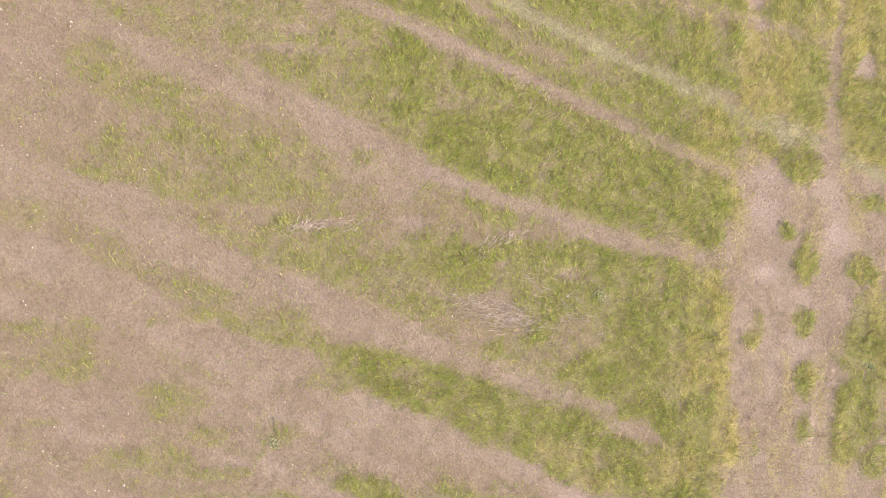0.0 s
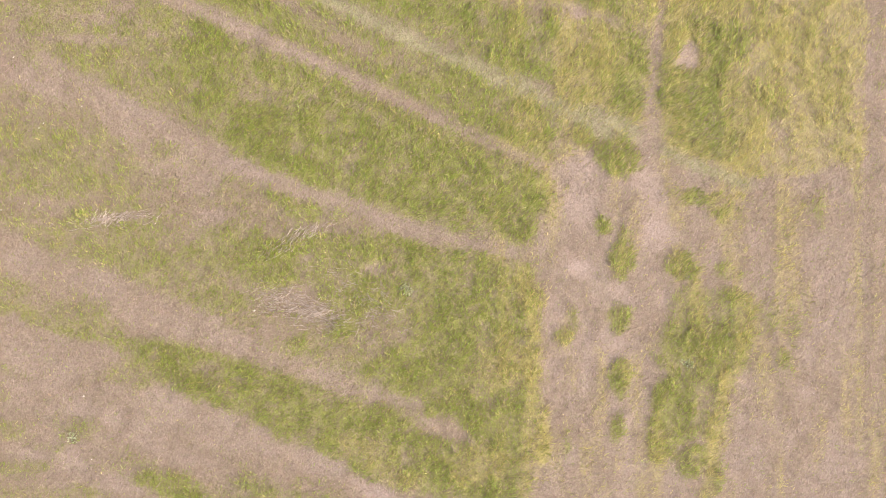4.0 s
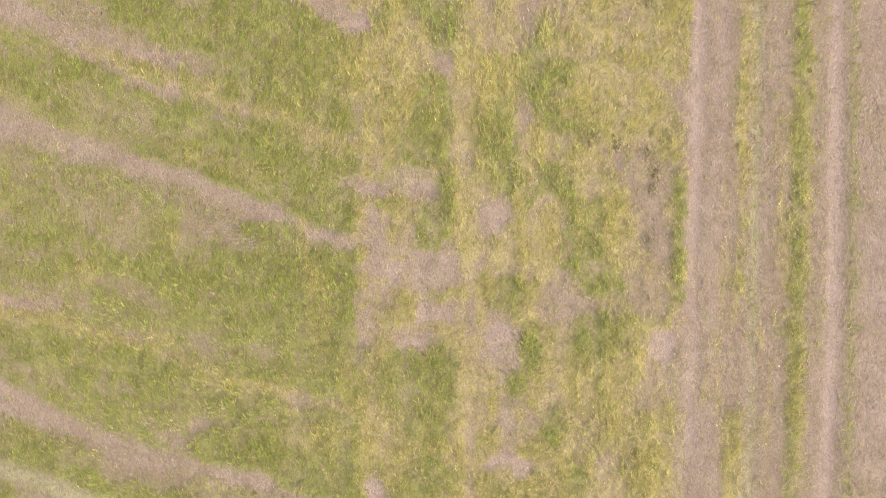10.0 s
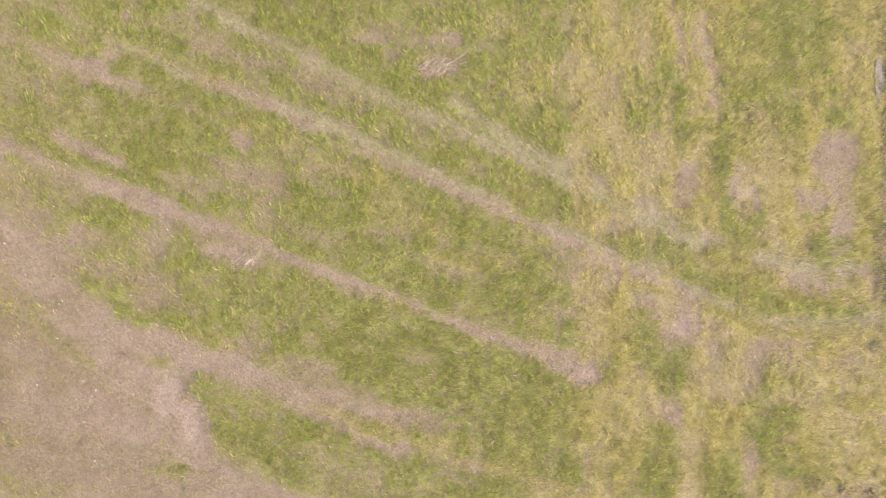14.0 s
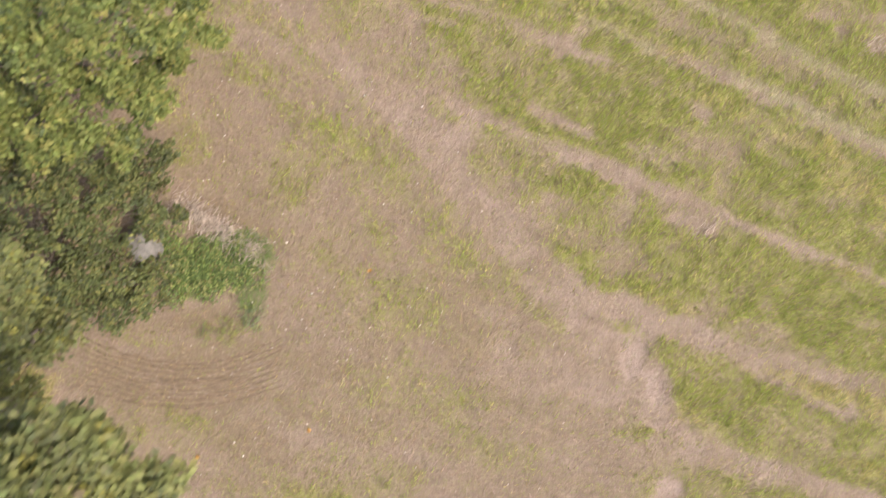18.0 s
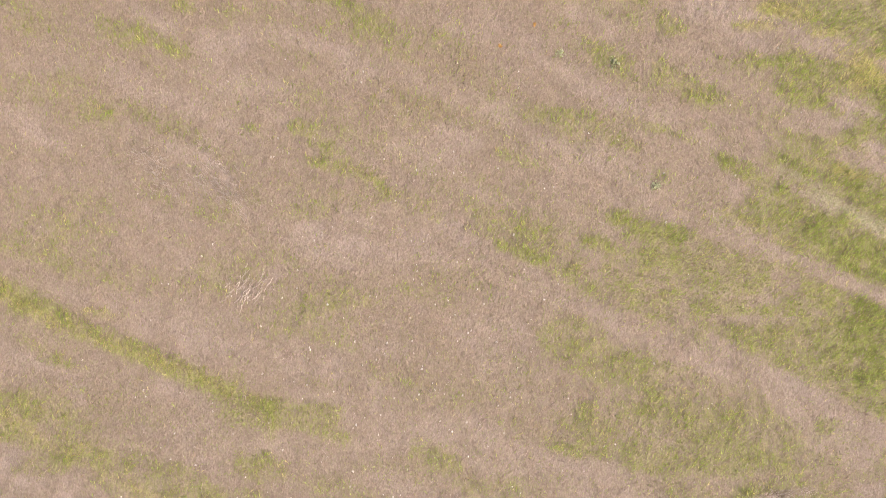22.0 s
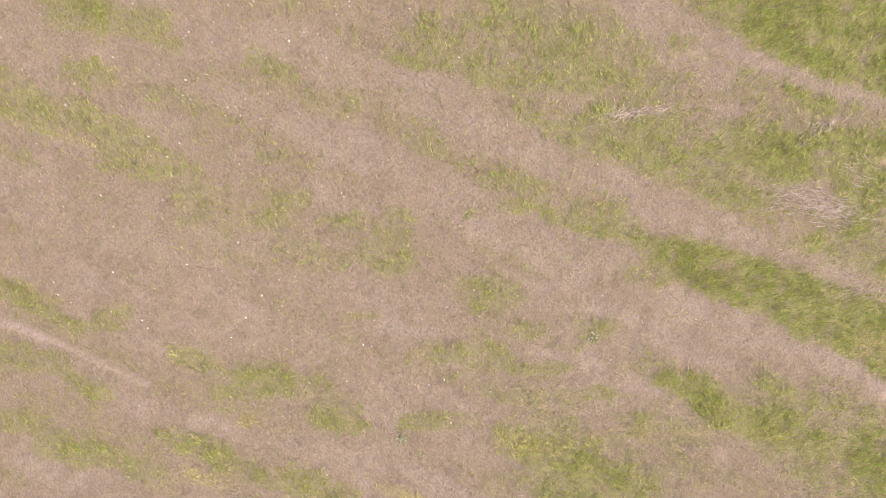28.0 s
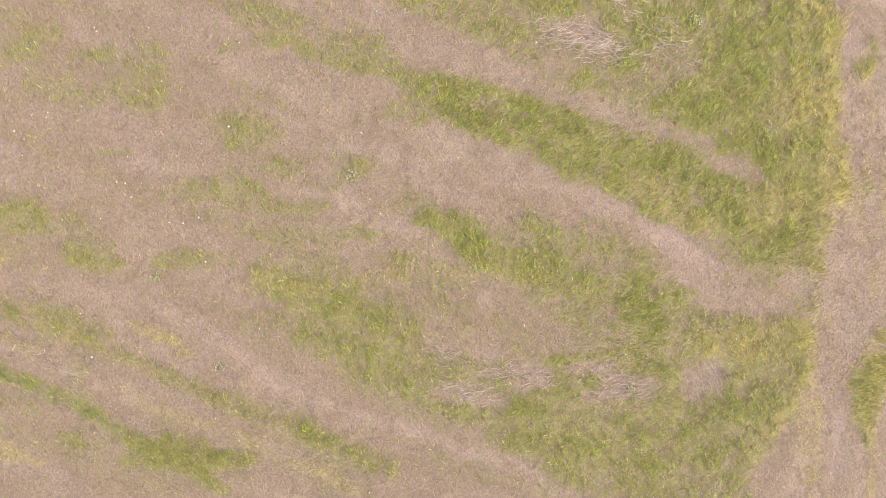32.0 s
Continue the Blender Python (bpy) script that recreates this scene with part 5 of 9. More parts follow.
patch("e", 0.6, -7.7, 25.2, 1.05, 0.7, -40)
patch("e", 0.6, -4.5, 26.0, 0.87, 0.7, -30)
patch("e", 0.6, -8.7, 24.8, 1.05, 1.05, 0)
patch("k", 0.45, -5.7, 25.9, 0.42, 0.17, -40)
patch("k", 0.45, -4.8, 25.2, 0.35, 0.14, -40)
band("p", 0.8, 0.61, (-15.2, 18.0), (-13.1, 17.4), (-11.8, 17.1))
patch("p", 0.85, -13.6, 17.5, 1.57, 0.45, 0)
patch("p", 0.85, -7.4, 17.5, 1.05, 0.45, -20)
patch("p", 0.85, -5.8, 17.1, 1.05, 0.38, -15)
patch("p", 0.85, -14.5, 17.9, 0.52, 0.52, 0)
patch("p", 0.85, -10.0, 18.2, 1.05, 0.24, -10)
patch("p", 0.6, -0.5, 29.6, 0.87, 0.28, -20)
patch("p", 0.6, -3.6, 28.2, 0.7, 0.28, -20)
patch("p", 0.6, -1.6, 28.0, 0.52, 0.42, 0)
patch("p", 0.6, 1.1, 22.6, 0.7, 0.28, -10)
patch("p", 0.6, 4.5, 21.6, 0.28, 0.24, 0)
patch("m", 0.9, 3.0, 20.8, 1.57, 0.87, -15)
patch("m", 0.9, 4.5, 20.4, 1.05, 0.7, 0)
patch("m", 0.9, 0.7, 18.3, 0.45, 0.35, 0)
patch("m", 0.9, 2.6, 17.9, 1.57, 1.05, 0)
patch("m", 0.9, 4.4, 17.3, 1.22, 1.05, 0)
patch("m", 0.9, 1.0, 22.9, 1.22, 0.38, -20)
patch("m", 0.9, 3.3, 18.6, 1.05, 0.52, 0)
patch("y", 0.7, 4.7, 22.0, 0.87, 0.24, -20)
patch("y", 0.7, 3.7, 22.5, 0.87, 0.21, -20)
patch("y", 0.7, 5.6, 17.1, 0.35, 0.52, 0)
patch("y", 0.7, -7.1, 28.0, 0.17, 0.14, 0)
patch("e", 0.75, -13.7, 24.7, 1.05, 0.28, 10)
patch("e", 0.75, -14.7, 24.6, 0.7, 0.24, 8)
band("m", 0.8, 0.86, (-10.9, 30.6), (-8.9, 29.0), (-7.3, 27.5), (-6.4, 26.4))
band("m", 0.75, 0.68, (-12.3, 31.4), (-10.6, 29.9), (-9.6, 28.3), (-8.9, 26.6))
band("p", 0.85, 0.71, (-10.7, 32.5), (-8.8, 31.1), (-7.1, 29.2), (-5.4, 27.5), (-3.8, 26.0), (-1.8, 24.6))
band("p", 0.7, 0.52, (-9.5, 30.2), (-7.6, 28.9), (-5.9, 27.1), (-4.5, 25.7), (-3.1, 24.3))
band("m", 0.85, 0.52, (-6.4, 26.6), (-5.4, 25.7), (-4.3, 24.8), (-3.6, 24.3))
band("m", 0.7, 0.92, (-12.4, 21.6), (-10.0, 21.9), (-7.4, 21.7), (-5.8, 22.2))
band("n", 0.6, 0.61, (-11.7, 24.9), (-9.6, 23.5), (-8.2, 22.4), (-7.2, 21.3))
band("p", 0.6, 0.4, (-12.8, 19.0), (-10.4, 18.4), (-7.9, 17.7), (-5.5, 16.9))
band("m", 0.75, 0.46, (-12.4, 19.5), (-10.0, 19.1), (-7.6, 18.3), (-5.1, 17.6))
patch("m", 0.6, -14.1, 36.2, 2.4, 0.68, -12)
patch("m", 0.6, -12.3, 33.7, 2.05, 0.41, -20)
patch("m", 0.6, -11.5, 29.3, 1.03, 1.54, -30)
patch("m", 0.6, -8.4, 25.0, 1.37, 1.03, -20)
patch("m", 0.6, -7.0, 26.7, 1.03, 0.68, -30)
patch("m", 0.6, -9.2, 29.8, 0.86, 0.51, -30)
patch("y", 0.4, -14.2, 36.1, 1.88, 0.44, -12)
patch("y", 0.4, -15.5, 31.4, 0.86, 1.03, 0)
band("m", 0.55, 0.51, (-11.5, 32.8), (-9.6, 31.3), (-8.0, 29.2), (-6.3, 27.3), (-5.0, 25.9))
# the dry slope below the oak
patch("g", 0.55, -21.2, 22.5, 1.97, 0.65, -15)
patch("g", 0.55, -17.7, 19.8, 1.43, 0.47, -10)
patch("g", 0.55, -23.5, 19.1, 1.97, 0.65, -35)
patch("g", 0.55, -24.5, 20.0, 1.08, 0.72, -35)
patch("g", 0.55, -20.7, 18.1, 0.72, 0.36, 0)
patch("g", 0.55, -17.4, 17.0, 1.08, 0.39, -20)
patch("g", 0.55, -16.2, 16.3, 1.08, 0.39, -25)
patch("g", 0.55, -22.5, 15.6, 1.08, 0.36, -30)
patch("g", 0.55, -23.7, 15.8, 0.9, 0.47, -30)
patch("g", 0.55, -18.0, 12.8, 0.47, 0.22, 0)
patch("g", 0.55, -20.3, 21.8, 1.43, 0.72, -10)
patch("g", 0.55, -24.8, 20.9, 0.9, 0.54, -30)
patch("g", 0.55, -19.9, 17.0, 0.9, 0.18, -30)
patch("g", 0.55, -21.6, 16.5, 0.54, 0.25, -30)
patch("g", 0.55, -11.2, 19.2, 1.08, 0.36, 0)
patch("g", 0.55, -1.8, 13.4, 0.54, 0.22, 0)
patch("y", 0.8, -22.7, 23.1, 1.43, 0.54, 0)
patch("y", 0.8, -21.5, 21.9, 1.61, 0.54, -10)
patch("y", 0.8, -19.6, 22.8, 1.08, 0.72, 0)
patch("y", 0.8, -22.1, 20.4, 1.08, 0.25, -20)
patch("y", 0.8, -19.3, 21.3, 1.08, 0.72, 0)
patch("y", 0.8, -25.2, 17.4, 0.72, 0.54, -30)
patch("e", 0.65, -15.8, 23.0, 2.87, 0.9, 0)
patch("e", 0.65, -14.4, 22.0, 2.87, 0.9, -5)
patch("e", 0.65, -12.2, 21.0, 2.51, 0.9, -10)
patch("e", 0.65, -9.7, 21.9, 2.51, 1.26, -15)
patch("e", 0.65, -17.2, 22.5, 1.26, 1.08, 0)
patch("e", 0.65, -10.5, 23.1, 2.15, 0.9, 0)
patch("m", 0.5, -9.7, 19.9, 2.15, 0.9, -15)
patch("m", 0.5, -12.3, 19.4, 2.15, 0.54, -10)
patch("m", 0.5, -15.8, 21.5, 2.15, 0.72, -5)
patch("m", 0.5, -6.1, 20.6, 1.97, 0.72, -15)
patch("m", 0.5, -8.7, 22.6, 1.61, 0.72, 0)
patch("m", 0.5, -14.4, 19.0, 1.08, 0.36, 0)
patch("n", 0.6, -3.7, 19.4, 1.79, 0.72, -15)
patch("n", 0.6, -5.2, 21.6, 1.61, 0.9, -15)
patch("n", 0.6, -2.4, 18.3, 1.08, 0.54, 0)
patch("n", 0.6, -15.1, 14.4, 2.87, 0.61, -15)
patch("n", 0.6, -14.4, 13.1, 2.15, 0.47, -10)
patch("n", 0.6, -13.0, 14.7, 1.08, 0.36, -20)
patch("n", 0.6, -11.9, 12.9, 1.61, 0.36, -15)
patch("n", 0.6, -9.7, 14.7, 1.26, 0.32, -20)
patch("n", 0.6, -7.0, 14.1, 1.79, 0.36, -20)
patch("n", 0.6, -4.6, 13.6, 1.61, 0.36, -20)
patch("n", 0.6, -18.6, 16.2, 0.9, 0.36, -10)
patch("n", 0.6, -13.5, 20.1, 2.15, 0.43, -5)
patch("n", 0.6, -7.9, 20.8, 1.79, 0.54, -10)
band("p", 0.85, 0.79, (-22.2, 20.2), (-20.9, 19.2), (-19.7, 18.5), (-18.1, 18.3), (-16.5, 17.6), (-14.4, 17.4), (-12.3, 17.4))
patch("p", 0.85, -14.4, 17.4, 1.97, 0.47, -5)
patch("p", 0.85, -12.6, 17.0, 0.72, 0.61, 0)
patch("p", 0.85, -19.5, 17.1, 1.08, 0.39, -15)
patch("p", 0.85, -13.3, 17.8, 1.08, 0.29, 0)
patch("p", 0.85, -19.3, 18.3, 1.08, 0.36, 0)
patch("p", 0.85, -15.8, 17.4, 0.9, 0.36, 0)
patch("p", 0.85, -7.2, 17.6, 0.72, 0.32, -30)
patch("p", 0.85, -5.4, 16.7, 0.9, 0.36, -25)
patch("p", 0.85, -24.1, 20.7, 0.9, 0.25, -30)
patch("p", 0.85, -1.7, 15.6, 1.08, 0.43, -15)
band("p", 0.85, 0.63, (-7.7, 17.9), (-6.8, 17.5), (-5.7, 16.9), (-4.3, 16.4), (-2.6, 16.1), (-1.5, 15.4), (-0.2, 15.0), (1.3, 14.7))
patch("y", 0.75, -2.6, 16.5, 1.08, 0.22, -10)
patch("y", 0.75, 0.0, 14.7, 0.9, 0.39, -30)
patch("y", 0.75, 1.7, 14.3, 0.9, 0.25, -5)
patch("y", 0.75, -3.7, 16.1, 0.72, 0.18, 0)
patch("y", 0.75, -1.5, 15.9, 0.54, 0.14, 0)
patch("g", 0.65, 2.1, 13.0, 1.08, 0.9, -20)
patch("g", 0.65, 1.4, 13.5, 1.08, 0.36, -20)
patch("g", 0.65, 2.1, 16.5, 0.9, 1.26, 0)
patch("g", 0.65, 1.3, 18.0, 0.9, 0.9, 0)
patch("g", 0.65, 1.4, 21.6, 1.08, 0.47, -20)
patch("g", 0.65, 0.9, 22.9, 1.08, 0.47, 0)
patch("g", 0.65, -0.5, 12.8, 0.9, 0.25, -20)
patch("g", 0.65, -2.4, 14.8, 1.08, 0.39, -10)
patch("g", 0.65, -3.5, 15.0, 0.72, 0.25, 0)
patch("g", 0.65, 0.9, 22.3, 0.9, 0.54, 0)
patch("m", 0.8, -6.1, 14.3, 1.43, 0.39, -25)
patch("m", 0.8, -8.3, 15.1, 0.9, 0.25, -25)
patch("m", 0.8, -9.0, 12.9, 1.61, 0.39, -20)
patch("m", 0.8, -10.5, 13.4, 0.72, 0.29, 0)
patch("m", 0.8, -7.9, 17.2, 1.08, 0.29, -30)
patch("m", 0.8, -6.5, 16.1, 0.54, 0.29, -20)
patch("m", 0.8, -3.9, 14.9, 0.9, 0.36, 0)
patch("m", 0.8, -6.8, 12.9, 1.43, 0.29, -25)
patch("m", 0.8, -11.2, 11.8, 0.9, 0.25, -20)
patch("m", 0.8, -16.9, 11.5, 1.08, 0.25, -15)
patch("m", 0.8, -17.3, 12.2, 0.72, 0.22, -15)
patch("m", 0.8, -1.3, 20.9, 0.72, 0.29, 0)
patch("m", 0.8, 0.9, 18.7, 1.08, 0.36, 0)
band("p", 0.8, 0.69, (-25.5, 17.6), (-24.2, 17.0), (-22.5, 16.0), (-21.1, 15.5), (-19.9, 15.3))
band("p", 0.85, 0.73, (-19.9, 15.8), (-18.1, 15.5), (-16.2, 15.1), (-14.8, 14.5), (-13.3, 14.0), (-11.5, 13.3), (-10.1, 12.7), (-8.3, 12.2), (-7.2, 11.4))
band("p", 0.75, 0.54, (-14.0, 16.2), (-12.3, 15.6), (-10.6, 14.9), (-9.0, 14.3), (-7.6, 13.4), (-6.1, 12.9), (-5.0, 12.3), (-3.1, 11.2), (-1.2, 10.2), (0.7, 9.1), (2.7, 8.0))
band("p", 0.65, 0.57, (-9.7, 16.5), (-8.3, 15.8), (-6.8, 15.4), (-5.0, 14.3), (-3.1, 13.6), (-1.6, 13.2))
patch("p", 0.8, -24.5, 14.8, 1.61, 0.43, -20)
patch("p", 0.8, -22.1, 13.7, 2.15, 0.54, -15)
patch("p", 0.8, -19.7, 14.0, 1.43, 0.54, 0)
patch("p", 0.8, -14.4, 11.8, 1.43, 0.47, -15)
patch("p", 0.8, -13.0, 12.6, 1.08, 0.29, -10)
patch("p", 0.8, -22.2, 12.1, 1.43, 0.29, -30)
patch("p", 0.8, -15.1, 9.5, 1.08, 0.36, -30)
patch("p", 0.8, -5.5, 10.7, 0.72, 0.36, -30)
patch("p", 0.8, -14.4, 10.0, 1.08, 0.25, -20)
patch("p", 0.8, -12.3, 10.7, 1.08, 0.25, -20)
patch("p", 0.8, -0.7, 13.6, 1.08, 0.29, -20)
patch("p", 0.8, -20.8, 12.3, 1.08, 0.25, 0)
band("p", 0.95, 0.25, (-21.0, 12.0), (-20.6, 11.4), (-20.1, 10.6), (-19.7, 9.8))
band("p", 0.75, 0.38, (-23.4, 13.0), (-23.0, 11.9), (-22.4, 11.2), (-21.5, 10.5))
patch("d", 0.6, -20.8, 11.4, 1.43, 0.9, -20)
patch("d", 0.6, -20.1, 13.5, 1.08, 0.36, 0)
band("g", 0.8, 0.63, (-4.7, 11.8), (-3.7, 11.2), (-2.4, 10.3), (-0.9, 9.3), (0.7, 8.6), (2.6, 7.4))
band("c", 0.7, 0.32, (-2.9, 11.6), (-1.6, 10.9), (-0.5, 10.1), (1.0, 9.3), (2.7, 8.5))
band("p", 0.9, 0.54, (-0.1, 12.5), (1.2, 11.7), (2.7, 10.9))
band("y", 0.8, 0.19, (-4.8, 10.2), (-3.3, 9.5), (-1.8, 8.6), (-0.1, 7.4))
patch("g", 0.75, 0.3, 10.6, 1.61, 0.29, -25)
patch("g", 0.75, -2.4, 11.6, 0.72, 0.22, -25)
patch("g", 0.75, -6.8, 9.4, 1.26, 0.36, 0)
patch("g", 0.75, -11.2, 8.9, 0.9, 0.25, -20)
patch("g", 0.75, -7.7, 9.8, 0.9, 0.25, -20)
patch("g", 0.75, -6.8, 8.7, 1.08, 0.36, -20)
patch("g", 0.75, -8.8, 9.2, 0.9, 0.25, -20)
patch("g", 0.75, -3.3, 8.2, 1.08, 0.36, -20)
# the stony dry middle of the meadow
patch("n", 0.55, -12.5, 14.5, 1.78, 0.71, -15)
patch("n", 0.55, -13.6, 13.4, 2.85, 0.43, -10)
patch("n", 0.55, -9.1, 12.7, 2.14, 0.53, -15)
patch("n", 0.55, -11.8, 12.5, 2.14, 0.29, -20)
patch("n", 0.55, -15.4, 13.8, 1.07, 0.29, 0)
patch("n", 0.55, -24.7, 12.1, 2.85, 0.32, 0)
patch("n", 0.55, -20.7, 11.1, 1.07, 1.07, 0)
patch("n", 0.55, -13.7, 5.6, 3.21, 1.07, -15)
patch("n", 0.55, -10.0, 3.9, 2.67, 0.89, -15)
patch("n", 0.55, -21.9, 11.3, 1.07, 0.53, -30)
patch("n", 0.55, -5.6, 10.8, 1.07, 0.71, 0)
patch("n", 0.55, -4.0, 8.4, 0.89, 0.53, 0)
patch("n", 0.55, -16.5, 4.9, 1.78, 0.71, -20)
patch("n", 0.55, -23.6, 5.0, 1.07, 0.53, -20)
patch("n", 0.55, -26.0, 4.7, 1.07, 0.36, -20)
patch("n", 0.55, -12.9, 8.1, 1.78, 0.53, 0)
patch("n", 0.55, -22.4, 8.0, 1.6, 0.53, 0)
patch("n", 0.55, -13.7, 1.8, 2.14, 0.29, -15)
patch("n", 0.55, -11.9, 1.4, 1.6, 0.29, -15)
patch("n", 0.55, -17.2, 10.6, 1.78, 0.53, -20)
patch("m", 0.5, -17.9, 12.8, 0.53, 0.25, 0)
patch("m", 0.5, -19.6, 12.8, 0.21, 0.14, 0)
patch("m", 0.5, -10.0, 13.1, 1.6, 0.46, -20)
patch("m", 0.5, -8.2, 12.4, 1.07, 0.25, -20)
patch("m", 0.5, -16.6, 11.6, 1.07, 0.25, -20)
patch("m", 0.5, -26.5, 9.2, 1.6, 0.53, 0)
patch("m", 0.5, -24.9, 9.7, 1.25, 0.46, 0)
patch("m", 0.5, -11.5, 9.1, 0.53, 0.25, -20)
patch("m", 0.5, -12.4, 9.7, 0.71, 0.36, 0)
patch("m", 0.5, -6.9, 8.2, 1.78, 1.25, -10)
patch("m", 0.5, -7.1, 7.1, 1.43, 0.53, -20)
patch("m", 0.5, -8.6, 5.7, 1.6, 0.39, -15)
patch("m", 0.5, -5.6, 2.6, 1.6, 1.07, -20)
patch("m", 0.5, -4.0, 4.0, 1.07, 0.53, -20)
patch("m", 0.5, -6.4, 4.8, 1.07, 0.29, -10)
patch("m", 0.5, -3.0, 7.3, 1.07, 0.46, 0)
patch("m", 0.5, -8.2, 3.0, 2.14, 0.89, -10)
patch("m", 0.5, -4.9, 5.9, 1.07, 0.36, -20)
patch("m", 0.5, -2.3, 0.5, 2.14, 1.07, 0)
patch("m", 0.5, -18.1, 6.3, 1.25, 0.46, -10)
patch("m", 0.5, -17.7, 7.2, 1.07, 0.53, 0)
patch("m", 0.5, -14.7, 10.4, 1.07, 0.36, -20)
patch("m", 0.5, -18.2, 10.2, 1.07, 0.36, 0)
patch("m", 0.5, -20.3, 8.3, 1.07, 0.71, 0)
patch("m", 0.5, -24.4, 13.2, 0.71, 0.36, 0)
patch("m", 0.5, -10.0, 8.8, 1.07, 0.53, -20)
patch("m", 0.5, -10.8, 9.5, 0.89, 0.36, 0)
patch("m", 0.5, -16.8, 7.4, 0.71, 0.36, 0)
patch("m", 0.5, -7.7, 11.3, 0.71, 0.21, -20)
patch("m", 0.5, -5.5, 14.0, 1.43, 0.25, -20)
patch("m", 0.5, -8.2, 14.7, 0.89, 0.25, -30)
patch("m", 0.5, -3.1, 12.9, 0.71, 0.21, 0)
patch("m", 0.5, -9.3, 6.6, 0.89, 0.25, -20)
patch("m", 0.5, -0.7, 2.9, 1.07, 0.53, -20)
patch("m", 0.5, -12.2, 1.2, 1.07, 0.36, 0)
patch("g", 0.68, -2.7, 10.6, 1.25, 0.46, -25)
patch("g", 0.68, -3.4, 11.1, 0.89, 0.36, -20)
patch("g", 0.68, -1.2, 9.7, 1.25, 0.53, -20)
patch("g", 0.68, -0.2, 8.9, 0.71, 0.53, 0)
patch("g", 0.68, -0.0, 7.5, 0.53, 0.71, 0)
patch("g", 0.68, -0.0, 5.4, 0.71, 1.07, 0)
patch("g", 0.68, -0.4, 12.8, 0.89, 0.39, 0)
patch("g", 0.68, -3.4, 14.9, 0.71, 0.32, 0)
patch("g", 0.68, -4.0, 11.5, 0.53, 0.25, 0)
patch("g", 0.68, -0.2, -0.1, 0.71, 0.36, 0)
patch("g", 0.68, -1.9, 14.6, 0.89, 0.36, 0)
patch("g", 0.68, -2.3, 7.8, 0.89, 0.21, -20)
patch("y", 0.75, -0.2, 14.6, 0.53, 0.71, -40)
patch("y", 0.75, -0.1, 15.1, 0.53, 0.21, 0)
patch("y", 0.75, -1.0, 11.5, 1.07, 0.14, -20)
patch("y", 0.75, -24.1, 7.1, 1.07, 0.21, 0)
band("p", 0.75, 0.53, (-15.4, 14.5), (-14.0, 13.9), (-12.5, 13.5), (-10.8, 12.5), (-8.9, 11.8), (-7.7, 11.3), (-5.8, 10.4), (-4.3, 9.7), (-2.7, 8.8), (-1.2, 8.2), (0.5, 7.5))
band("p", 0.75, 0.63, (-7.5, 6.6), (-6.4, 6.1), (-4.9, 5.4), (-3.4, 4.9), (-1.9, 4.2), (-0.8, 3.6), (0.4, 3.0))
band("p", 0.55, 0.63, (-16.8, 10.2), (-15.1, 9.5), (-13.3, 8.6), (-11.5, 7.9), (-9.7, 7.3), (-7.5, 6.6))
band("p", 0.95, 0.41, (-22.4, 12.4), (-21.3, 12.1), (-20.6, 11.5), (-20.1, 10.8), (-19.8, 10.0))
band("s", 0.7, 0.2, (-21.7, 12.2), (-20.7, 11.7), (-20.2, 10.9), (-19.9, 10.1))
band("p", 0.8, 0.31, (-23.3, 12.1), (-22.7, 11.6), (-22.0, 10.7), (-21.5, 10.2))
band("p", 0.75, 0.25, (-20.0, 10.6), (-19.7, 10.2), (-19.4, 10.2))
patch("p", 0.8, -21.5, 11.3, 1.43, 0.53, -40)
patch("p", 0.8, -14.3, 12.2, 1.07, 0.36, -10)
patch("p", 0.8, -15.1, 9.7, 1.07, 0.53, -20)
patch("p", 0.8, -19.6, 7.8, 1.07, 0.29, 30)
patch("p", 0.8, -26.4, 14.7, 1.25, 0.39, 0)
patch("p", 0.8, -26.4, 13.2, 1.07, 0.53, 0)
patch("p", 0.8, -23.6, 7.4, 1.6, 0.46, -15)
patch("p", 0.8, -20.7, 6.5, 1.6, 0.53, -15)
patch("p", 0.8, -17.9, 5.5, 1.6, 0.61, -20)
patch("p", 0.8, -16.5, 4.0, 1.25, 0.61, -20)
patch("p", 0.8, -15.5, 3.1, 1.25, 0.43, 0)
patch("p", 0.8, -12.9, 3.2, 1.96, 0.53, -10)
patch("p", 0.8, -15.1, 1.7, 1.6, 0.53, 0)
patch("p", 0.8, -10.8, 2.3, 1.78, 0.53, -15)
patch("p", 0.8, -9.0, 1.4, 1.6, 0.46, -15)
patch("p", 0.8, -6.4, 0.2, 2.14, 0.46, -15)
patch("p", 0.8, -17.5, 9.0, 1.25, 0.53, -20)
patch("p", 0.8, -26.9, 5.2, 1.07, 0.21, -15)
patch("p", 0.8, -16.4, 14.6, 1.07, 0.36, 0)
patch("p", 0.8, -2.7, 8.0, 0.71, 0.29, -25)
patch("p", 0.8, -4.7, 0.7, 1.07, 0.11, -10)
patch("p", 0.8, -2.6, 1.0, 0.71, 0.09, 10)
patch("p", 0.8, -0.2, 2.1, 0.71, 0.46, 0)
patch("p", 0.8, -0.8, 6.9, 0.89, 0.21, 0)
patch("p", 0.8, -1.9, 13.0, 1.25, 0.46, 0)
patch("p", 0.8, -3.4, 7.3, 0.71, 0.25, 0)
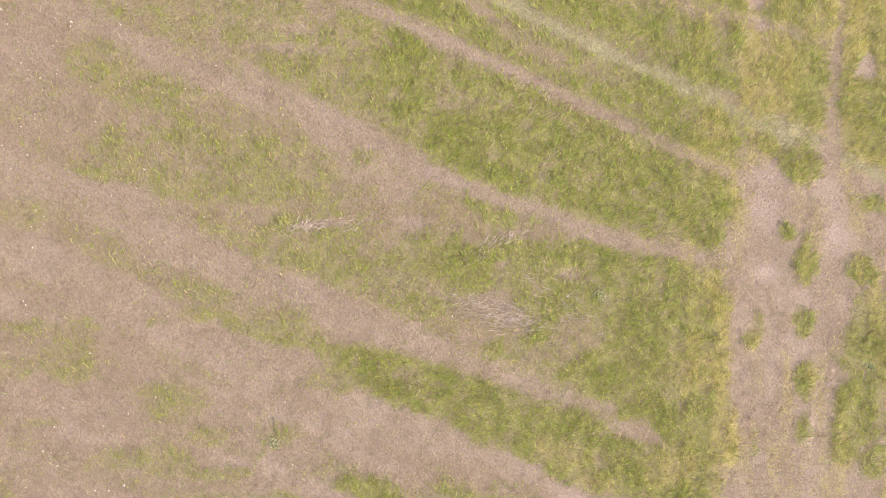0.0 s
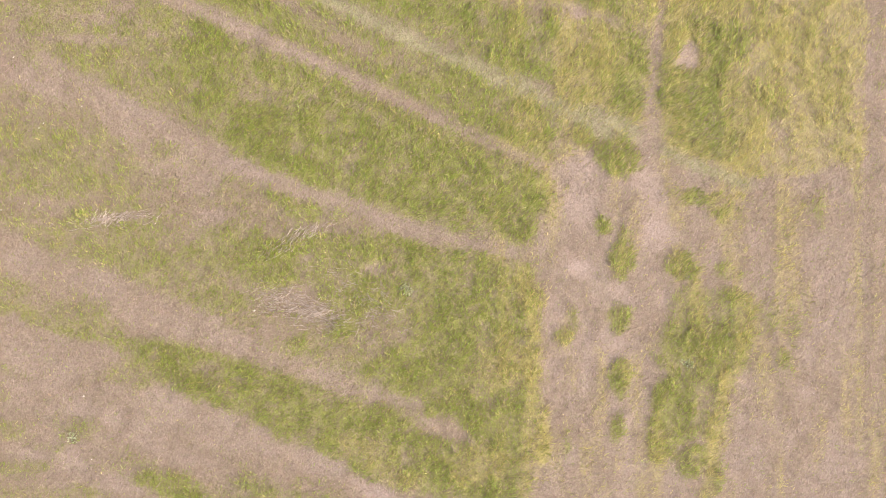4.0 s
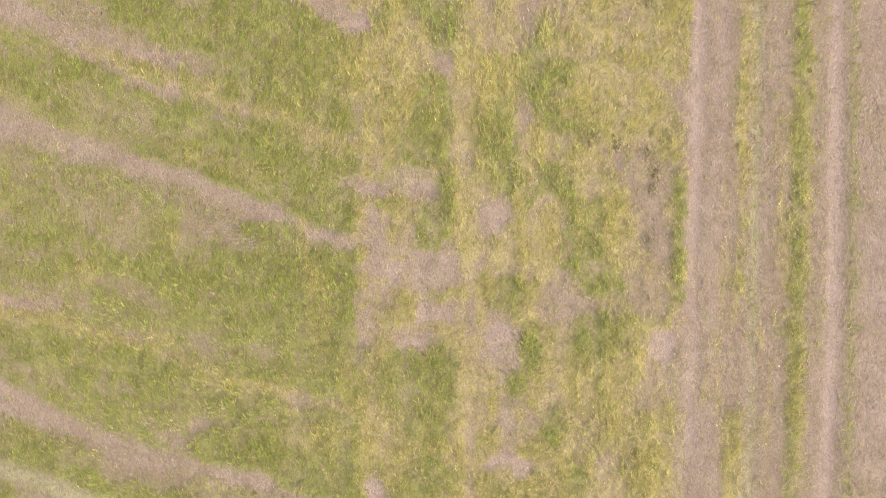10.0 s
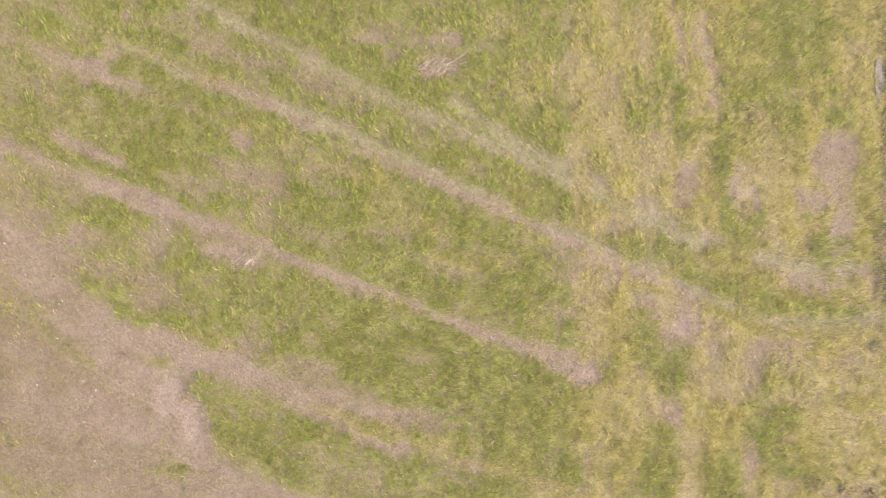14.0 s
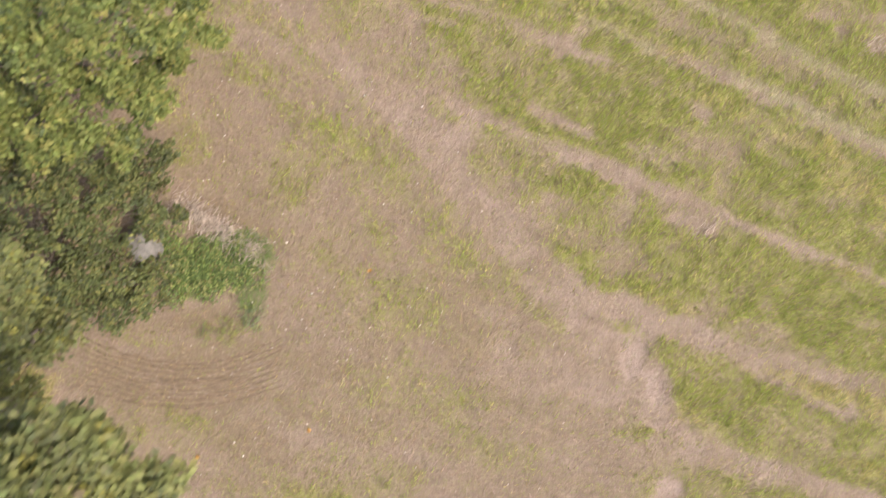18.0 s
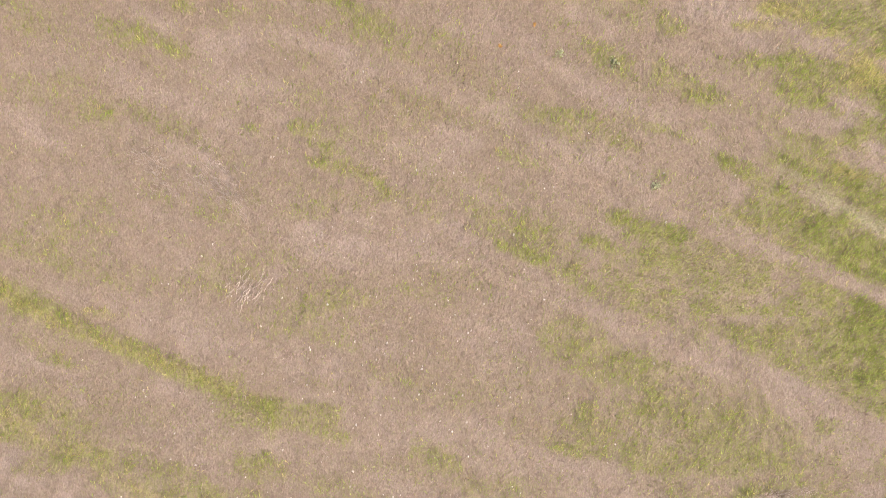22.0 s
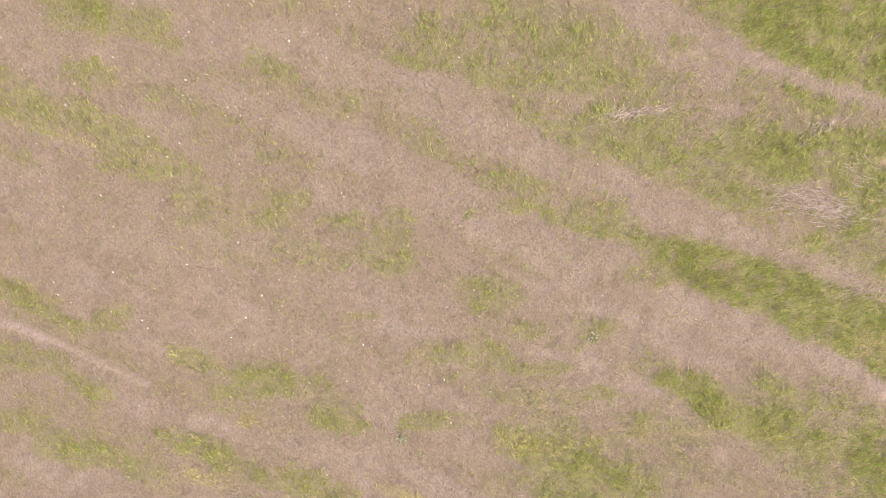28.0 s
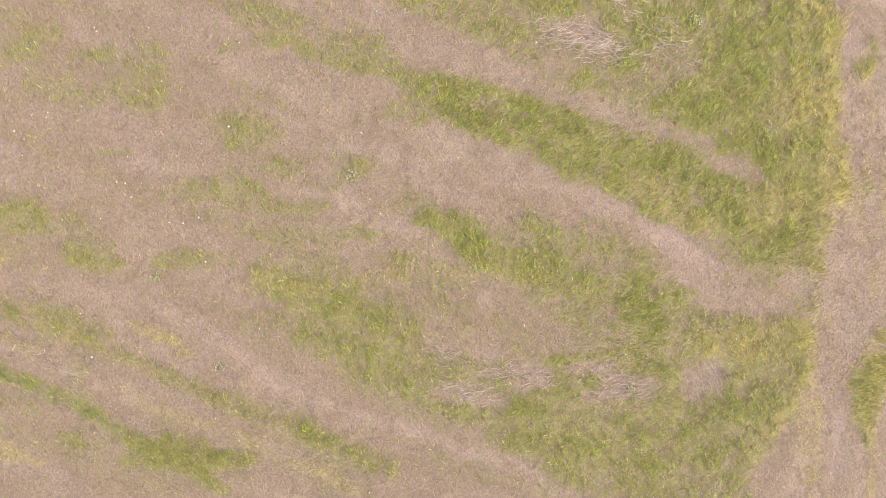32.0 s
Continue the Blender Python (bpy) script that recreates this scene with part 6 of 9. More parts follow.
# the long green strips on the far side
band("g", 0.7, 0.82, (-28.5, 8.3), (-26.8, 7.8), (-25.5, 6.9), (-24.1, 6.2), (-22.8, 5.7), (-21.8, 5.2), (-20.4, 4.6), (-19.3, 4.0))
band("y", 0.45, 0.53, (-28.5, 8.3), (-25.8, 6.9), (-24.1, 6.1), (-22.4, 5.5), (-20.7, 4.8), (-19.5, 4.1))
band("m", 0.7, 0.69, (-19.3, 4.2), (-17.9, 3.5), (-16.9, 3.1))
patch("m", 0.8, -27.2, 4.0, 1.07, 0.89, -20)
patch("m", 0.8, -24.9, 2.7, 1.6, 0.46, -20)
patch("m", 0.8, -21.8, 1.8, 1.96, 0.53, -22)
patch("m", 0.8, -19.7, 1.0, 1.6, 0.46, -20)
patch("m", 0.8, -26.3, 1.0, 1.07, 0.46, 0)
patch("m", 0.8, -26.9, 3.3, 1.07, 0.36, -20)
patch("m", 0.8, -23.7, 1.6, 1.6, 0.29, -20)
patch("m", 0.8, -18.3, 0.6, 1.43, 0.39, -15)
patch("m", 0.8, -25.7, 5.7, 1.25, 0.25, -25)
band("y", 0.4, 0.41, (-27.6, 4.3), (-26.6, 3.6), (-25.2, 2.6), (-23.2, 1.6), (-21.1, 0.7), (-19.4, -0.0))
band("p", 0.7, 0.41, (-25.5, 5.2), (-23.8, 4.3), (-21.9, 3.4), (-20.2, 2.5), (-18.3, 1.5))
band("y", 0.35, 0.47, (-25.4, 3.3), (-24.1, 2.2), (-22.7, 1.3), (-21.3, 0.6), (-19.6, 0.1), (-17.5, -0.8), (-15.3, -1.6))
patch("m", 0.65, -24.1, 2.4, 1.62, 0.47, -25)
patch("m", 0.65, -21.7, 1.5, 1.98, 0.57, -22)
patch("m", 0.65, -19.6, 0.6, 1.8, 0.47, -20)
patch("m", 0.65, -24.6, 0.8, 1.08, 0.54, -20)
patch("m", 0.65, -26.1, 2.4, 1.08, 0.36, 0)
patch("m", 0.65, -25.0, -0.0, 0.9, 0.54, 0)
patch("m", 0.65, -17.5, -0.7, 1.98, 0.4, -15)
patch("m", 0.65, -26.2, -1.4, 1.44, 0.72, -20)
patch("m", 0.65, -13.5, -0.4, 1.08, 0.36, -10)
patch("m", 0.65, -16.1, -1.9, 1.08, 0.4, -15)
patch("m", 0.65, -13.9, -1.3, 1.08, 0.36, 0)
patch("m", 0.65, -18.5, 0.2, 1.26, 0.4, -10)
patch("m", 0.65, -10.3, -3.5, 0.72, 0.72, 0)
patch("m", 0.65, -6.2, -1.6, 1.62, 0.47, -15)
patch("m", 0.65, -3.6, -2.3, 1.26, 0.65, -15)
patch("m", 0.65, -12.1, 1.1, 1.26, 0.29, -15)
patch("m", 0.65, -7.2, -4.7, 1.08, 0.72, 0)
patch("m", 0.65, -9.2, 0.1, 2.16, 0.54, -20)
patch("m", 0.65, -5.1, 2.6, 1.98, 0.9, -20)
patch("m", 0.65, -3.4, -0.1, 1.62, 0.72, -15)
patch("m", 0.65, -26.1, 4.3, 1.08, 0.47, -20)
patch("g", 0.6, -0.4, -3.9, 1.8, 0.9, -20)
patch("g", 0.6, 0.5, 0.2, 0.72, 0.72, 0)
patch("g", 0.6, 0.2, 5.7, 1.08, 1.44, -10)
patch("g", 0.6, -0.2, 8.9, 1.8, 0.72, -25)
patch("g", 0.6, -1.5, 9.6, 1.62, 0.54, -25)
patch("g", 0.6, -0.6, 7.0, 1.26, 0.47, -20)
patch("g", 0.6, -7.2, -4.8, 0.9, 0.47, 0)
patch("g", 0.6, -3.6, -2.3, 0.9, 0.43, -15)
patch("g", 0.6, -1.7, -3.3, 1.08, 0.43, -20)
band("g", 0.9, 0.73, (-28.2, -1.1), (-26.2, -2.1), (-24.5, -3.1), (-22.8, -4.0), (-21.4, -4.9), (-20.0, -5.6))
band("g", 0.9, 0.95, (-28.3, -4.0), (-26.6, -4.6), (-25.2, -5.2), (-23.8, -5.9))
band("n", 0.8, 0.73, (-28.2, -2.8), (-26.2, -3.7), (-24.5, -4.5), (-22.8, -5.2), (-21.4, -5.8))
band("b", 0.95, 0.54, (-29.7, -1.7), (-27.2, -2.7), (-25.9, -3.4), (-24.5, -4.0), (-23.1, -4.8), (-22.1, -5.2), (-21.0, -5.8))
band("p", 0.8, 0.63, (-5.1, 6.1), (-4.0, 5.4), (-2.1, 4.5), (-0.6, 3.5), (0.5, 3.2))
patch("p", 0.75, -14.6, 3.1, 2.87, 0.54, -15)
patch("p", 0.75, -11.4, 2.1, 2.16, 0.54, -15)
patch("p", 0.75, -8.8, 1.2, 1.98, 0.54, -15)
patch("p", 0.75, -7.3, 0.1, 1.8, 0.47, -20)
patch("p", 0.75, -17.4, 4.1, 1.62, 0.54, -25)
patch("p", 0.75, -17.5, 0.6, 1.62, 0.47, -15)
patch("p", 0.75, -11.4, -0.4, 2.51, 0.54, -10)
patch("p", 0.75, -8.8, -1.3, 1.62, 0.47, -15)
patch("p", 0.75, -5.9, -3.2, 1.98, 0.72, -15)
patch("p", 0.75, -6.6, -2.5, 1.26, 0.47, 0)
patch("p", 0.75, -18.9, 2.4, 1.62, 0.47, -20)
patch("p", 0.75, -21.7, -0.8, 1.8, 0.47, -20)
patch("p", 0.75, -19.6, -2.6, 1.98, 0.54, -20)
patch("p", 0.75, -15.0, -2.9, 2.16, 0.47, -10)
patch("p", 0.75, -11.7, -2.0, 1.62, 0.36, -10)
patch("p", 0.75, -0.6, -2.2, 1.44, 0.47, -15)
patch("p", 0.75, -3.2, -1.4, 1.62, 0.36, -20)
patch("p", 0.75, -3.1, 0.9, 0.9, 0.13, 5)
patch("p", 0.75, -0.6, 2.6, 0.9, 0.54, 0)
patch("p", 0.75, 0.2, 0.9, 0.72, 0.29, 0)
patch("p", 0.75, -4.2, 6.7, 1.44, 0.14, 0)
patch("p", 0.75, -5.9, -0.6, 1.62, 0.36, -20)
patch("p", 0.75, -1.4, -5.5, 1.62, 0.47, -10)
patch("p", 0.75, -22.9, -1.5, 1.26, 0.36, -20)
band("p", 0.7, 0.41, (-6.0, 9.7), (-4.5, 9.2), (-2.5, 8.7), (-1.0, 7.9), (1.1, 7.0))
patch("n", 0.6, -13.2, 1.6, 2.87, 0.47, -15)
patch("n", 0.6, -8.1, -0.6, 1.62, 0.43, -15)
patch("n", 0.6, -15.0, 0.2, 1.62, 0.36, -10)
patch("n", 0.6, -9.9, 2.7, 2.16, 0.47, -15)
patch("n", 0.6, -5.3, 4.3, 1.62, 0.43, -15)
patch("n", 0.6, -15.0, 2.2, 1.26, 0.25, 0)
patch("n", 0.6, -4.0, -4.4, 0.18, 0.54, -10)
patch("n", 0.6, -7.1, 3.0, 1.08, 0.43, 0)
patch("n", 0.6, -23.7, 4.2, 1.62, 0.47, -20)
# the bare rut and the mown strips beside it
band("n", 0.8, 0.77, (-23.3, -4.6), (-21.6, -5.2), (-19.9, -5.9), (-18.3, -6.9), (-16.9, -7.6))
band("b", 0.7, 0.31, (-23.3, -5.1), (-21.8, -5.5), (-20.6, -5.9), (-19.3, -6.6), (-17.9, -7.3))
band("n", 0.6, 0.28, (-21.3, -5.4), (-19.6, -6.2), (-18.4, -6.8))
patch("m", 0.85, -21.3, -6.5, 1.41, 0.49, -20)
patch("m", 0.85, -21.8, -4.4, 0.7, 0.42, 0)
patch("m", 0.85, -20.8, -4.8, 0.7, 0.35, 0)
patch("m", 0.85, -18.9, -5.2, 0.7, 0.53, 0)
patch("m", 0.85, -19.6, -7.4, 1.23, 0.35, -20)
patch("m", 0.85, -21.7, -8.4, 0.88, 0.42, 0)
patch("m", 0.85, -20.0, -9.3, 1.41, 0.6, -10)
patch("m", 0.85, -18.1, -9.9, 1.05, 0.53, -30)
patch("m", 0.85, -16.6, -9.2, 1.41, 0.46, -20)
patch("m", 0.85, -15.0, -10.0, 1.58, 0.46, -20)
patch("m", 0.85, -21.2, 1.0, 1.05, 0.53, -20)
patch("m", 0.85, -18.8, 0.5, 1.23, 0.53, -15)
patch("m", 0.85, -19.4, 4.0, 1.58, 0.6, 0)
patch("m", 0.85, -17.7, 3.8, 0.88, 0.53, 0)
patch("m", 0.85, -13.0, -10.4, 1.41, 0.42, -15)
patch("m", 0.85, -16.4, -6.6, 0.88, 0.35, -20)
patch("m", 0.85, -14.5, -7.2, 1.41, 0.25, -10)
patch("m", 0.8, -15.1, -2.1, 1.93, 0.46, -10)
patch("m", 0.8, -16.6, -1.9, 0.7, 0.7, 0)
patch("m", 0.8, -12.9, -3.3, 1.41, 0.39, -15)
patch("m", 0.8, -10.4, -3.4, 0.88, 0.6, 0)
patch("m", 0.8, -11.6, -2.3, 1.05, 0.25, 0)
patch("m", 0.8, -17.1, -0.5, 1.05, 0.32, -20)
patch("m", 0.8, -11.9, 1.2, 1.05, 0.35, 0)
patch("m", 0.8, -9.5, 1.4, 1.05, 0.28, -15)
patch("m", 0.8, -12.2, -8.3, 1.05, 0.7, -10)
patch("m", 0.8, -7.8, -4.6, 1.05, 0.42, -10)
patch("m", 0.8, -6.7, -1.1, 1.05, 0.39, 0)
patch("m", 0.8, -3.9, -2.2, 1.23, 0.46, -10)
patch("m", 0.8, -6.2, -5.9, 0.88, 0.28, 0)
patch("m", 0.8, -8.9, -6.5, 1.05, 0.39, 0)
patch("m", 0.8, -9.3, 2.6, 1.05, 0.28, 0)
patch("m", 0.8, -11.3, -5.3, 0.7, 0.21, 0)
patch("m", 0.8, -19.5, 2.2, 1.05, 0.53, 0)
patch("m", 0.8, -3.5, 0.1, 2.11, 0.7, -10)
patch("m", 0.8, -2.1, -1.3, 1.05, 0.35, -20)
patch("m", 0.8, -14.0, 2.4, 1.05, 0.42, -15)
patch("g", 0.6, -4.1, -6.2, 0.6, 0.25, 20)
patch("g", 0.6, -7.5, -4.8, 0.88, 0.39, 0)
patch("g", 0.6, 0.3, -4.0, 1.58, 0.53, -15)
patch("g", 0.6, 1.9, -4.4, 1.58, 0.53, -20)
patch("g", 0.6, 3.7, -5.5, 1.58, 0.7, -20)
patch("g", 0.6, 3.4, -6.2, 1.41, 0.53, -15)
patch("g", 0.6, -1.0, -3.6, 0.7, 0.25, 0)
patch("g", 0.6, 2.3, -0.6, 1.05, 0.42, 0)
patch("g", 0.6, 1.0, -0.1, 1.05, 0.35, -20)
patch("g", 0.6, 3.4, 4.0, 1.58, 0.88, 0)
patch("g", 0.6, 4.8, 2.8, 0.88, 0.88, 0)
patch("g", 0.6, 4.5, 0.1, 0.88, 0.35, 0)
patch("g", 0.6, 3.2, 1.2, 0.7, 0.21, 0)
patch("g", 0.6, 5.0, -1.5, 0.53, 0.53, 0)
patch("g", 0.6, -1.0, -7.6, 1.41, 0.35, -10)
patch("g", 0.6, 1.2, -8.7, 2.46, 0.7, -15)
patch("g", 0.6, -5.7, -7.8, 2.11, 0.28, -3)
patch("g", 0.6, 4.1, -10.2, 1.76, 1.05, 0)
patch("g", 0.6, -4.1, -10.2, 1.93, 0.53, -15)
patch("g", 0.6, -1.8, -9.0, 1.58, 0.46, -15)
patch("g", 0.6, 3.4, -3.1, 0.7, 0.35, 0)
patch("p", 0.8, -5.7, -3.2, 1.41, 0.6, -20)
patch("p", 0.8, -4.2, -3.8, 0.88, 0.42, 0)
patch("p", 0.8, -3.5, -6.6, 0.7, 0.21, 30)
patch("p", 0.8, -5.7, -6.6, 0.7, 0.25, -10)
patch("p", 0.8, -5.0, -5.5, 0.7, 0.35, 20)
patch("p", 0.8, -7.1, -0.2, 1.93, 0.53, -20)
patch("p", 0.8, -3.5, -1.1, 1.93, 0.53, -20)
patch("p", 0.8, -1.4, -2.2, 1.93, 0.53, -15)
patch("p", 0.8, -1.0, -5.4, 1.58, 0.53, -10)
patch("p", 0.8, 0.8, -6.2, 1.23, 0.39, -10)
patch("p", 0.8, 2.8, -6.7, 1.23, 0.28, -20)
patch("p", 0.8, -10.2, 1.5, 1.93, 0.39, -20)
patch("p", 0.8, 3.2, -1.7, 1.41, 0.39, -10)
patch("p", 0.8, 3.2, 0.4, 0.88, 0.14, 25)
patch("p", 0.8, 4.5, -2.3, 0.53, 0.25, 0)
patch("p", 0.8, -2.4, 1.0, 0.7, 0.09, 8)
patch("p", 0.8, -4.7, 1.4, 0.7, 0.14, 0)
patch("p", 0.8, -18.1, 2.6, 1.41, 0.53, -20)
patch("p", 0.8, 4.8, -7.9, 0.7, 0.21, -15)
patch("p", 0.8, 3.2, -3.9, 1.23, 0.18, -15)
patch("p", 0.8, -9.2, -5.8, 1.05, 0.18, 0)
patch("n", 0.65, -3.7, -4.3, 0.14, 0.25, 30)
patch("n", 0.65, -4.3, -5.0, 0.53, 0.12, 45)
patch("n", 0.65, -6.4, -1.3, 0.7, 0.42, 0)
patch("n", 0.65, -7.5, -4.4, 0.53, 0.35, 0)
patch("n", 0.65, 3.4, -2.1, 1.23, 0.42, -15)
patch("n", 0.65, 1.5, -2.2, 0.7, 0.25, 0)
patch("n", 0.65, -5.3, -2.9, 1.05, 0.28, 0)
band("p", 0.8, 0.46, (-2.4, 4.2), (-0.8, 3.5), (0.8, 2.8), (2.6, 2.0), (4.1, 1.5), (5.4, 1.1))
band("e", 0.5, 0.12, (-8.4, -7.4), (-6.8, -7.5), (-5.0, -7.7), (-2.8, -7.8))
patch("p", 0.55, -13.4, -6.3, 2.81, 0.53, -5)
patch("p", 0.55, -12.7, -4.2, 2.11, 0.39, -5)
patch("p", 0.55, -17.2, -3.1, 2.46, 0.53, -10)
patch("p", 0.55, -18.2, -2.2, 1.58, 0.46, 0)
patch("p", 0.55, -14.1, -5.6, 2.11, 0.32, -5)
patch("p", 0.55, -10.3, -7.4, 1.93, 0.32, -10)
patch("p", 0.55, -10.0, -8.6, 1.05, 0.46, -15)
patch("p", 0.55, -11.4, -9.5, 2.11, 0.46, -15)
patch("p", 0.55, -10.3, -10.4, 2.46, 0.46, -12)
patch("p", 0.55, -7.1, -7.1, 1.05, 0.21, 0)
# the lower corner: green beside the track
area("g", 0.8, 0.6, (1.5, 0.3), (5.3, 0.3), (8.7, -0.4), (10.1, -1.3), (10.8, -3.2), (10.6, -8.1), (10.1, -9.5), (7.1, -8.2), (4.6, -7.3), (2.4, -6.1), (1.7, -5.2), (6.4, -5.1), (6.6, -4.7), (3.6, -3.8), (4.5, -1.6), (2.4, -1.2))
area("g", 0.62, 0.7, (-1.3, -8.0), (1.3, -7.3), (3.9, -8.2), (5.8, -9.4), (6.9, -10.3), (10.1, -10.9), (10.1, -13.0), (8.3, -15.1), (8.0, -16.3), (2.1, -16.2), (0.2, -14.1), (-1.9, -13.4), (-4.0, -12.3), (-5.7, -11.0), (-7.1, -9.3), (-7.1, -8.8), (-4.8, -9.5), (-2.9, -10.7), (-0.8, -11.8), (2.1, -11.8), (3.0, -11.0), (1.3, -9.7))
patch("n", 0.7, -1.5, -9.3, 2.08, 0.59, -10)
patch("n", 0.7, 0.6, -10.6, 2.08, 0.52, -15)
patch("n", 0.7, -1.2, -10.0, 1.56, 0.42, 0)
patch("n", 0.7, 3.4, -10.8, 1.04, 0.69, 0)
patch("n", 0.7, 2.3, -10.1, 0.87, 0.35, 0)
patch("n", 0.7, 5.9, -2.6, 1.22, 0.69, -10)
patch("n", 0.7, 3.1, -2.1, 1.56, 0.59, -15)
patch("n", 0.7, 4.8, -3.3, 1.39, 0.38, 0)
patch("n", 0.7, 7.3, -5.8, 0.87, 0.38, 0)
patch("n", 0.7, 4.4, -7.8, 1.04, 0.17, -20)
patch("n", 0.7, 0.9, -8.0, 1.04, 0.35, -10)
patch("n", 0.7, 3.6, -8.9, 1.04, 0.31, 0)
patch("p", 0.8, 3.2, -1.7, 1.04, 0.45, -20)
patch("p", 0.8, -1.2, -11.4, 0.52, 0.31, -20)
patch("p", 0.8, -0.8, -12.7, 0.87, 0.35, 0)
patch("p", 0.8, 0.6, -12.3, 1.22, 0.38, -10)
patch("p", 0.8, 1.4, -12.1, 0.69, 0.28, 0)
patch("p", 0.8, 4.4, -12.6, 0.87, 0.35, -10)
patch("p", 0.8, 6.9, -12.4, 0.52, 0.69, 0)
patch("p", 0.8, 6.4, -12.6, 0.35, 0.52, 0)
patch("p", 0.8, 0.0, -13.0, 0.69, 0.21, 0)
patch("p", 0.8, 3.7, -12.9, 0.69, 0.21, 0)
patch("p", 0.8, 3.0, -12.0, 0.87, 0.21, 0)
patch("p", 0.8, 0.2, -11.6, 0.45, 0.17, 0)
patch("p", 0.8, 7.8, -5.9, 0.87, 0.24, -25)
patch("p", 0.8, 3.1, -0.5, 0.52, 0.1, 40)
patch("p", 0.8, 5.5, -0.7, 0.45, 0.24, 0)
patch("g", 0.7, 0.2, -12.5, 0.52, 0.17, 0)
patch("g", 0.7, 2.3, -11.8, 0.52, 0.17, 0)
patch("g", 0.7, -3.9, -5.8, 0.59, 0.31, 20)
patch("g", 0.7, -6.2, -5.8, 0.69, 0.31, 0)
patch("g", 0.7, -7.5, -4.4, 0.87, 0.45, 0)
patch("g", 0.7, -7.4, -5.0, 0.87, 0.38, 0)
patch("g", 0.7, -0.4, -4.1, 1.56, 0.52, -15)
patch("g", 0.7, 0.8, -4.4, 1.04, 0.42, 0)
patch("g", 0.7, -1.1, -3.8, 0.87, 0.35, 0)
patch("g", 0.7, -4.9, -2.4, 1.22, 0.42, -20)
patch("g", 0.7, -3.5, -2.7, 1.04, 0.35, -10)
patch("g", 0.7, -6.3, -1.2, 1.04, 0.35, -10)
patch("g", 0.7, -5.7, -7.9, 1.91, 0.28, -3)
patch("g", 0.7, -1.3, -7.4, 0.87, 0.24, 0)
patch("g", 0.7, -4.0, -2.0, 0.69, 0.35, 0)
patch("g", 0.7, -3.9, -7.8, 1.04, 0.24, 0)
patch("g", 0.7, -10.3, -3.6, 0.59, 0.45, 0)
patch("g", 0.7, -7.8, -2.2, 0.35, 0.17, 0)
patch("g", 0.7, 2.4, -0.7, 0.87, 0.35, 0)
patch("g", 0.7, 2.2, -0.0, 1.04, 0.35, 0)
patch("m", 0.8, -2.2, -4.1, 1.04, 0.45, 0)
patch("m", 0.8, 0.5, -1.7, 0.87, 0.42, 0)
patch("m", 0.8, -0.1, -1.2, 0.87, 0.35, 0)
patch("m", 0.8, -6.3, -1.9, 1.04, 0.35, 0)
patch("m", 0.8, -12.3, -3.5, 1.04, 0.35, 0)
patch("m", 0.8, -13.6, -7.3, 1.56, 0.52, -10)
patch("m", 0.8, -11.7, -8.7, 1.04, 0.42, 0)
patch("m", 0.8, -9.1, -8.6, 1.39, 0.35, 0)
patch("m", 0.8, -6.4, -9.1, 1.04, 0.35, -20)
patch("m", 0.8, -7.7, -6.5, 1.39, 0.35, 0)
patch("m", 0.8, -6.3, -7.0, 1.74, 0.24, 0)
patch("m", 0.8, -2.5, -6.9, 1.04, 0.24, 0)
patch("m", 0.8, 0.1, -0.0, 1.04, 0.35, 0)
patch("m", 0.8, -15.0, -7.5, 1.04, 0.35, 0)
patch("m", 0.8, -10.2, -2.3, 1.04, 0.31, 0)
patch("m", 0.8, -13.7, -1.8, 1.04, 0.35, 0)
patch("m", 0.8, -2.8, -0.5, 0.87, 0.24, -20)
patch("m", 0.8, -0.9, -0.3, 1.04, 0.24, -20)
band("p", 0.85, 0.67, (-7.3, 0.2), (-5.9, -0.3), (-4.2, -1.0), (-2.5, -1.7), (-1.1, -2.4), (0.6, -2.9), (2.2, -3.5), (3.6, -4.2), (5.2, -4.7), (6.9, -5.1))
patch("p", 0.85, -6.3, -2.7, 1.56, 0.52, -15)
patch("p", 0.85, -4.9, -3.6, 1.39, 0.52, -10)
patch("p", 0.85, -4.6, -4.1, 0.87, 0.42, 0)
patch("p", 0.85, -1.5, -5.2, 1.04, 0.45, 0)
patch("p", 0.85, -0.1, -5.7, 1.04, 0.42, -15)
patch("p", 0.85, -3.6, -6.4, 0.87, 0.24, 25)
patch("p", 0.85, -4.6, -5.5, 1.04, 0.28, 20)
patch("p", 0.85, -2.9, -7.6, 1.04, 0.24, -15)
patch("p", 0.85, -6.3, -3.2, 1.04, 0.24, 0)
band("p", 0.85, 0.61, (-2.9, -4.5), (-1.5, -5.0), (0.1, -5.7), (1.3, -6.2), (2.7, -6.8), (4.1, -7.3), (5.3, -8.0), (6.4, -8.7))
patch("s", 0.8, 6.0, -8.4, 1.04, 0.38, -25)
patch("s", 0.8, 6.9, -9.0, 0.69, 0.35, -20)
patch("s", 0.8, 6.4, -9.3, 0.69, 0.35, -20)
patch("s", 0.8, 5.3, -7.8, 0.69, 0.24, -25)
patch("p", 0.85, 7.3, -9.3, 1.22, 0.45, -10)
patch("p", 0.85, 8.3, -10.0, 1.04, 0.35, -10)
patch("p", 0.85, 6.9, -10.0, 0.87, 0.24, 0)
patch("n", 0.6, -3.7, -4.3, 0.1, 0.24, -15)
patch("n", 0.6, -4.1, -5.7, 0.35, 0.1, 40)
patch("n", 0.6, -4.9, -4.8, 0.69, 0.17, 0)
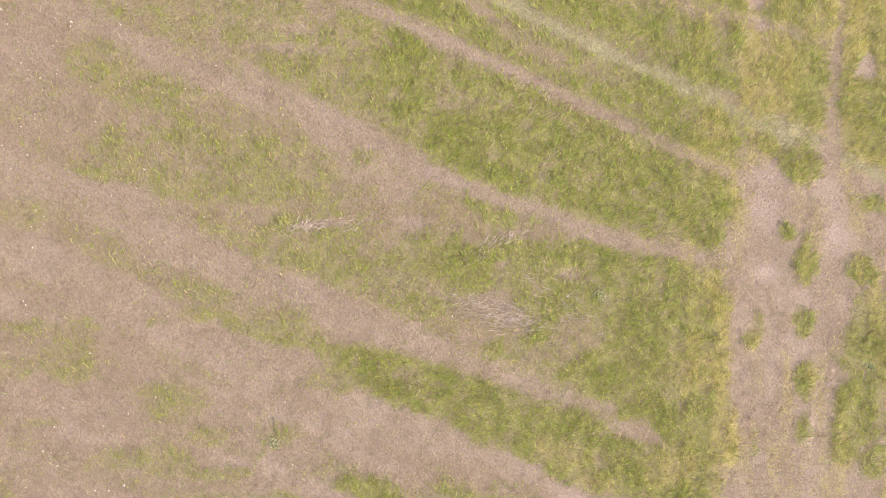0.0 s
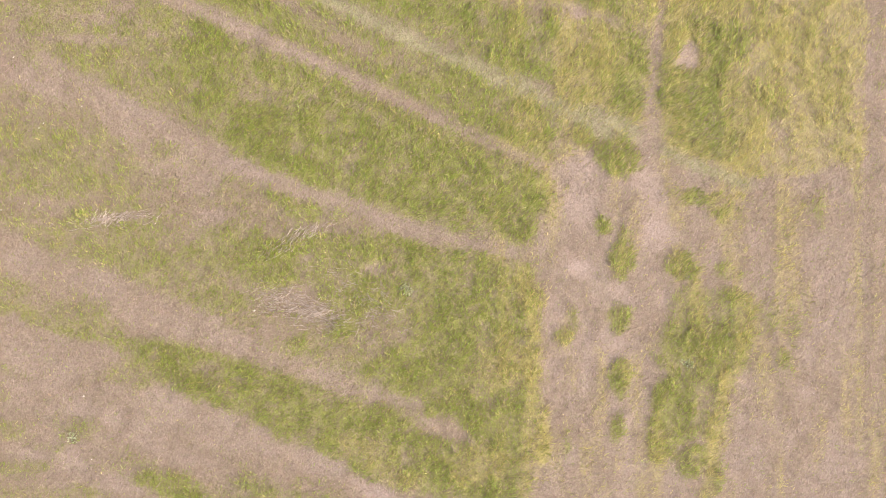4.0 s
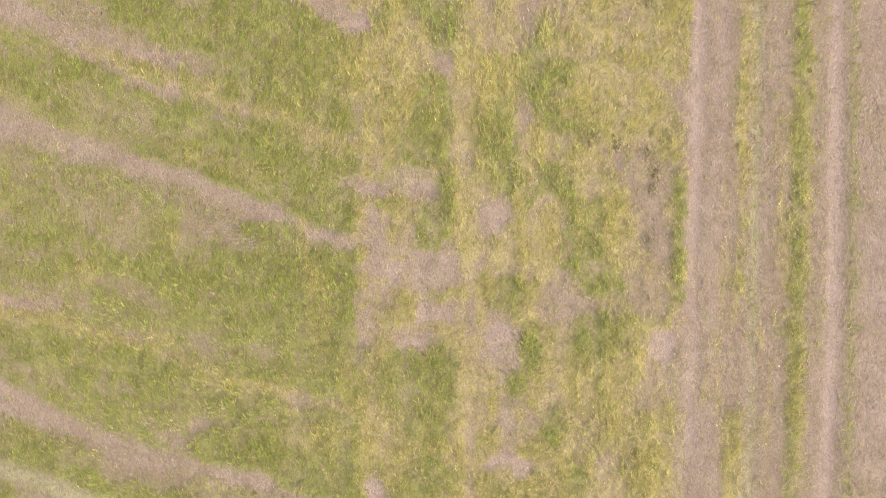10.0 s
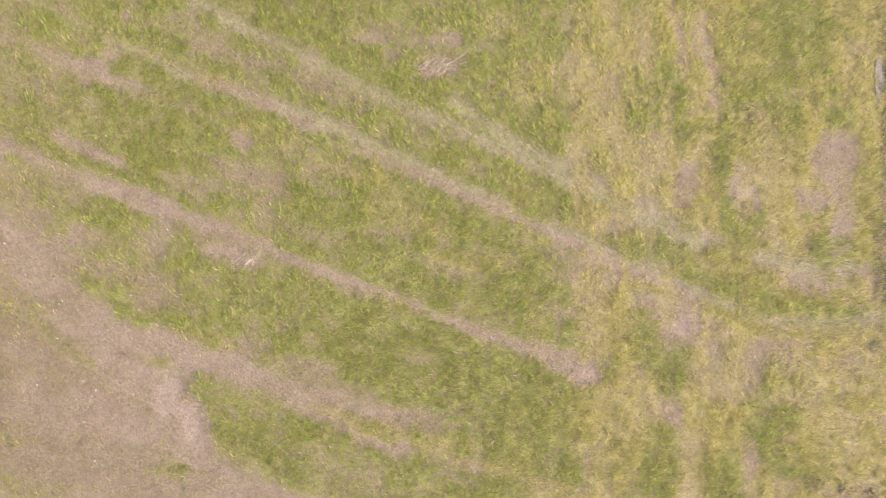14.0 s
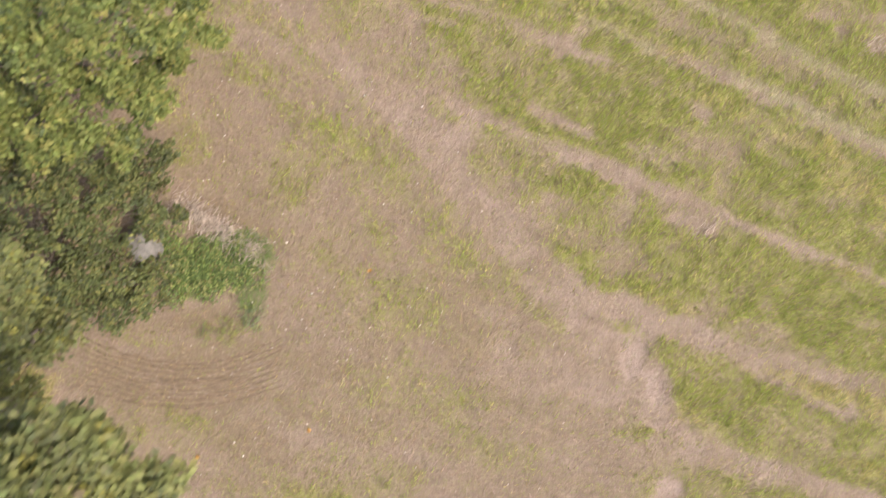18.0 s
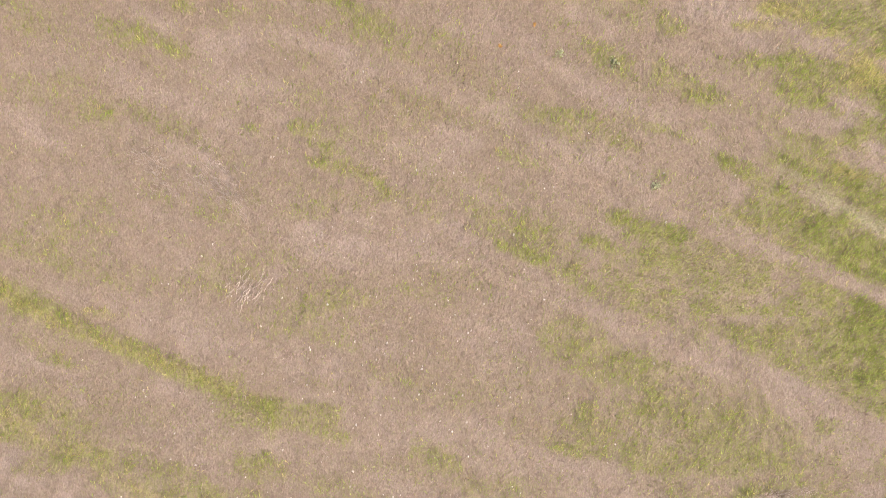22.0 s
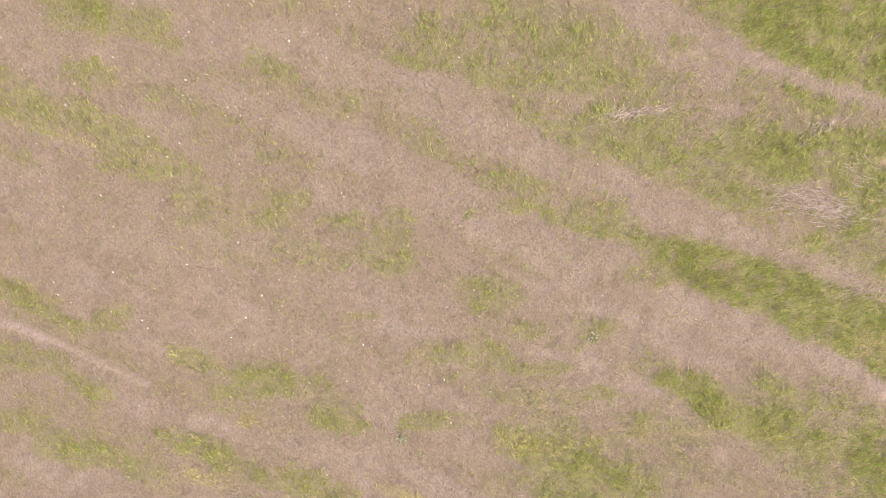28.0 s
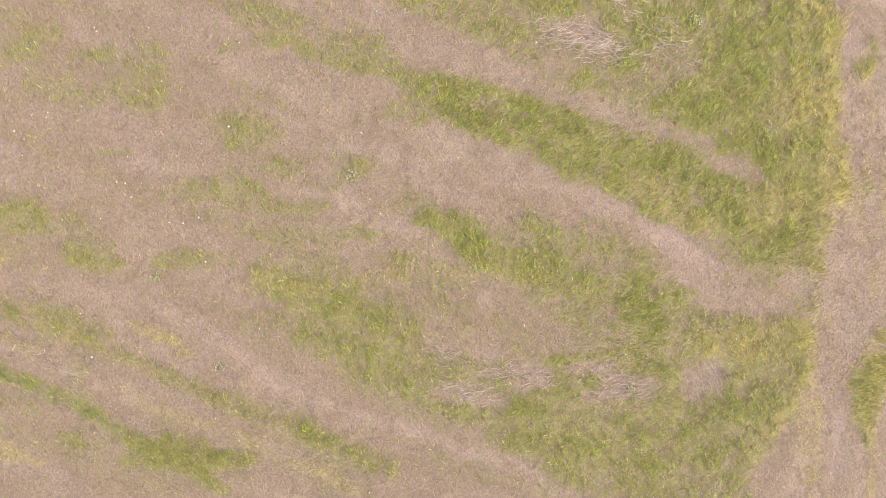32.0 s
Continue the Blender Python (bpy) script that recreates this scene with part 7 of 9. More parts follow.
band("p", 0.9, 0.67, (-13.4, -8.9), (-11.9, -9.4), (-10.5, -9.9), (-9.2, -10.5), (-8.1, -11.2), (-7.1, -11.9), (-6.1, -12.6), (-4.7, -13.2), (-2.9, -13.7), (-1.4, -14.2), (0.2, -14.8), (1.4, -15.3), (3.0, -16.3))
band("s", 0.5, 0.37, (-7.8, -11.5), (-6.4, -12.4), (-5.0, -13.1), (-2.9, -13.7), (-1.2, -14.3), (0.5, -15.1))
band("p", 0.7, 0.52, (-16.7, -8.3), (-14.6, -8.9), (-13.3, -9.4), (-11.6, -10.3), (-10.5, -10.8))
patch("o", 0.7, -10.4, -10.8, 1.04, 0.21, -20)
patch("o", 0.7, -9.3, -11.5, 0.28, 0.21, 0)
patch("o", 0.7, -14.8, -8.5, 0.28, 0.21, 0)
band("m", 0.85, 0.67, (-16.7, -9.2), (-15.0, -9.9), (-13.6, -10.6), (-11.9, -11.3), (-10.4, -11.9), (-8.8, -12.6), (-7.1, -13.3), (-5.0, -14.2), (-3.0, -15.1))
band("y", 0.35, 0.46, (-14.3, -9.9), (-12.6, -11.0), (-10.4, -12.0), (-8.5, -12.9), (-6.8, -13.8), (-4.7, -14.6))
patch("k", 0.4, -10.2, -11.8, 0.24, 0.14, -20)
patch("k", 0.4, -8.3, -11.8, 0.17, 0.14, 0)
patch("k", 0.4, -10.2, -9.1, 0.14, 0.1, 0)
band("h", 0.75, 0.52, (-16.7, -10.0), (-15.0, -10.9), (-13.3, -11.8), (-11.6, -12.5), (-9.9, -13.3), (-7.8, -14.0), (-5.7, -14.9), (-4.0, -15.8))
patch("p", 0.8, -15.2, -10.9, 0.69, 0.17, -30)
patch("p", 0.8, -13.3, -11.8, 0.69, 0.24, -30)
patch("p", 0.8, -11.3, -12.7, 1.04, 0.24, -20)
patch("p", 0.8, -8.2, -14.0, 0.87, 0.21, -20)
patch("p", 0.8, -6.4, -14.5, 1.04, 0.24, -20)
band("g", 0.85, 0.61, (-16.7, -11.3), (-15.0, -12.0), (-13.7, -12.5), (-12.3, -13.2), (-10.9, -14.1), (-9.6, -14.8), (-8.2, -15.7))
band("l", 0.35, 0.31, (-15.0, -12.0), (-13.0, -13.0), (-12.0, -13.4), (-10.4, -14.1))
patch("n", 0.7, -15.1, -12.7, 1.39, 0.45, -10)
patch("n", 0.7, -13.4, -13.9, 1.22, 0.45, -10)
patch("n", 0.7, -15.0, -11.6, 0.69, 0.17, 0)
patch("n", 0.7, -15.6, -13.9, 0.69, 0.35, 0)
patch("h", 0.7, -15.1, -14.4, 1.39, 0.35, -15)
patch("h", 0.7, -15.6, -14.2, 0.87, 0.28, 0)
patch("g", 0.7, -9.2, -14.5, 1.39, 0.52, -15)
patch("g", 0.7, -7.8, -14.7, 1.04, 0.35, 0)
patch("g", 0.7, -10.4, -14.7, 1.04, 0.35, 0)
patch("g", 0.7, -5.0, -14.2, 1.04, 0.24, -20)
patch("g", 0.7, -12.7, -14.1, 0.69, 0.35, 0)
band("y", 0.85, 0.52, (10.1, -1.1), (10.9, -2.5), (10.8, -4.2), (10.5, -6.3), (10.4, -8.1), (10.3, -9.5))
band("y", 0.7, 0.61, (9.7, -10.9), (10.1, -11.9), (9.5, -13.3), (8.3, -14.6))
patch("y", 0.7, 7.2, -11.4, 1.56, 0.52, -10)
patch("y", 0.7, 9.0, -11.2, 1.22, 0.69, 0)
patch("y", 0.7, 9.7, -8.8, 0.69, 0.69, 0)
patch("y", 0.7, 8.8, -7.2, 1.04, 0.69, 0)
patch("y", 0.7, 9.7, -3.7, 1.04, 0.87, 0)
patch("y", 0.7, 5.3, -6.6, 1.22, 0.52, -20)
patch("y", 0.7, 6.0, -7.3, 1.04, 0.42, -20)
patch("y", 0.7, -6.4, -9.3, 1.04, 0.21, -20)
# the track beside the corner
patch("d", 0.6, -7.5, -4.7, 1.32, 0.79, 0)
patch("d", 0.6, -6.2, -5.7, 1.05, 0.46, 0)
patch("d", 0.6, -4.0, -5.8, 0.79, 0.53, 0)
patch("d", 0.6, -2.5, -6.7, 0.53, 0.35, 0)
patch("d", 0.6, -6.7, -1.0, 1.32, 0.53, -15)
patch("d", 0.6, -3.9, -2.1, 1.93, 0.63, -20)
patch("d", 0.6, -10.4, -2.9, 1.05, 0.88, 0)
patch("d", 0.6, -13.2, -3.2, 1.41, 0.7, -10)
patch("d", 0.6, -16.1, -1.7, 1.41, 0.79, -15)
patch("d", 0.6, -5.9, -7.8, 2.11, 0.46, -3)
patch("d", 0.6, -11.8, 1.4, 1.05, 0.46, 0)
patch("d", 0.6, -9.5, 0.3, 1.05, 0.53, -20)
patch("m", 0.45, -7.5, -4.7, 0.88, 0.42, 0)
patch("m", 0.45, -3.9, -2.2, 1.23, 0.39, -15)
patch("m", 0.45, -6.7, -1.1, 0.88, 0.28, -15)
patch("m", 0.45, -10.4, -3.0, 0.7, 0.53, 0)
band("p", 0.55, 1.08, (-16.5, 4.6), (-12.6, 2.9), (-9.2, 1.2), (-5.6, -0.4), (-1.4, -2.0), (2.3, -3.5), (5.4, -4.6))
patch("p", 0.8, -5.8, -3.1, 1.58, 0.6, -15)
patch("p", 0.8, -4.8, -3.9, 1.23, 0.46, -10)
patch("p", 0.8, -3.5, -6.5, 1.05, 0.39, 20)
patch("p", 0.8, 0.1, -5.4, 1.93, 0.46, -20)
patch("p", 0.8, 3.4, -6.9, 1.76, 0.32, -20)
band("k", 0.3, 0.15, (-3.4, -4.1), (-3.7, -4.9), (-4.4, -5.4), (-5.5, -5.6))
band("y", 0.35, 0.62, (-7.5, -9.4), (-5.0, -9.5), (-2.3, -9.0), (0.4, -9.0), (3.7, -9.8))
band("p", 0.95, 1.16, (11.2, 0.3), (11.3, -1.4), (11.6, -3.5), (11.4, -6.0), (11.0, -8.1), (10.9, -9.8), (10.5, -11.9), (10.2, -14.0), (9.8, -16.3), (9.5, -18.2))
band("s", 0.5, 0.52, (11.9, -10.5), (10.9, -11.2), (10.3, -12.6), (10.0, -14.7), (9.8, -16.3))
area("p", 0.8, 0.3, (10.9, -9.1), (14.4, -9.1), (14.4, -18.3), (9.5, -18.2), (10.2, -13.3))
patch("g", 0.95, 11.7, -12.8, 0.59, 1.04, 0)
patch("g", 0.95, 12.1, -12.1, 0.7, 0.52, 0)
patch("g", 0.95, 11.7, -2.8, 0.28, 0.38, 0)
patch("g", 0.95, 11.8, -14.0, 0.28, 0.45, 0)
patch("y", 0.8, 11.0, -6.0, 0.28, 1.04, 0)
patch("y", 0.8, 10.9, -1.8, 0.28, 0.52, 0)
patch("y", 0.8, 12.3, -11.2, 0.45, 0.24, 0)
patch("p", 0.7, 9.8, -9.4, 0.7, 0.35, -10)
patch("p", 0.7, 7.7, -5.9, 1.04, 0.24, -20)

# patchiness everywhere: thin spots in the green, tufts in the dry, streaks along the rows and along the headland
THIN = cloud(RU * 0.6, RV * 1.4, 1.2, 60)
FINE = cloud(GX, GY, 0.45, 71, 3)
STREAK = cloud(RU * 0.22, RV * 1.5, 0.8, 50)
HEADLAND = step((GX - 8.5) / 1.5) * step((27 - GX) / 2)
LANE = cloud(GX * 1.7, GY * 0.3, 0.8, 55)
COVER[0] *= np.clip(0.95 + 0.35 * (THIN - 0.44) + 0.6 * (FINE - 0.5), 0.3, 1.15)
COVER[1] *= np.clip(0.75 + 1.2 * (cloud(GX, GY * 0.5, 0.9, 80) - 0.42) + 0.6 * (FINE - 0.5), 0.2, 1.3)
open_turf = (1 - HEADLAND) * (1 - COVER[3]) * np.clip(1 - 1.2 * COVER[0], 0, 1)
COVER[0] += open_turf * np.clip((STREAK - 0.52) * 1.2, 0, 0.12) * (1 - 0.6 * COVER[2])
COVER[2] += open_turf * np.clip((0.47 - STREAK) * 2.6, 0, 0.45)
COVER[1] += HEADLAND * (1 - COVER[3]) * (1 - COVER[4]) * np.clip((LANE - 0.52) * 2.6, 0, 0.45) * (1 - 0.3 * COVER[2])
COVER[2] += HEADLAND * (1 - COVER[3]) * (1 - COVER[4]) * np.clip((0.44 - LANE) * 3.2, 0, 0.5)
COVER[0] *= 1 - 0.5 * HEADLAND * np.clip((0.44 - LANE) * 4, 0, 1)
COVER[0] += np.clip((FINE - 0.60) * 1.0, 0, 0.12) * (1 - COVER[3]) * (1 - 0.7 * COVER[2])
HOLES = np.clip((0.42 - cloud(RU * 0.75, RV * 1.25, 0.46, 66)) * 8, 0, 1) * np.clip(COVER[0] * 1.6 - 0.3, 0, 1) * (1 - 0.6 * HEADLAND)
COVER[0] *= 1 - 0.55 * HOLES
COVER[2] += 0.22 * HOLES
COVER[2] *= np.clip(0.72 + 2.4 * (FINE - 0.5) + 1.2 * (cloud(GX, GY, 1.3, 33) - 0.5), 0.15, 1.15)
COVER = np.clip(COVER, 0, 1)

# relief: grass stands on low swells, wheels and water have cut in
RELIEF = 0.10 * (cloud(GX, GY, 6.0, 90) - 0.5) + 0.05 * (cloud(GX, GY, 0.8, 95) - 0.5)
RELIEF += 0.03 * COVER[0] - 0.035 * COVER[2] - 0.05 * COVER[3] - 0.03 * COVER[7] - 0.12 * COVER[4]


def sample(field, x, y):
    u, v = np.clip((x - X0) / CELL, 0, NX - 1.001), np.clip((y - Y0) / CELL, 0, NY - 1.001)
    i, j = u.astype(int), v.astype(int)
    a, b = u - i, v - j
    return (field[j, i] * (1 - a) + field[j, i + 1] * a) * (1 - b) + (field[j + 1, i] * (1 - a) + field[j + 1, i + 1] * a) * b


def mesh_object(name, verts, faces, mat, sides, parent=None):
    """One mesh from arrays: verts n x 3, faces m x sides."""
    me = bpy.data.meshes.new(name)
    me.vertices.add(len(verts))
    me.vertices.foreach_set("co", np.ascontiguousarray(verts, dtype=np.float32).ravel())
    me.loops.add(faces.size)
    me.loops.foreach_set("vertex_index", np.ascontiguousarray(faces, dtype=np.int32).ravel())
    me.polygons.add(len(faces))
    me.polygons.foreach_set("loop_start", np.arange(0, faces.size, sides, dtype=np.int32))
    me.polygons.foreach_set("loop_total", np.full(len(faces), sides, dtype=np.int32))
    me.materials.append(mat)
    me.update(calc_edges=True)
    ob = new(name, me)
    ob.parent = parent
    return ob


def color_layer(ob, name, values):
    layer = ob.data.attributes.new(name, "FLOAT_COLOR", "POINT")
    layer.data.foreach_set("color", np.ascontiguousarray(values, dtype=np.float32).ravel())


# ---- the ground: one sheet out to the horizon ----
def axis(low, high):
    inner = np.arange(low, high + 0.01, 0.14)
    out = np.cumsum(0.3 * 1.28 ** np.arange(34))
    return np.concatenate([low - out[::-1], inner, high + out])


ax, ay = axis(X0 + 0.2, X0 + CELL * NX - 0.3), axis(Y0 + 0.2, Y0 + CELL * NY - 0.3)
mx, my = np.meshgrid(ax, ay)
gx, gy = mx.ravel(), my.ravel()
far = step((np.maximum(np.abs(gx) - 34, np.maximum(gy - 46, -22 - gy))) / 6)
gz = sample(RELIEF, gx, gy) * (1 - far)
n0, n1 = len(ax), len(ay)
ids = np.arange(n0 * n1).reshape(n1, n0)
quads = np.stack([ids[:-1, :-1], ids[:-1, 1:], ids[1:, 1:], ids[1:, :-1]], -1).reshape(-1, 4)
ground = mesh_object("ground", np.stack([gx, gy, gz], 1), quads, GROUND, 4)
wide = np.clip((cloud(gx * 0.6, gy * 1.2, 9.0, 120) - 0.35) * 2.2, 0, 0.9)
cov = [sample(c, gx, gy) for c in COVER]
cov[0] = cov[0] * (1 - far) + wide * far
for c in range(1, 8):
    cov[c] = cov[c] * (1 - far)
color_layer(ground, "cover", np.stack([cov[0], cov[1], cov[2], cov[7]], 1))
color_layer(ground, "wear", np.stack([cov[3], cov[4], cov[5], cov[6]], 1))
ground.data.polygons.foreach_set("use_smooth", np.ones(len(quads), bool))
tagged(ground, "dry mown meadow with green rows and pale wheel tracks", "ground", kind="structure")


# ---- grass: blades by the hundred thousand ----
def scatter(count, rng, keep):
    """Places inside the seen meadow, kept with the chance that keep(x, y) gives."""
    x, y = rng.uniform(-32, 32, count), rng.uniform(-20, 43, count)
    ok = rng.rand(count) < keep(x, y)
    return x[ok], y[ok]


def blades(name, x, y, length, width, heading, lean, tints, mat, rng):
    """Bent blades of four points: foot, two shoulders and a tip."""
    n = len(x)
    z = sample(RELIEF, x, y)
    c, s = np.cos(heading), np.sin(heading)
    side = np.stack([-s, c, rng.uniform(-0.5, 0.5, n)], 1) * (width * 0.5)[:, None]
    out = np.stack([c, s], 1) * (length * np.sin(lean))[:, None]
    up = length * np.cos(lean)
    base = np.stack([x, y, z - 0.005], 1)
    mid = base + np.concatenate([out * 0.5, (up * 0.68)[:, None]], 1)
    tip = base + np.concatenate([out, (up * 0.95)[:, None]], 1)
    verts = np.stack([base, mid + side, mid - side, tip], 1).reshape(-1, 3)
    k = 4 * np.arange(n)[:, None, None]
    faces = (k + np.array([[0, 1, 2], [2, 1, 3]])[None]).reshape(-1, 3)
    ob = mesh_object(name, verts, faces, mat, 3)
    color_layer(ob, "tint", np.repeat(np.concatenate([tints, np.ones((n, 1))], 1), 4, axis=0))
    return ob


def tinted(x, y, parts, rng, spread):
    """Colour of each blade: picks among the given colours by their weights."""
    w = np.stack([np.maximum(p[0], 0) + 1e-4 for p in parts], 1)
    pick = (rng.rand(len(x), 1) * w.sum(1, keepdims=True) > np.cumsum(w, 1)).sum(1).clip(0, len(parts) - 1)
    return np.array([p[1] for p in parts])[pick] * rng.uniform(1 - spread, 1 + spread, (len(x), 1)) * rng.uniform(0.94, 1.06, (len(x), 3))


def wind(x, y):
    """The way the blades lie: mostly up the slope, swirling from place to place."""
    return radians(74) + (cloud(x, y, 4.0, 140, 2) - 0.5) * 1.8


rng = np.random.RandomState(11)


def living(x, y):
    return np.clip(sample(COVER[0], x, y) + 0.75 * sample(COVER[1], x, y) + 0.8 * sample(COVER[5], x, y) + 0.4 * sample(COVER[7], x, y) + 0.6 * sample(COVER[4], x, y), 0, 1)


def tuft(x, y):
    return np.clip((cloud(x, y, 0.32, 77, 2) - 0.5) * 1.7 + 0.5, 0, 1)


x, y = scatter(2200000, rng, lambda x, y: living(x, y) ** 1.3 * (0.30 + 1.0 * tuft(x, y)))
g, w, h, k, cr = (sample(COVER[c], x, y) for c in (0, 1, 5, 4, 7))
tints = tinted(x, y, [(g * 0.46, GREEN), (g * 0.22, (0.290, 0.322, 0.070)), (g * 0.20 + 0.02, (0.240, 0.172, 0.110)), (w * 1.1, YELLOW), (w * 0.35, (0.43, 0.36, 0.145)), (h * 2.0, LUSH), (cr * 0.8, CREAM), (k * 1.0, DARK), (g * 0.10, (0.165, 0.165, 0.045))], rng, 0.14)
length = rng.uniform(0.13, 0.30, len(x)) * (0.6 + 0.5 * living(x, y)) * (1 - 0.5 * cr)
# tint rises with the tuft: highlights and shaded gaps put into blade colour
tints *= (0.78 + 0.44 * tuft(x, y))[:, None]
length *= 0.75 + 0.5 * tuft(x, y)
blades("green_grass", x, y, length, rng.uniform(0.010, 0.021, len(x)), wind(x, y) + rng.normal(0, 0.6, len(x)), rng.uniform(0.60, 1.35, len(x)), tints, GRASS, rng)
tagged(bpy.data.objects["green_grass"], "green and yellowing blades of meadow grass", "grass", kind="stuff")


# ---- dry stalks lying on the turf ----
def straws(name, x, y, length, width, heading, tints, mat, rng):
    """Short stalks that lie nearly flat, one quad each."""
    n = len(x)
    z = sample(RELIEF, x, y) + rng.uniform(0.004, 0.03, n)
    a = np.stack([np.cos(heading), np.sin(heading), rng.uniform(-0.08, 0.22, n)], 1) * (length * 0.5)[:, None]
    b = np.stack([-np.sin(heading), np.cos(heading), rng.uniform(-0.3, 0.3, n)], 1) * (width * 0.5)[:, None]
    p = np.stack([x, y, z + 0.08 * length], 1)
    verts = np.stack([p - a - b, p + a - b, p + a + b, p - a + b], 1).reshape(-1, 3)
    faces = 4 * np.arange(n)[:, None] + np.arange(4)[None]
    ob = mesh_object(name, verts, faces, mat, 4)
    color_layer(ob, "tint", np.repeat(np.concatenate([tints, np.ones((n, 1))], 1), 4, axis=0))
    return ob


x, y = scatter(560000, rng, lambda x, y: np.clip(0.80 - 0.55 * living(x, y) - 0.75 * sample(COVER[3], x, y), 0.05, 1) * (0.35 + 1.1 * cloud(x, y, 0.35, 87, 2)))
p, e, s3 = (sample(COVER[c], x, y) for c in (2, 6, 3))
tints = tinted(x, y, [(0.5 - 0.3 * p, (0.242, 0.175, 0.116)), (0.35 + 0 * p, (0.180, 0.130, 0.087)), (0.25 + 1.2 * p, (0.282, 0.209, 0.158)), (0.8 * s3, SOIL), (0.12 + 0 * p, (0.205, 0.18, 0.07)), (e * 0.5, (0.27, 0.185, 0.095))], rng, 0.12)
tints *= (0.80 + 0.4 * cloud(x, y, 0.25, 88, 2))[:, None]
straws("dry_stalks", x, y, rng.uniform(0.07, 0.22, len(x)), rng.uniform(0.006, 0.015, len(x)), wind(x, y) + rng.normal(0, 0.9, len(x)), tints, STRAW, rng)
tagged(bpy.data.objects["dry_stalks"], "dry straw-coloured stalks lying on the turf", "dry grass", kind="stuff")


# ---- small stones and bits of chalk in the dry grass ----
def pebbles(name, x, y, size, mat, rng):
    """Flat-topped stones of eight corners."""
    n = len(x)
    z = sample(RELIEF, x, y)
    corner = np.array([[-1, -1, -0.3], [1, -1, -0.3], [1, 1, -0.3], [-1, 1, -0.3], [-0.7, -0.7, 0.8], [0.7, -0.7, 0.8], [0.7, 0.7, 0.8], [-0.7, 0.7, 0.8]])
    verts = corner[None] * rng.uniform(0.6, 1.3, (n, 8, 1)) * (size[:, None, None] * np.array([1.0, 0.7, 0.6]))
    a = rng.uniform(0, 6.28, n)[:, None]
    vx, vy = verts[..., 0] * np.cos(a) - verts[..., 1] * np.sin(a), verts[..., 0] * np.sin(a) + verts[..., 1] * np.cos(a)
    verts = np.stack([vx + x[:, None], vy + y[:, None], verts[..., 2] + z[:, None] + 0.01], -1).reshape(-1, 3)
    faces = np.array([[4, 5, 6, 7], [0, 1, 5, 4], [1, 2, 6, 5], [2, 3, 7, 6], [3, 0, 4, 7], [3, 2, 1, 0]])
    return mesh_object(name, verts, (8 * np.arange(n)[:, None, None] + faces[None]).reshape(-1, 4), mat, 4)


def stony(x, y):
    near = np.exp(-((x + 14.5) ** 2 + (y - 6) ** 2) / 40) + 0.7 * np.exp(-((x + 10) ** 2 + (y - 27) ** 2) / 50) + 0.25 * np.exp(-((x + 12) ** 2 + (y + 3) ** 2) / 60)
    return np.clip(near, 0.03, 1) * (1 - 0.8 * living(x, y)) * cloud(x, y, 2.0, 160) * 1.5


x, y = scatter(15000, rng, stony)
pebbles("chalk_bits", x, y, rng.uniform(0.013, 0.026, len(x)) * rng.uniform(0.7, 1.4, len(x)), CHALK, rng)
tagged(bpy.data.objects["chalk_bits"], "small pale stones lying in the dry grass", "stones", kind="stuff")


# ---- trees ----
def tube(bm, path, radii, sides=8):
    """A tapered round limb along a path."""
    rings = []
    for k, p in enumerate(path):
        ahead = (path[min(k + 1, len(path) - 1)] - path[max(k - 1, 0)]).normalized()
        u = ahead.orthogonal().normalized()
        v = ahead.cross(u)
        rings.append([bm.verts.new(p + (u * math.cos(6.2832 * s / sides) + v * math.sin(6.2832 * s / sides)) * radii[k]) for s in range(sides)])
    for a, b in zip(rings, rings[1:]):
        for s in range(sides):
            bm.faces.new((a[s], a[(s + 1) % sides], b[(s + 1) % sides], b[s]))
    bm.faces.new(rings[-1])


def part(name, bm, mat, parent, label=""):
    me = bpy.data.meshes.new(name)
    bmesh.ops.recalc_face_normals(bm, faces=bm.faces)
    bm.to_mesh(me)
    bm.free()
    for p in me.polygons:
        p.use_smooth = True
    me.materials.append(mat)
    ob = new(name, me)
    ob.parent = parent
    return tagged(ob, label)


def bent(a, b, sag, rnd, steps=6):
    """Points from a to b with a crooked way between."""
    off = Vector((rnd.uniform(-1, 1), rnd.uniform(-1, 1), rnd.uniform(-0.3, 1))) * sag
    return [a.lerp(b, t) + off * (4 * t * (1 - t)) + Vector((rnd.uniform(-1, 1), rnd.uniform(-1, 1), 0)) * sag * 0.12 * (0 < t < 1) for t in (k / steps for k in range(steps + 1))]


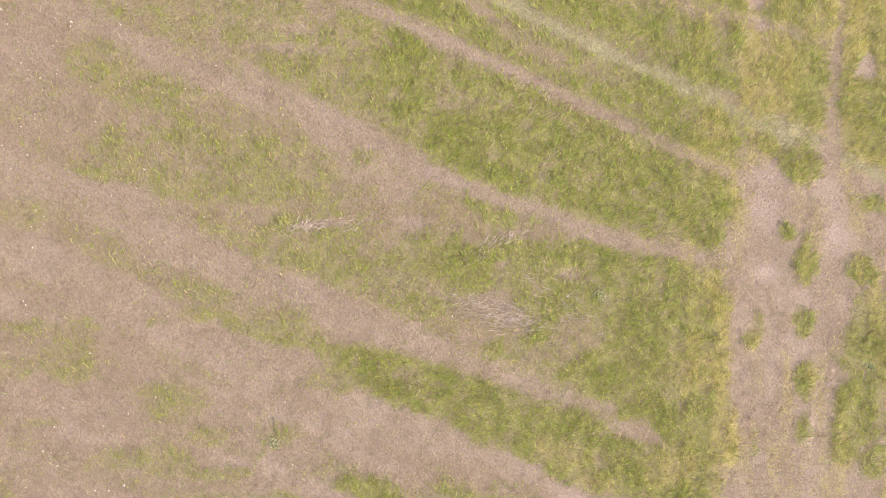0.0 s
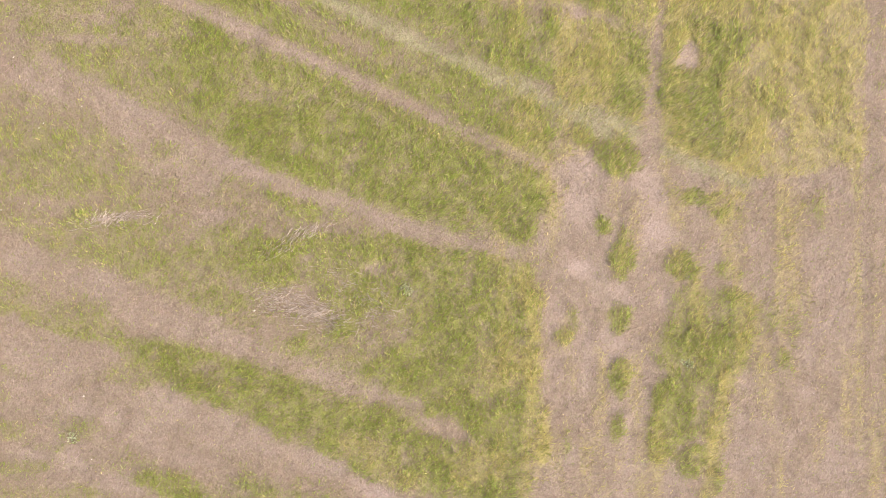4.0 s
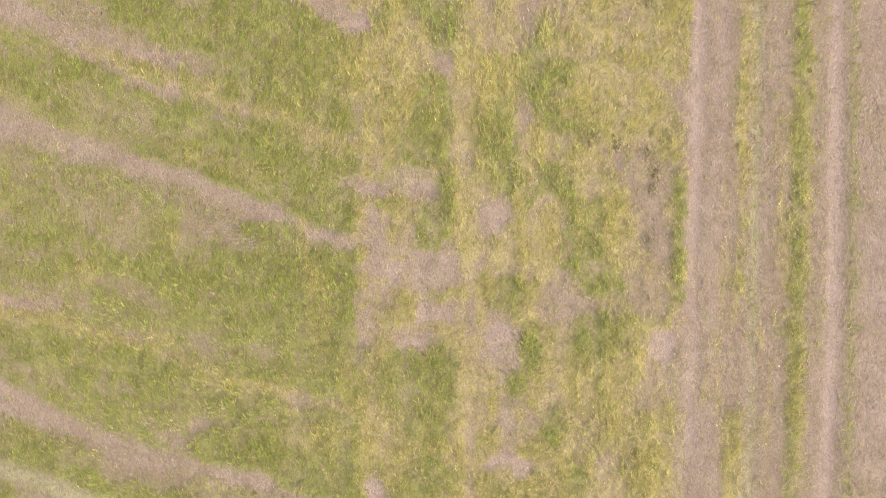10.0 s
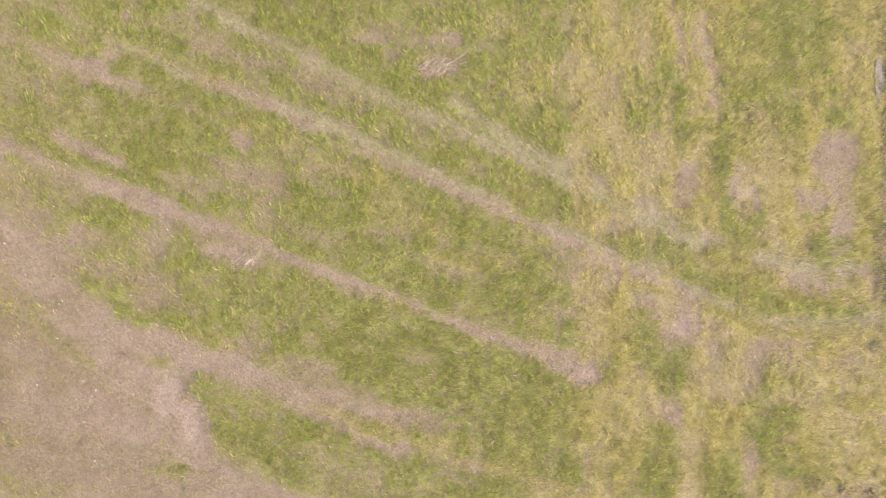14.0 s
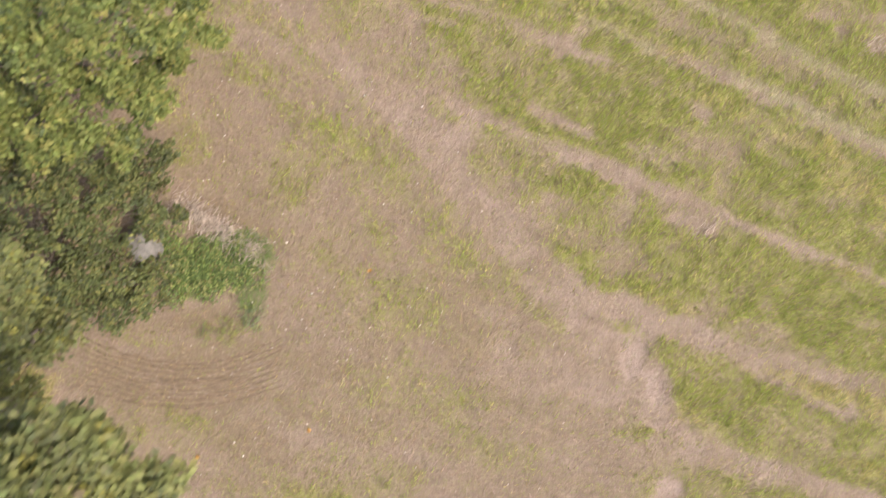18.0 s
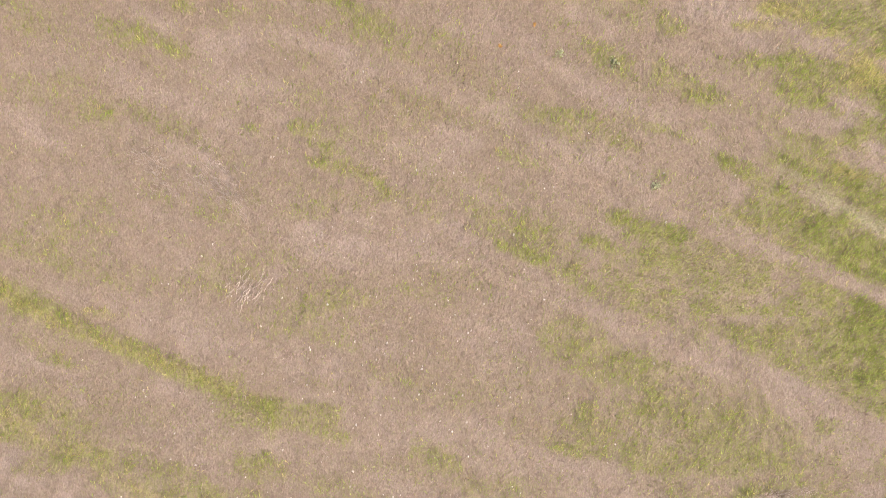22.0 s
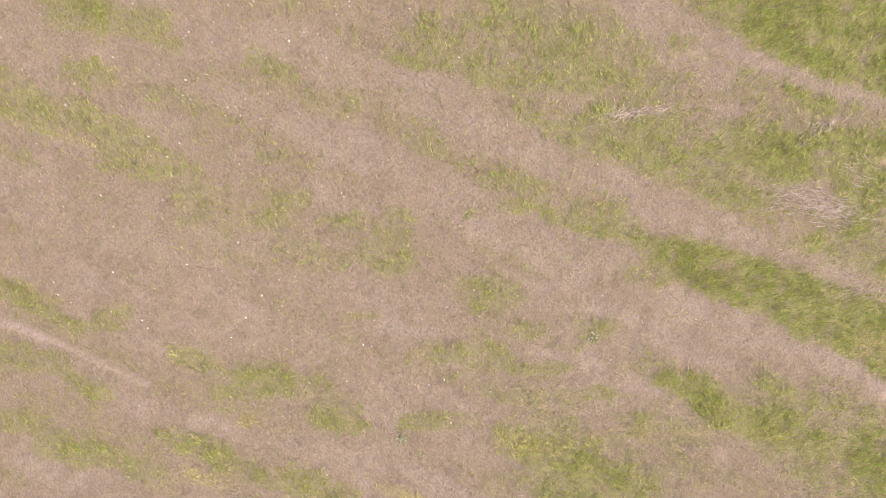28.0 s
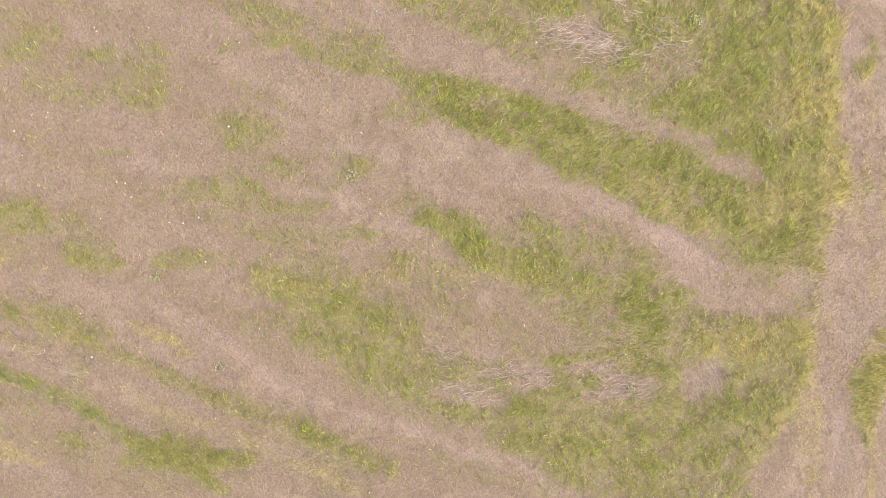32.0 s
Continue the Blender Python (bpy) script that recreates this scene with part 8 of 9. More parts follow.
def leaves(name, centers, spread, per, size, palette, weights, rnd, parent, droop=0.38):
    """Sprays of leaves, each folded along its rib."""
    n = len(centers) * per
    mid = np.repeat(centers, per, axis=0)
    a = rnd.uniform(0, 6.2832, n)
    tilt = rnd.normal(-0.25, droop, n)
    ahead = np.stack([np.cos(a) * np.cos(tilt), np.sin(a) * np.cos(tilt), np.sin(tilt)], 1)
    roll = rnd.normal(0, 0.38, n)
    flat = np.stack([-np.sin(a), np.cos(a), np.zeros(n)], 1)
    upward = np.cross(ahead, flat)
    side = flat * np.cos(roll)[:, None] + upward * np.sin(roll)[:, None]
    lift = np.cross(ahead, side)
    ln = size * rnd.uniform(0.65, 1.25, n)[:, None]
    root = mid + ahead * ln * 0.25 + rnd.normal(0, spread, (n, 3))
    wd = ln * 0.36
    pts = [root, root + ahead * ln * 0.6 + side * wd + lift * wd * 0.3, root + ahead * ln, root + ahead * ln * 0.45 - side * wd + lift * wd * 0.3]
    verts = np.stack(pts, 1).reshape(-1, 3)
    faces = (4 * np.arange(n)[:, None, None] + np.array([[0, 1, 2], [0, 2, 3]])[None]).reshape(-1, 3)
    ob = mesh_object(name, verts, faces, LEAF, 3, parent)
    pick = np.repeat(rnd.choice(len(palette), len(centers), p=weights), per)
    clump = value_noise(mid[:, 0] + 0.6 * mid[:, 2] + 40, mid[:, 1] - 0.6 * mid[:, 2] + 40, 0.55, 3)
    tint = np.array(palette)[pick] * rnd.uniform(0.86, 1.15, (n, 1)) * rnd.uniform(0.94, 1.06, (n, 3)) * (0.90 + 0.46 * clump)[:, None]
    color_layer(ob, "tint", np.repeat(np.concatenate([tint, np.ones((n, 1))], 1), 4, axis=0))
    return ob


def crown_points(lobes, count, rnd, hollow=0.62):
    """Twig ends: in clumps near the skin of the crown's lobes, denser above than below."""
    out = []
    total = sum(r[0] * r[1] for _, r in lobes)
    for c, r in lobes:
        knots = int(30 * r[0] * r[1] / 4) + 9
        d = rnd.normal(0, 1, (knots, 3))
        d /= np.linalg.norm(d, axis=1, keepdims=True)
        d[:, 2] = np.where(d[:, 2] < -0.35, -d[:, 2], d[:, 2])
        knot = np.array(c) + d * np.array(r) * rnd.uniform(hollow, 0.92, (knots, 1))
        m = int(count * r[0] * r[1] / total)
        k = rnd.randint(0, knots, m)
        e = rnd.normal(0, 1, (m, 3))
        e /= np.linalg.norm(e, axis=1, keepdims=True)
        e[:, 2] = np.abs(e[:, 2]) * np.where(rnd.rand(m) < 0.8, 1, -1)
        own = np.array([min(r) * 0.42, min(r) * 0.42, min(r) * 0.24]) * rnd.uniform(0.7, 1.3, (knots, 1))[k]
        out.append(knot[k] + e * own * rnd.uniform(0.35, 1.15, (m, 1)))
    return np.concatenate(out)


def tree(name, label, foot, height, girth, lobes, sprays, per, size, palette, weights, seed, category="tree"):
    rnd, plain = np.random.RandomState(seed), random.Random(seed)
    root = new(name)
    root.location = (foot[0], foot[1], 0)
    tagged(root, label, category)
    base = Vector((foot[0], foot[1], 0))
    place = Matrix.Translation(-base)
    top = Vector(lobes[0][0])
    trunk_path = bent(base + Vector((0, 0, -0.1)), base.lerp(Vector((top.x, top.y, height * 0.8)), 0.5), 0.35, plain, 7)
    bm = bmesh.new()
    tube(bm, trunk_path, [girth * (1.35 if k == 0 else 1 - 0.1 * k) for k in range(8)], 12)
    bm.transform(place)
    part("trunk", bm, BARK, root)
    for c, r in lobes:
        for k in range(2):
            start = trunk_path[plain.randint(3, 7)]
            end = Vector(c) + Vector([plain.uniform(-0.4, 0.4) * r[i] for i in range(3)])
            bm = bmesh.new()
            limb = bent(start, end, 0.45, plain, 6)
            tube(bm, limb, [girth * (0.32 - 0.042 * i) for i in range(7)], 7)
            for _ in range(3):
                s = limb[plain.randint(3, 6)]
                tube(bm, bent(s, s + Vector([plain.uniform(-0.35, 0.35) * r[i] for i in range(3)]), 0.2, plain, 4), [girth * (0.13 - 0.025 * i) for i in range(5)], 5)
            bm.transform(place)
            part("limb", bm, BARK, root)
    pts = crown_points(lobes, sprays, rnd) - np.array([foot[0], foot[1], 0])
    leaves("crown", pts, 0.03, per, size, palette, weights, rnd, root)
    return root


OAK = [(0.146, 0.157, 0.056), (0.171, 0.179, 0.063), (0.199, 0.203, 0.07), (0.128, 0.137, 0.062), (0.244, 0.235, 0.057), (0.33, 0.246, 0.027), (0.195, 0.162, 0.085)]
tree("oak_tree", "tall oak with dull green leaves, some turning yellow", (-20.8, 23.8), 14.0, 0.26,
     [((-15.2, 23.2, 10.6), (1.1, 1.3, 0.9)), ((-14.0, 24.2, 11.8), (1.2, 1.0, 1.0)), ((-12.6, 23.7, 11.7), (1.3, 1.1, 1.0)), ((-13.4, 22.5, 13.2), (1.19, 1.1, 0.93)), ((-12.2, 21.9, 13.2), (1.0, 0.92, 0.76)),
      ((-13.3, 23.1, 10.4), (1.9, 1.5, 0.8)), ((-13.3, 21.8, 12.6), (1.14, 0.76, 0.68)), ((-12.6, 22.6, 12.2), (1.44, 1.19, 0.84)), ((-12.3, 23.7, 11.0), (1.4, 1.1, 0.8)), ((-11.9, 22.7, 12.3), (0.93, 0.84, 0.76)),
      ((-12.1, 21.5, 13.1), (0.8, 0.68, 0.6)), ((-17.2, 23.2, 6.2), (1.5, 1.3, 1.0)), ((-16.2, 22.3, 7.2), (1.3, 1.1, 0.9)), ((-19.2, 22.4, 5.2), (1.6, 1.5, 1.0)), ((-20.9, 21.2, 4.8), (1.5, 1.2, 0.9)),
      ((-17.9, 21.7, 5.4), (1.3, 0.9, 0.8)), ((-16.4, 24.8, 6.0), (1.3, 1.0, 0.8)), ((-22.4, 20.0, 4.4), (1.3, 1.0, 0.8)), ((-16.9, 26.8, 7.0), (1.2, 1.0, 0.7)), ((-16.0, 26.1, 7.0), (1.0, 0.9, 0.6)),
      ((-16.7, 25.6, 7.0), (1.1, 0.9, 0.7)), ((-15.6, 25.2, 7.0), (0.8, 0.7, 0.6)), ((-18.8, 24.4, 5.2), (1.4, 1.2, 0.9))],
     21000, 7, 0.116, OAK, [0.28, 0.27, 0.17, 0.192, 0.055, 0.008, 0.025], 5)
ASH = [(0.113, 0.135, 0.037), (0.144, 0.165, 0.044), (0.177, 0.193, 0.055), (0.079, 0.097, 0.037), (0.227, 0.217, 0.062)]
tree("field_tree", "lower spreading tree with light yellowish green leaves", (-17.4, 31.6), 7.6, 0.17,
     [((-15.0, 31.6, 5.6), (2.0, 1.6, 1.0)), ((-18.4, 31.0, 6.0), (2.3, 2.2, 1.3)), ((-14.7, 29.9, 4.8), (1.7, 1.1, 0.8)), ((-14.3, 33.4, 5.2), (1.8, 1.4, 0.9)), ((-16.6, 29.4, 5.0), (1.5, 0.9, 0.8)), ((-13.7, 31.9, 4.3), (1.2, 1.0, 0.6)), ((-16.5, 34.4, 5.2), (1.9, 1.5, 1.0))],
     6500, 8, 0.115, ASH, [0.28, 0.30, 0.22, 0.10, 0.10], 8)
DEEP = [(0.096, 0.112, 0.041), (0.125, 0.136, 0.046), (0.074, 0.085, 0.038), (0.172, 0.17, 0.054), (0.155, 0.119, 0.066)]
tree("elder_bush", "dense dark green bush under the trees", (-18.2, 26.8), 3.0, 0.07,
     [((-18.0, 26.3, 1.5), (1.3, 1.2, 0.9)), ((-18.4, 28.0, 1.9), (1.6, 1.3, 1.1)), ((-19.4, 26.4, 1.8), (1.6, 1.5, 1.1)), ((-16.7, 28.3, 1.7), (1.3, 0.9, 0.9)), ((-15.9, 25.6, 0.6), (0.8, 0.7, 0.5)), ((-17.1, 25.1, 0.8), (0.9, 0.7, 0.6)), ((-16.9, 27.2, 1.3), (0.9, 0.8, 0.8)), ((-16.4, 26.2, 0.9), (0.8, 0.6, 0.6)), ((-17.3, 26.0, 1.2), (0.9, 0.8, 0.7)), ((-15.6, 27.6, 0.8), (0.6, 0.5, 0.45)), ((-20.6, 25.3, 1.4), (1.2, 1.0, 0.8)), ((-15.6, 26.2, 0.45), (0.6, 0.5, 0.4)), ((-15.9, 28.6, 1.3), (0.9, 0.7, 0.7)), ((-15.6, 29.3, 1.5), (1.0, 0.8, 0.8)), ((-15.3, 27.9, 0.7), (0.6, 0.5, 0.5)), ((-17.4, 29.4, 1.8), (1.2, 0.9, 0.9)), ((-21.8, 27.6, 2.0), (1.5, 1.3, 1.0)), ((-21.4, 25.8, 2.0), (1.3, 1.2, 0.9)), ((-21.8, 23.6, 2.0), (1.3, 1.1, 0.9)), ((-19.8, 29.9, 2.0), (1.5, 1.3, 1.0)), ((-19.9, 28.4, 2.0), (1.3, 1.2, 1.0)), ((-18.6, 31.8, 2.0), (1.4, 1.3, 1.0)), ((-18.8, 30.6, 2.0), (1.3, 1.1, 0.9))],
     12500, 7, 0.105, DEEP, [0.32, 0.30, 0.16, 0.12, 0.10], 12, "bush")


# ---- the pale boulder at the bush's edge ----
def boulder(name, x, y, sx, sy, sz, mat, seed):
    rnd = random.Random(seed)
    bm = bmesh.new()
    bmesh.ops.create_icosphere(bm, subdivisions=4, radius=1.0)
    for v in bm.verts:
        n = noise.fractal(v.co * 1.3 + Vector((seed, 0, 0)), 0.6, 2.0, 4)
        cut = max(-0.55, min(0.72, v.co.z))
        v.co = Vector((v.co.x * sx, v.co.y * sy, cut * sz)) * (1 + 0.16 * n)
    ob = part(name, bm, mat, None)
    ob.location = (x, y, 0.45 * sz)
    return ob


tagged(boulder("boulder", -15.95, 26.95, 0.46, 0.54, 0.80, STONE, 3), "pale grey boulder half hidden by the bush", "boulder")


# ---- herbs, dead stems and weeds ----
def herb_clump(name, label, category, x, y, radius, height, count, size, palette, weights, seed, kind=""):
    """A low clump: leafy stems that spread from one foot."""
    rnd = np.random.RandomState(seed)
    a = rnd.uniform(0, 6.2832, count)
    lobe = 1 + 0.28 * np.sin(3 * a + seed) + 0.15 * np.sin(5 * a + 2 * seed)
    d = radius * np.sqrt(rnd.rand(count)) * np.where(rnd.rand(count) < 0.15, 1.35, 1.0)
    px, py = d * lobe * np.cos(a), d * lobe * np.sin(a)
    z = height * np.sqrt(np.clip(1 - (d / radius) ** 2, 0.04, 1)) * rnd.uniform(0.55, 1.0, count)
    root = new(name)
    root.location = (x, y, float(sample(RELIEF, np.array([x]), np.array([y]))[0]))
    tagged(root, label, category, kind=kind)
    leaves("foliage", np.stack([px, py, z], 1), 0.03, 5, size, palette, weights, rnd, root, 0.45)
    for k in range(0, count, max(1, count // 10)):
        bm = bmesh.new()
        tip = Vector((px[k], py[k], z[k]))
        tube(bm, bent(Vector((px[k] * 0.4, py[k] * 0.4, -0.02)), tip, 0.03, random.Random(k), 3), [0.008, 0.007, 0.006, 0.004], 4)
        part("stem", bm, BARK, root)
    return root


HERB = [(0.160, 0.215, 0.062), (0.210, 0.255, 0.074), (0.130, 0.172, 0.058), (0.290, 0.270, 0.100), (0.105, 0.140, 0.046)]


def nettles():
    for n, (x, y, r, h) in enumerate(((-14.9, 26.4, 0.55, 0.22), (-14.3, 26.8, 0.5, 0.24), (-13.5, 26.5, 0.6, 0.2), (-13.9, 25.95, 0.55, 0.18), (-14.7, 25.8, 0.5, 0.2), (-13.0, 26.2, 0.45, 0.14), (-15.3, 27.0, 0.45, 0.3), (-15.2, 25.9, 0.5, 0.25), (-13.3, 27.0, 0.4, 0.15), (-14.2, 26.3, 0.6, 0.2))):
        ob = herb_clump("nettle_clump", "bright green nettles beside the bush", "nettles", x, y, r * 1.15, h, 150, 0.075, HERB, [0.3, 0.28, 0.17, 0.12, 0.13], 200 + n)
        tagged(ob, group="nettles by the bush")
    herb_clump("mallow_plant", "low bluish green plant on bare earth", "plant", -12.95, 24.75, 0.38, 0.13, 120, 0.045, [(0.17, 0.235, 0.11), (0.205, 0.24, 0.10), (0.26, 0.26, 0.09)], [0.45, 0.35, 0.2], 220)
    herb_clump("young_nettle", "small yellow green herb on bare earth", "plant", -13.6, 24.4, 0.40, 0.10, 110, 0.042, [(0.21, 0.24, 0.07), (0.27, 0.26, 0.08)], [0.5, 0.5], 221)
    herb_clump("young_nettle", "small yellow green herb on bare earth", "plant", -14.3, 24.3, 0.34, 0.08, 70, 0.042, [(0.20, 0.24, 0.08), (0.27, 0.26, 0.09)], [0.5, 0.5], 222)


nettles()
WEED = [(0.324, 0.257, 0.162), (0.405, 0.324, 0.162), (0.311, 0.284, 0.135), (0.459, 0.378, 0.162)]
for k, (x, y, r) in enumerate(((18.8, 19.9, 0.28), (20.8, 19.5, 0.26), (21.1, 18.8, 0.22), (19.0, 19.8, 0.2), (19.9, 19.7, 0.2), (17.5, 31.3, 0.26), (16.6, 31.9, 0.24), (20.7, 24.2, 0.18), (21.0, 18.3, 0.2), (11.2, 21.6, 0.16), (8.5, 21.6, 0.18))):
    ob = herb_clump("dock_weed", "withered dark brown dock plant in the grass", "weed", x, y, r, 0.09, 30, 0.06, WEED, [0.4, 0.3, 0.15, 0.15], 300 + k)
    tagged(ob, group="withered docks")
DITCH = [(0.30, 0.27, 0.12), (0.34, 0.34, 0.10), (0.42, 0.36, 0.13), (0.33, 0.24, 0.15)]
for k in range(26):
    y = 26.2 + 0.42 * k
    ob = herb_clump("ditch_weed", "dull green and brown weeds in the ditch", "weed", 21.38 + 0.38 * math.sin(2.4 * k), y, 0.40 + 0.08 * math.sin(1.7 * k), 0.05, 60, 0.05, DITCH, [0.25, 0.32, 0.23, 0.2], 330 + k)
    tagged(ob, group="weeds along the ditch")
GREY = [(0.405, 0.413, 0.225), (0.345, 0.360, 0.180)]
for k, (x, y, r) in enumerate(((-10.1, -9.1, 0.14), (-8.2, -11.9, 0.17), (6.6, -1.4, 0.15), (-4.1, -6.0, 0.2), (4.5, -12.7, 0.12), (-10.01, 15.21, 0.13), (-8.28, 14.88, 0.16), (-6.9, 11.0, 0.15), (15.9, -3.8, 0.2), (6.5, -1.26, 0.2))):
    ob = herb_clump("thistle_rosette", "grey green thistle rosette in short grass", "thistle", x, y, r * 0.85, 0.05, 18, 0.06, GREY, [0.6, 0.4], 380 + k)
    tagged(ob, group="thistles")


# ---- heap of dead stems by the nettles ----
def stem_heap(name, label, x, y, turn, long, wide, count, seed, lift=1.0, lie=0.9):
    rnd = np.random.RandomState(seed)
    root = new(name)
    root.matrix_world = pose(x, y, float(sample(RELIEF, np.array([x]), np.array([y]))[0]), 0, 0, turn)
    tagged(root, label, "dead stems")
    for n in (count,):
        px, py = rnd.normal(0, long * 0.36, n), rnd.normal(0, wide * (0.35 + 0.25 * (1 - lift)), n)
        a, ln = rnd.normal(lie, 0.9 * lift + 0.15, n), rnd.uniform(0.12, 0.42, n)
        rise = rnd.uniform(0.0, 0.25, n) * lift
        z = 0.03 + lift * rnd.uniform(0, 0.18, n) * np.exp(-(px / long) ** 2 * 3)
        verts, w = [], 0.006
        for t in (0.0, 0.5, 1.0):
            cx, cy, cz = px + np.cos(a + 0.25 * t) * ln * (t - 0.5), py + np.sin(a + 0.25 * t) * ln * (t - 0.5), z + rise * t
            for s in (-1, 1):
                verts.append(np.stack([cx - np.sin(a) * w * s * (1.2 - 0.6 * t), cy + np.cos(a) * w * s * (1.2 - 0.6 * t), cz + 0.004 * s], 1))
        verts = np.stack(verts, 1).reshape(-1, 3)
        faces = (6 * np.arange(n)[:, None, None] + np.array([[0, 1, 3, 2], [2, 3, 5, 4]])[None]).reshape(-1, 4)
        ob = tagged(mesh_object("stem_layer", verts, faces, STRAW, 4, root), kind="stuff")
        tint = np.array([0.42, 0.338, 0.262]) * rnd.uniform(0.7, 1.15, (n, 1))
        color_layer(ob, "tint", np.repeat(np.concatenate([tint, np.ones((n, 1))], 1), 6, axis=0))


stem_heap("dead_stem_heap", "heap of pale dead stems beside the nettles", -14.0, 27.5, -38, 1.9, 0.55, 620, 41, 0.8)
stem_heap("dead_stem_heap", "thin scatter of pale dead stems before the nettles", -12.9, 26.7, -60, 0.9, 0.4, 190, 45, 0.6)
stem_heap("dead_stem_heap", "pale dead stems pressed flat in short grass", -20.6, 11.1, -52, 1.98, 0.54, 150, 700, 0.25, 0.15)
stem_heap("dead_stem_heap", "pale dead stems pressed flat in short grass", -22.5, 11.5, -45, 1.62, 0.47, 90, 701, 0.25, 0.15)
stem_heap("dead_stem_heap", "pale dead stems pressed flat in short grass", -19.8, 7.8, 35, 1.08, 0.47, 60, 702, 0.25, 0.15)
stem_heap("dead_stem_heap", "scattered bleached stems across the green grass", -2.8, 0.9, 8, 2.34, 0.22, 70, 703, 0.25, 0.15)
stem_heap("dead_stem_heap", "scattered bleached stems across the green grass", -3.0, 1.0, 6, 1.62, 0.16, 45, 704, 0.25, 0.15)
stem_heap("dead_stem_heap", "pale dead stems pressed flat in short grass", 3.2, -2.0, -15, 2.70, 0.47, 170, 705, 0.25, 0.15)
stem_heap("dead_stem_heap", "pale dead stems pressed flat in short grass", 3.2, 0.4, 25, 1.44, 0.25, 60, 706, 0.25, 0.15)
stem_heap("dead_stem_heap", "scattered bleached stems across the green grass", -0.8, -12.6, -12, 1.98, 0.47, 120, 707, 0.25, 0.15)
stem_heap("dead_stem_heap", "scattered bleached stems across the green grass", 1.0, -12.2, -12, 1.98, 0.43, 120, 708, 0.25, 0.15)
stem_heap("dead_stem_heap", "scattered bleached stems across the green grass", 4.1, -12.7, -10, 2.52, 0.43, 120, 709, 0.25, 0.15)
stem_heap("dead_stem_heap", "scattered bleached stems across the green grass", 6.9, -12.5, -75, 1.44, 0.54, 90, 710, 0.25, 0.15)
stem_heap("dead_stem_heap", "scattered bleached stems across the green grass", -1.2, -11.5, -25, 1.08, 0.25, 50, 711, 0.25, 0.15)
stem_heap("dead_stem_heap", "pale dead stems pressed flat in short grass", -15.0, -10.9, -32, 1.98, 0.25, 70, 712, 0.25, 0.15)
stem_heap("dead_stem_heap", "pale dead stems pressed flat in short grass", -13.1, -11.9, -32, 1.98, 0.25, 70, 713, 0.25, 0.15)
stem_heap("dead_stem_heap", "pale dead stems pressed flat in short grass", 3.2, -1.8, -20, 2.52, 0.47, 120, 714, 0.25, 0.15)
stem_heap("dead_stem_heap", "pale dead stems pressed flat in short grass", 3.0, -2.0, -20, 2.34, 0.43, 120, 715, 0.25, 0.15)
stem_heap("dead_stem_heap", "pale dead stems pressed flat in short grass", 2.6, 0.1, 25, 1.26, 0.32, 50, 716, 0.25, 0.15)
stem_heap("dead_stem_heap", "pale dead stems pressed flat in short grass", 5.3, -1.6, -30, 2.70, 0.54, 120, 717, 0.25, 0.15)
stem_heap("dead_stem_heap", "pale dead stems pressed flat in short grass", 6.9, 33.1, 15, 1.62, 0.29, 60, 720, 0.25, 0.15)
stem_heap("dead_stem_heap", "pale dead stems pressed flat in short grass", 1.2, 27.3, 30, 0.72, 0.16, 25, 721, 0.25, 0.15)
stem_heap("dead_stem_heap", "pale dead stems pressed flat in short grass", 7.6, 17.0, -30, 1.62, 0.43, 70, 722, 0.25, 0.15)

# ---- raked lines in the earth round the bush ----
def raked_lines():
    """Low curved ridges of loose earth, one behind the other."""
    rnd = np.random.RandomState(61)
    rows, side = 9, 26
    t = np.linspace(0, 1, side)
    verts, faces = [], []
    for k in range(rows):
        px = -18.0 + 5.9 * t + rnd.normal(0, 0.02, side)
        py = 24.25 - 0.19 * k - (1.0 - 0.03 * k) * np.sin(np.pi * t * 0.86) + 0.25 * t + rnd.normal(0, 0.025, side)
        pz = sample(RELIEF, px, py)
        high = 0.045 * np.sin(np.pi * np.clip(t * 0.94 + 0.03, 0, 1)) * rnd.uniform(0.5, 1.2, side)
        for off, up in ((-0.06, -0.01), (-0.01, 1.0), (0.06, -0.01)):
            verts.append(np.stack([px, py + off, pz + (high if up > 0 else up)], 1))
        base = 3 * side * k
        for row in range(2):
            i = base + row * side + np.arange(side - 1)
            faces.append(np.stack([i, i + 1, i + side + 1, i + side], 1))
    # loose earth with the ridges' weak shading deepened by a darker colour
    ob = mesh_object("raked_earth", np.concatenate(verts), np.concatenate(faces), stone_material("loose_shaded_earth", (0.100, 0.072, 0.044), (0.195, 0.140, 0.088)), 4)
    tagged(ob, "curved raked lines in brown earth round the bush", "earth", kind="stuff")


raked_lines()


# ---- fallen leaves and rosettes on the dry slope ----
def fallen_leaf(x, y, turn, seed):
    rnd = random.Random(seed)
    bm = bmesh.new()
    rim = []
    for k in range(12):
        a = 6.2832 * k / 12
        r = 0.055 * (1 + 0.25 * math.cos(5 * a)) * rnd.uniform(0.85, 1.15)
        rim.append(bm.verts.new((1.35 * r * math.cos(a), r * math.sin(a), 0.02 + 0.03 * math.cos(2 * a))))
    mid = bm.verts.new((0, 0, 0.025))
    for k in range(12):
        bm.faces.new((mid, rim[k], rim[(k + 1) % 12]))
    ob = part("fallen_leaf", bm, ORANGE, None)
    ob.matrix_world = pose(x, y, float(sample(RELIEF, np.array([x]), np.array([y]))[0]) + 0.02, 0, 0, turn)
    tagged(ob, "orange brown leaf lying on dry grass", "leaf", "fallen leaves")


